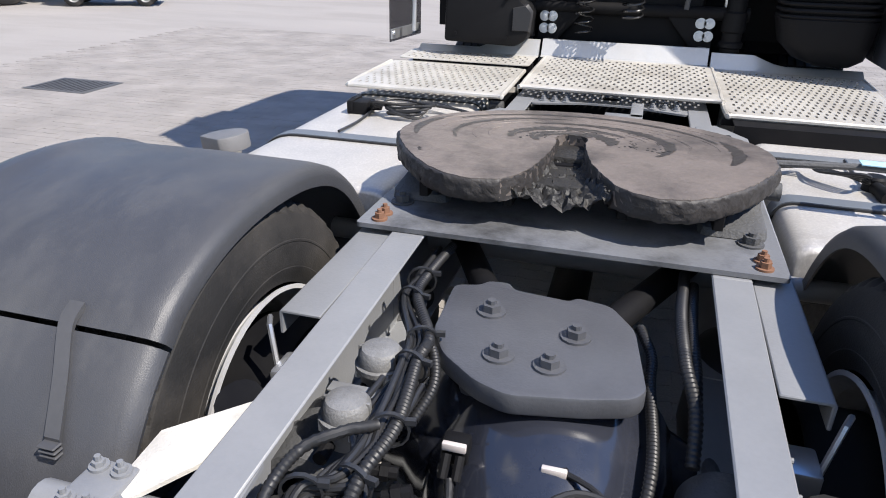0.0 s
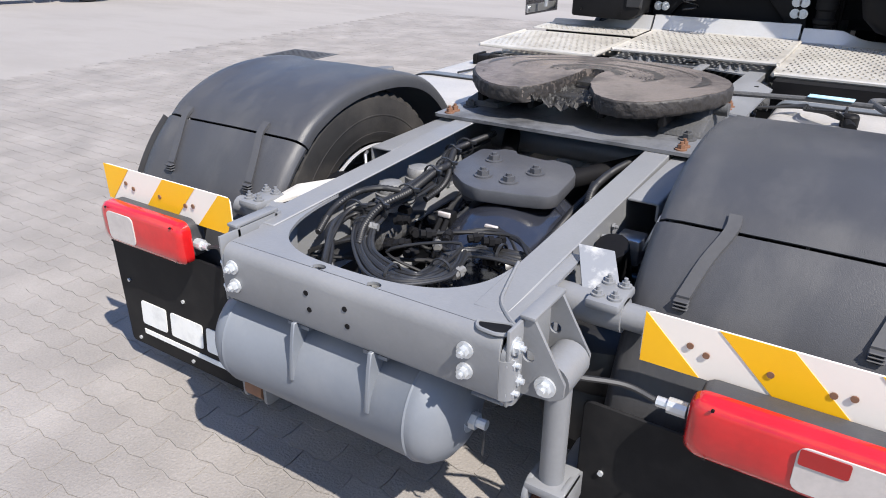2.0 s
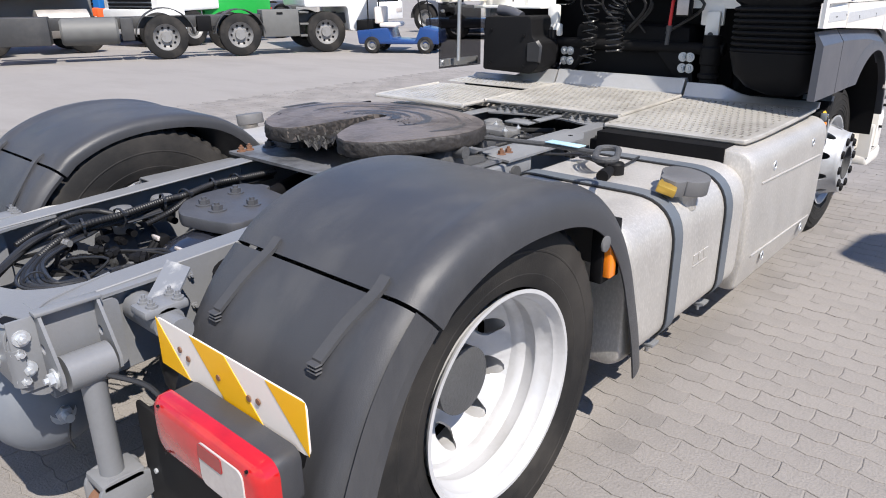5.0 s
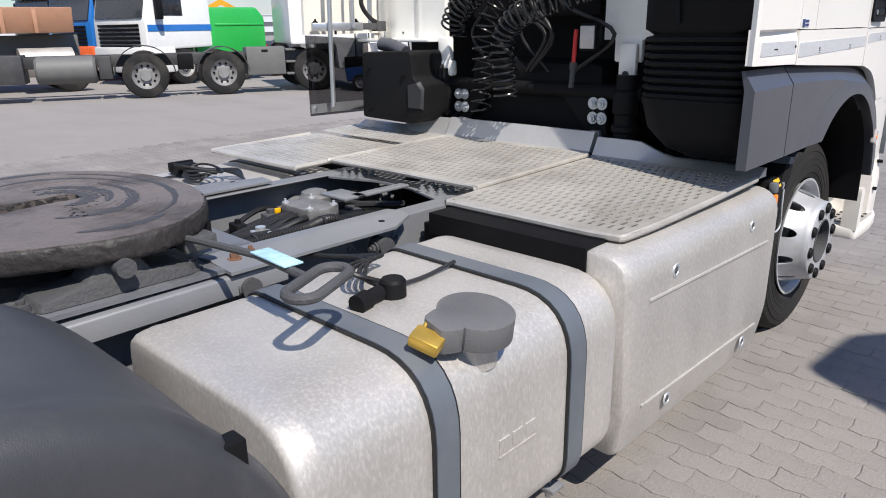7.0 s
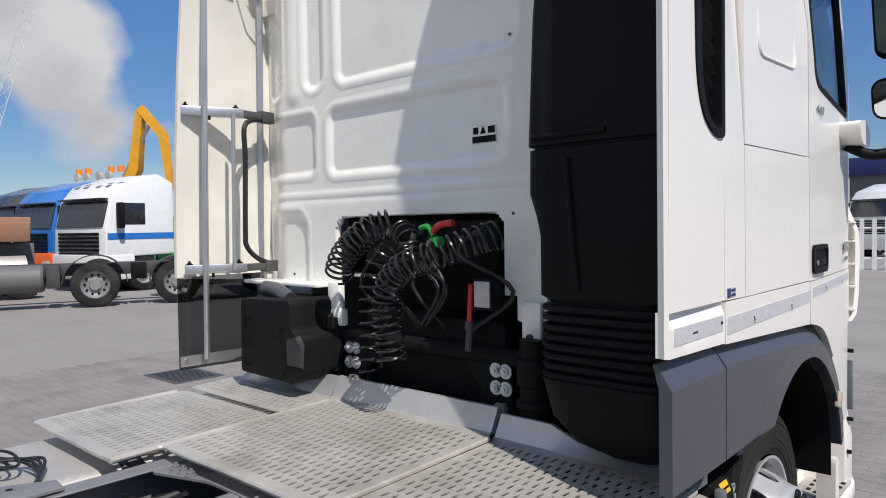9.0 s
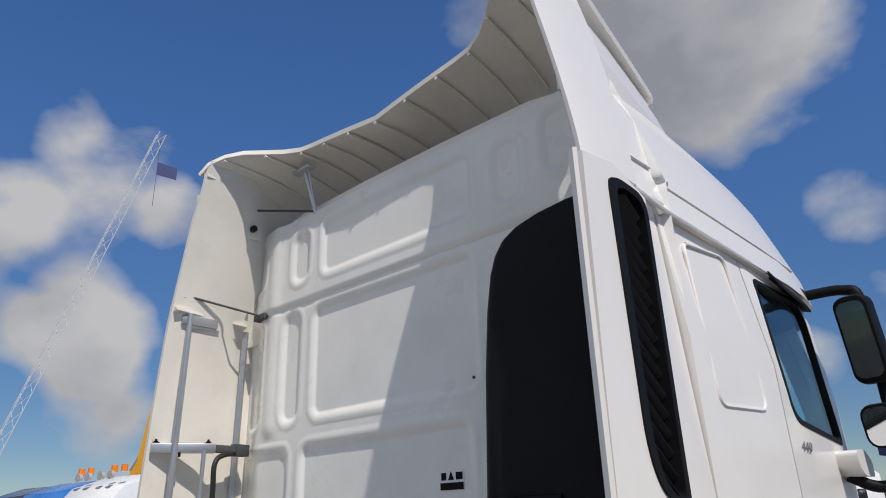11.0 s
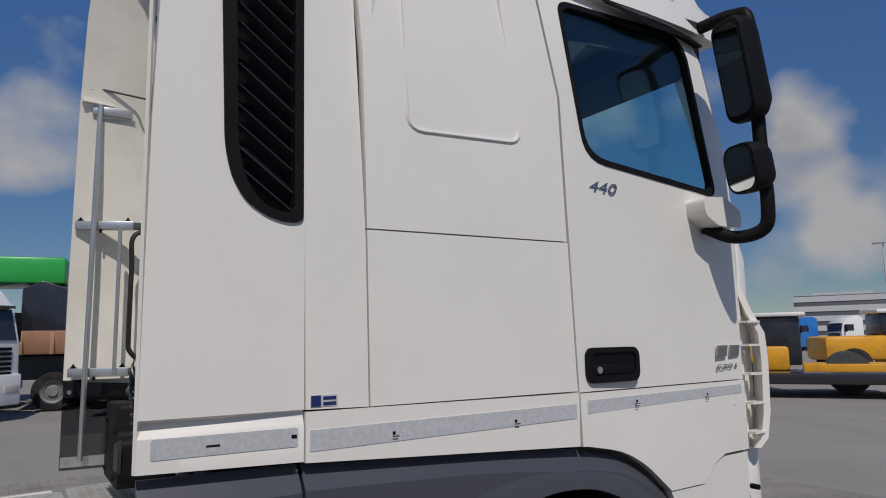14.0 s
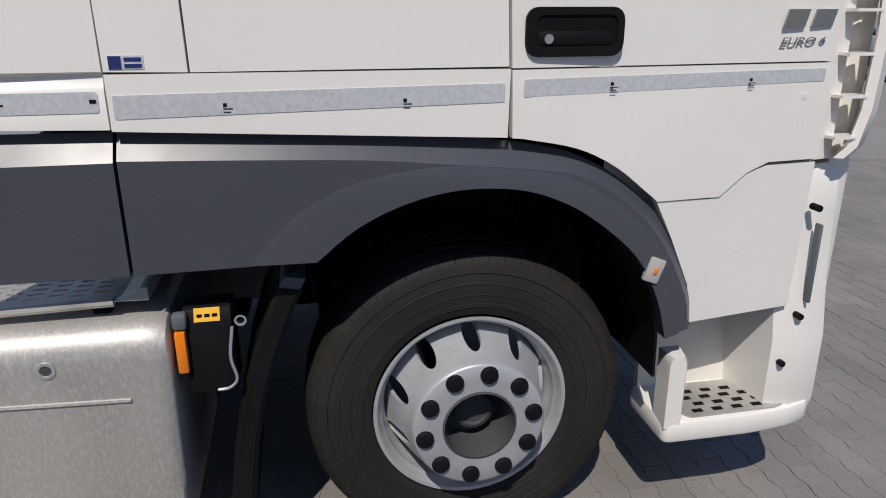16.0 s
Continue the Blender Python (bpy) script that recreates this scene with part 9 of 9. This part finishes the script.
def paver_ring(jx, jy, z, e):
    """Outline of one interlocking stone: toothed long sides, bent short sides."""
    a, b = PL / 2, PW / 2
    low = [(-a, T), (-a / 2, -T), (0.0, T), (a / 2, -T), (a, T)]
    ring = [(x * (1 - (jx + e) / a), y - b + jy + e, z) for x, y in low] + [(a - jx - e + 0.006, 0.0, z)]
    return ring + [(x * (1 - (jx + e) / a), y + b - jy - e, z) for x, y in low[::-1]] + [(-a + jx + e + 0.006, 0.0, z)]


def paver_mesh():
    return mesh_of("paver", loft([paver_ring(J, J, -0.006, 0.0), paver_ring(J, J, -0.0005, 0.0), paver_ring(J, J, 0.0015, 0.003)]), paver_m, 0)


T = 0.006
pv = paver_mesh()
random.seed(77)
near, rest = [], []
j = 0
y = -4.2
while y < 9.5:
    x = -7.1 + (PL / 2 if j % 2 else 0)
    while x < 6.6:
        (near if (1.26 < x < 2.45 and 0.6 < y < 5.4 and len(near) < 300) else rest).append((x, y))
        x += PL
    y += PW
    j += 1
for x, y in near:
    o = new("paver", pv)
    o.parent = ground
    o.matrix_basis = pose(x, y, random.uniform(-0.0012, 0.0012), random.uniform(-0.3, 0.3), random.uniform(-0.3, 0.3), random.uniform(-0.4, 0.4))
verts, faces = [], []
for x, y in rest:
    dz = random.uniform(-0.0012, 0.0012)
    b = len(verts)
    x, y = x + random.uniform(-0.0015, 0.0015), y + random.uniform(-0.0015, 0.0015)
    worn = 0.3 if x < -1.6 else 0.8
    jx, jy = J * random.uniform(0.2, worn), J * random.uniform(0.2, worn)
    tx, ty = random.uniform(-0.008, 0.008), random.uniform(-0.012, 0.012)
    low, top = paver_ring(jx, jy, -0.006, 0.0), paver_ring(jx, jy, 0.0012 + dz * 0.6, 0.0012)
    verts += [(x + u, y + v, w) for u, v, w in low] + [(x + u, y + v, w + tx * u + ty * v) for u, v, w in top]
    faces += [tuple(range(b + 12, b + 24))] + [(b + q, b + (q + 1) % 12, b + 12 + (q + 1) % 12, b + 12 + q) for q in range(12)]
me = bpy.data.meshes.new("paver_field")
me.from_pydata(verts, [], faces)
me.materials.append(paver_m)
pf = new("paver_field", me)
tagged(pf, "worn grey concrete paving stones laid in interlocking rows", "paving", kind="stuff")
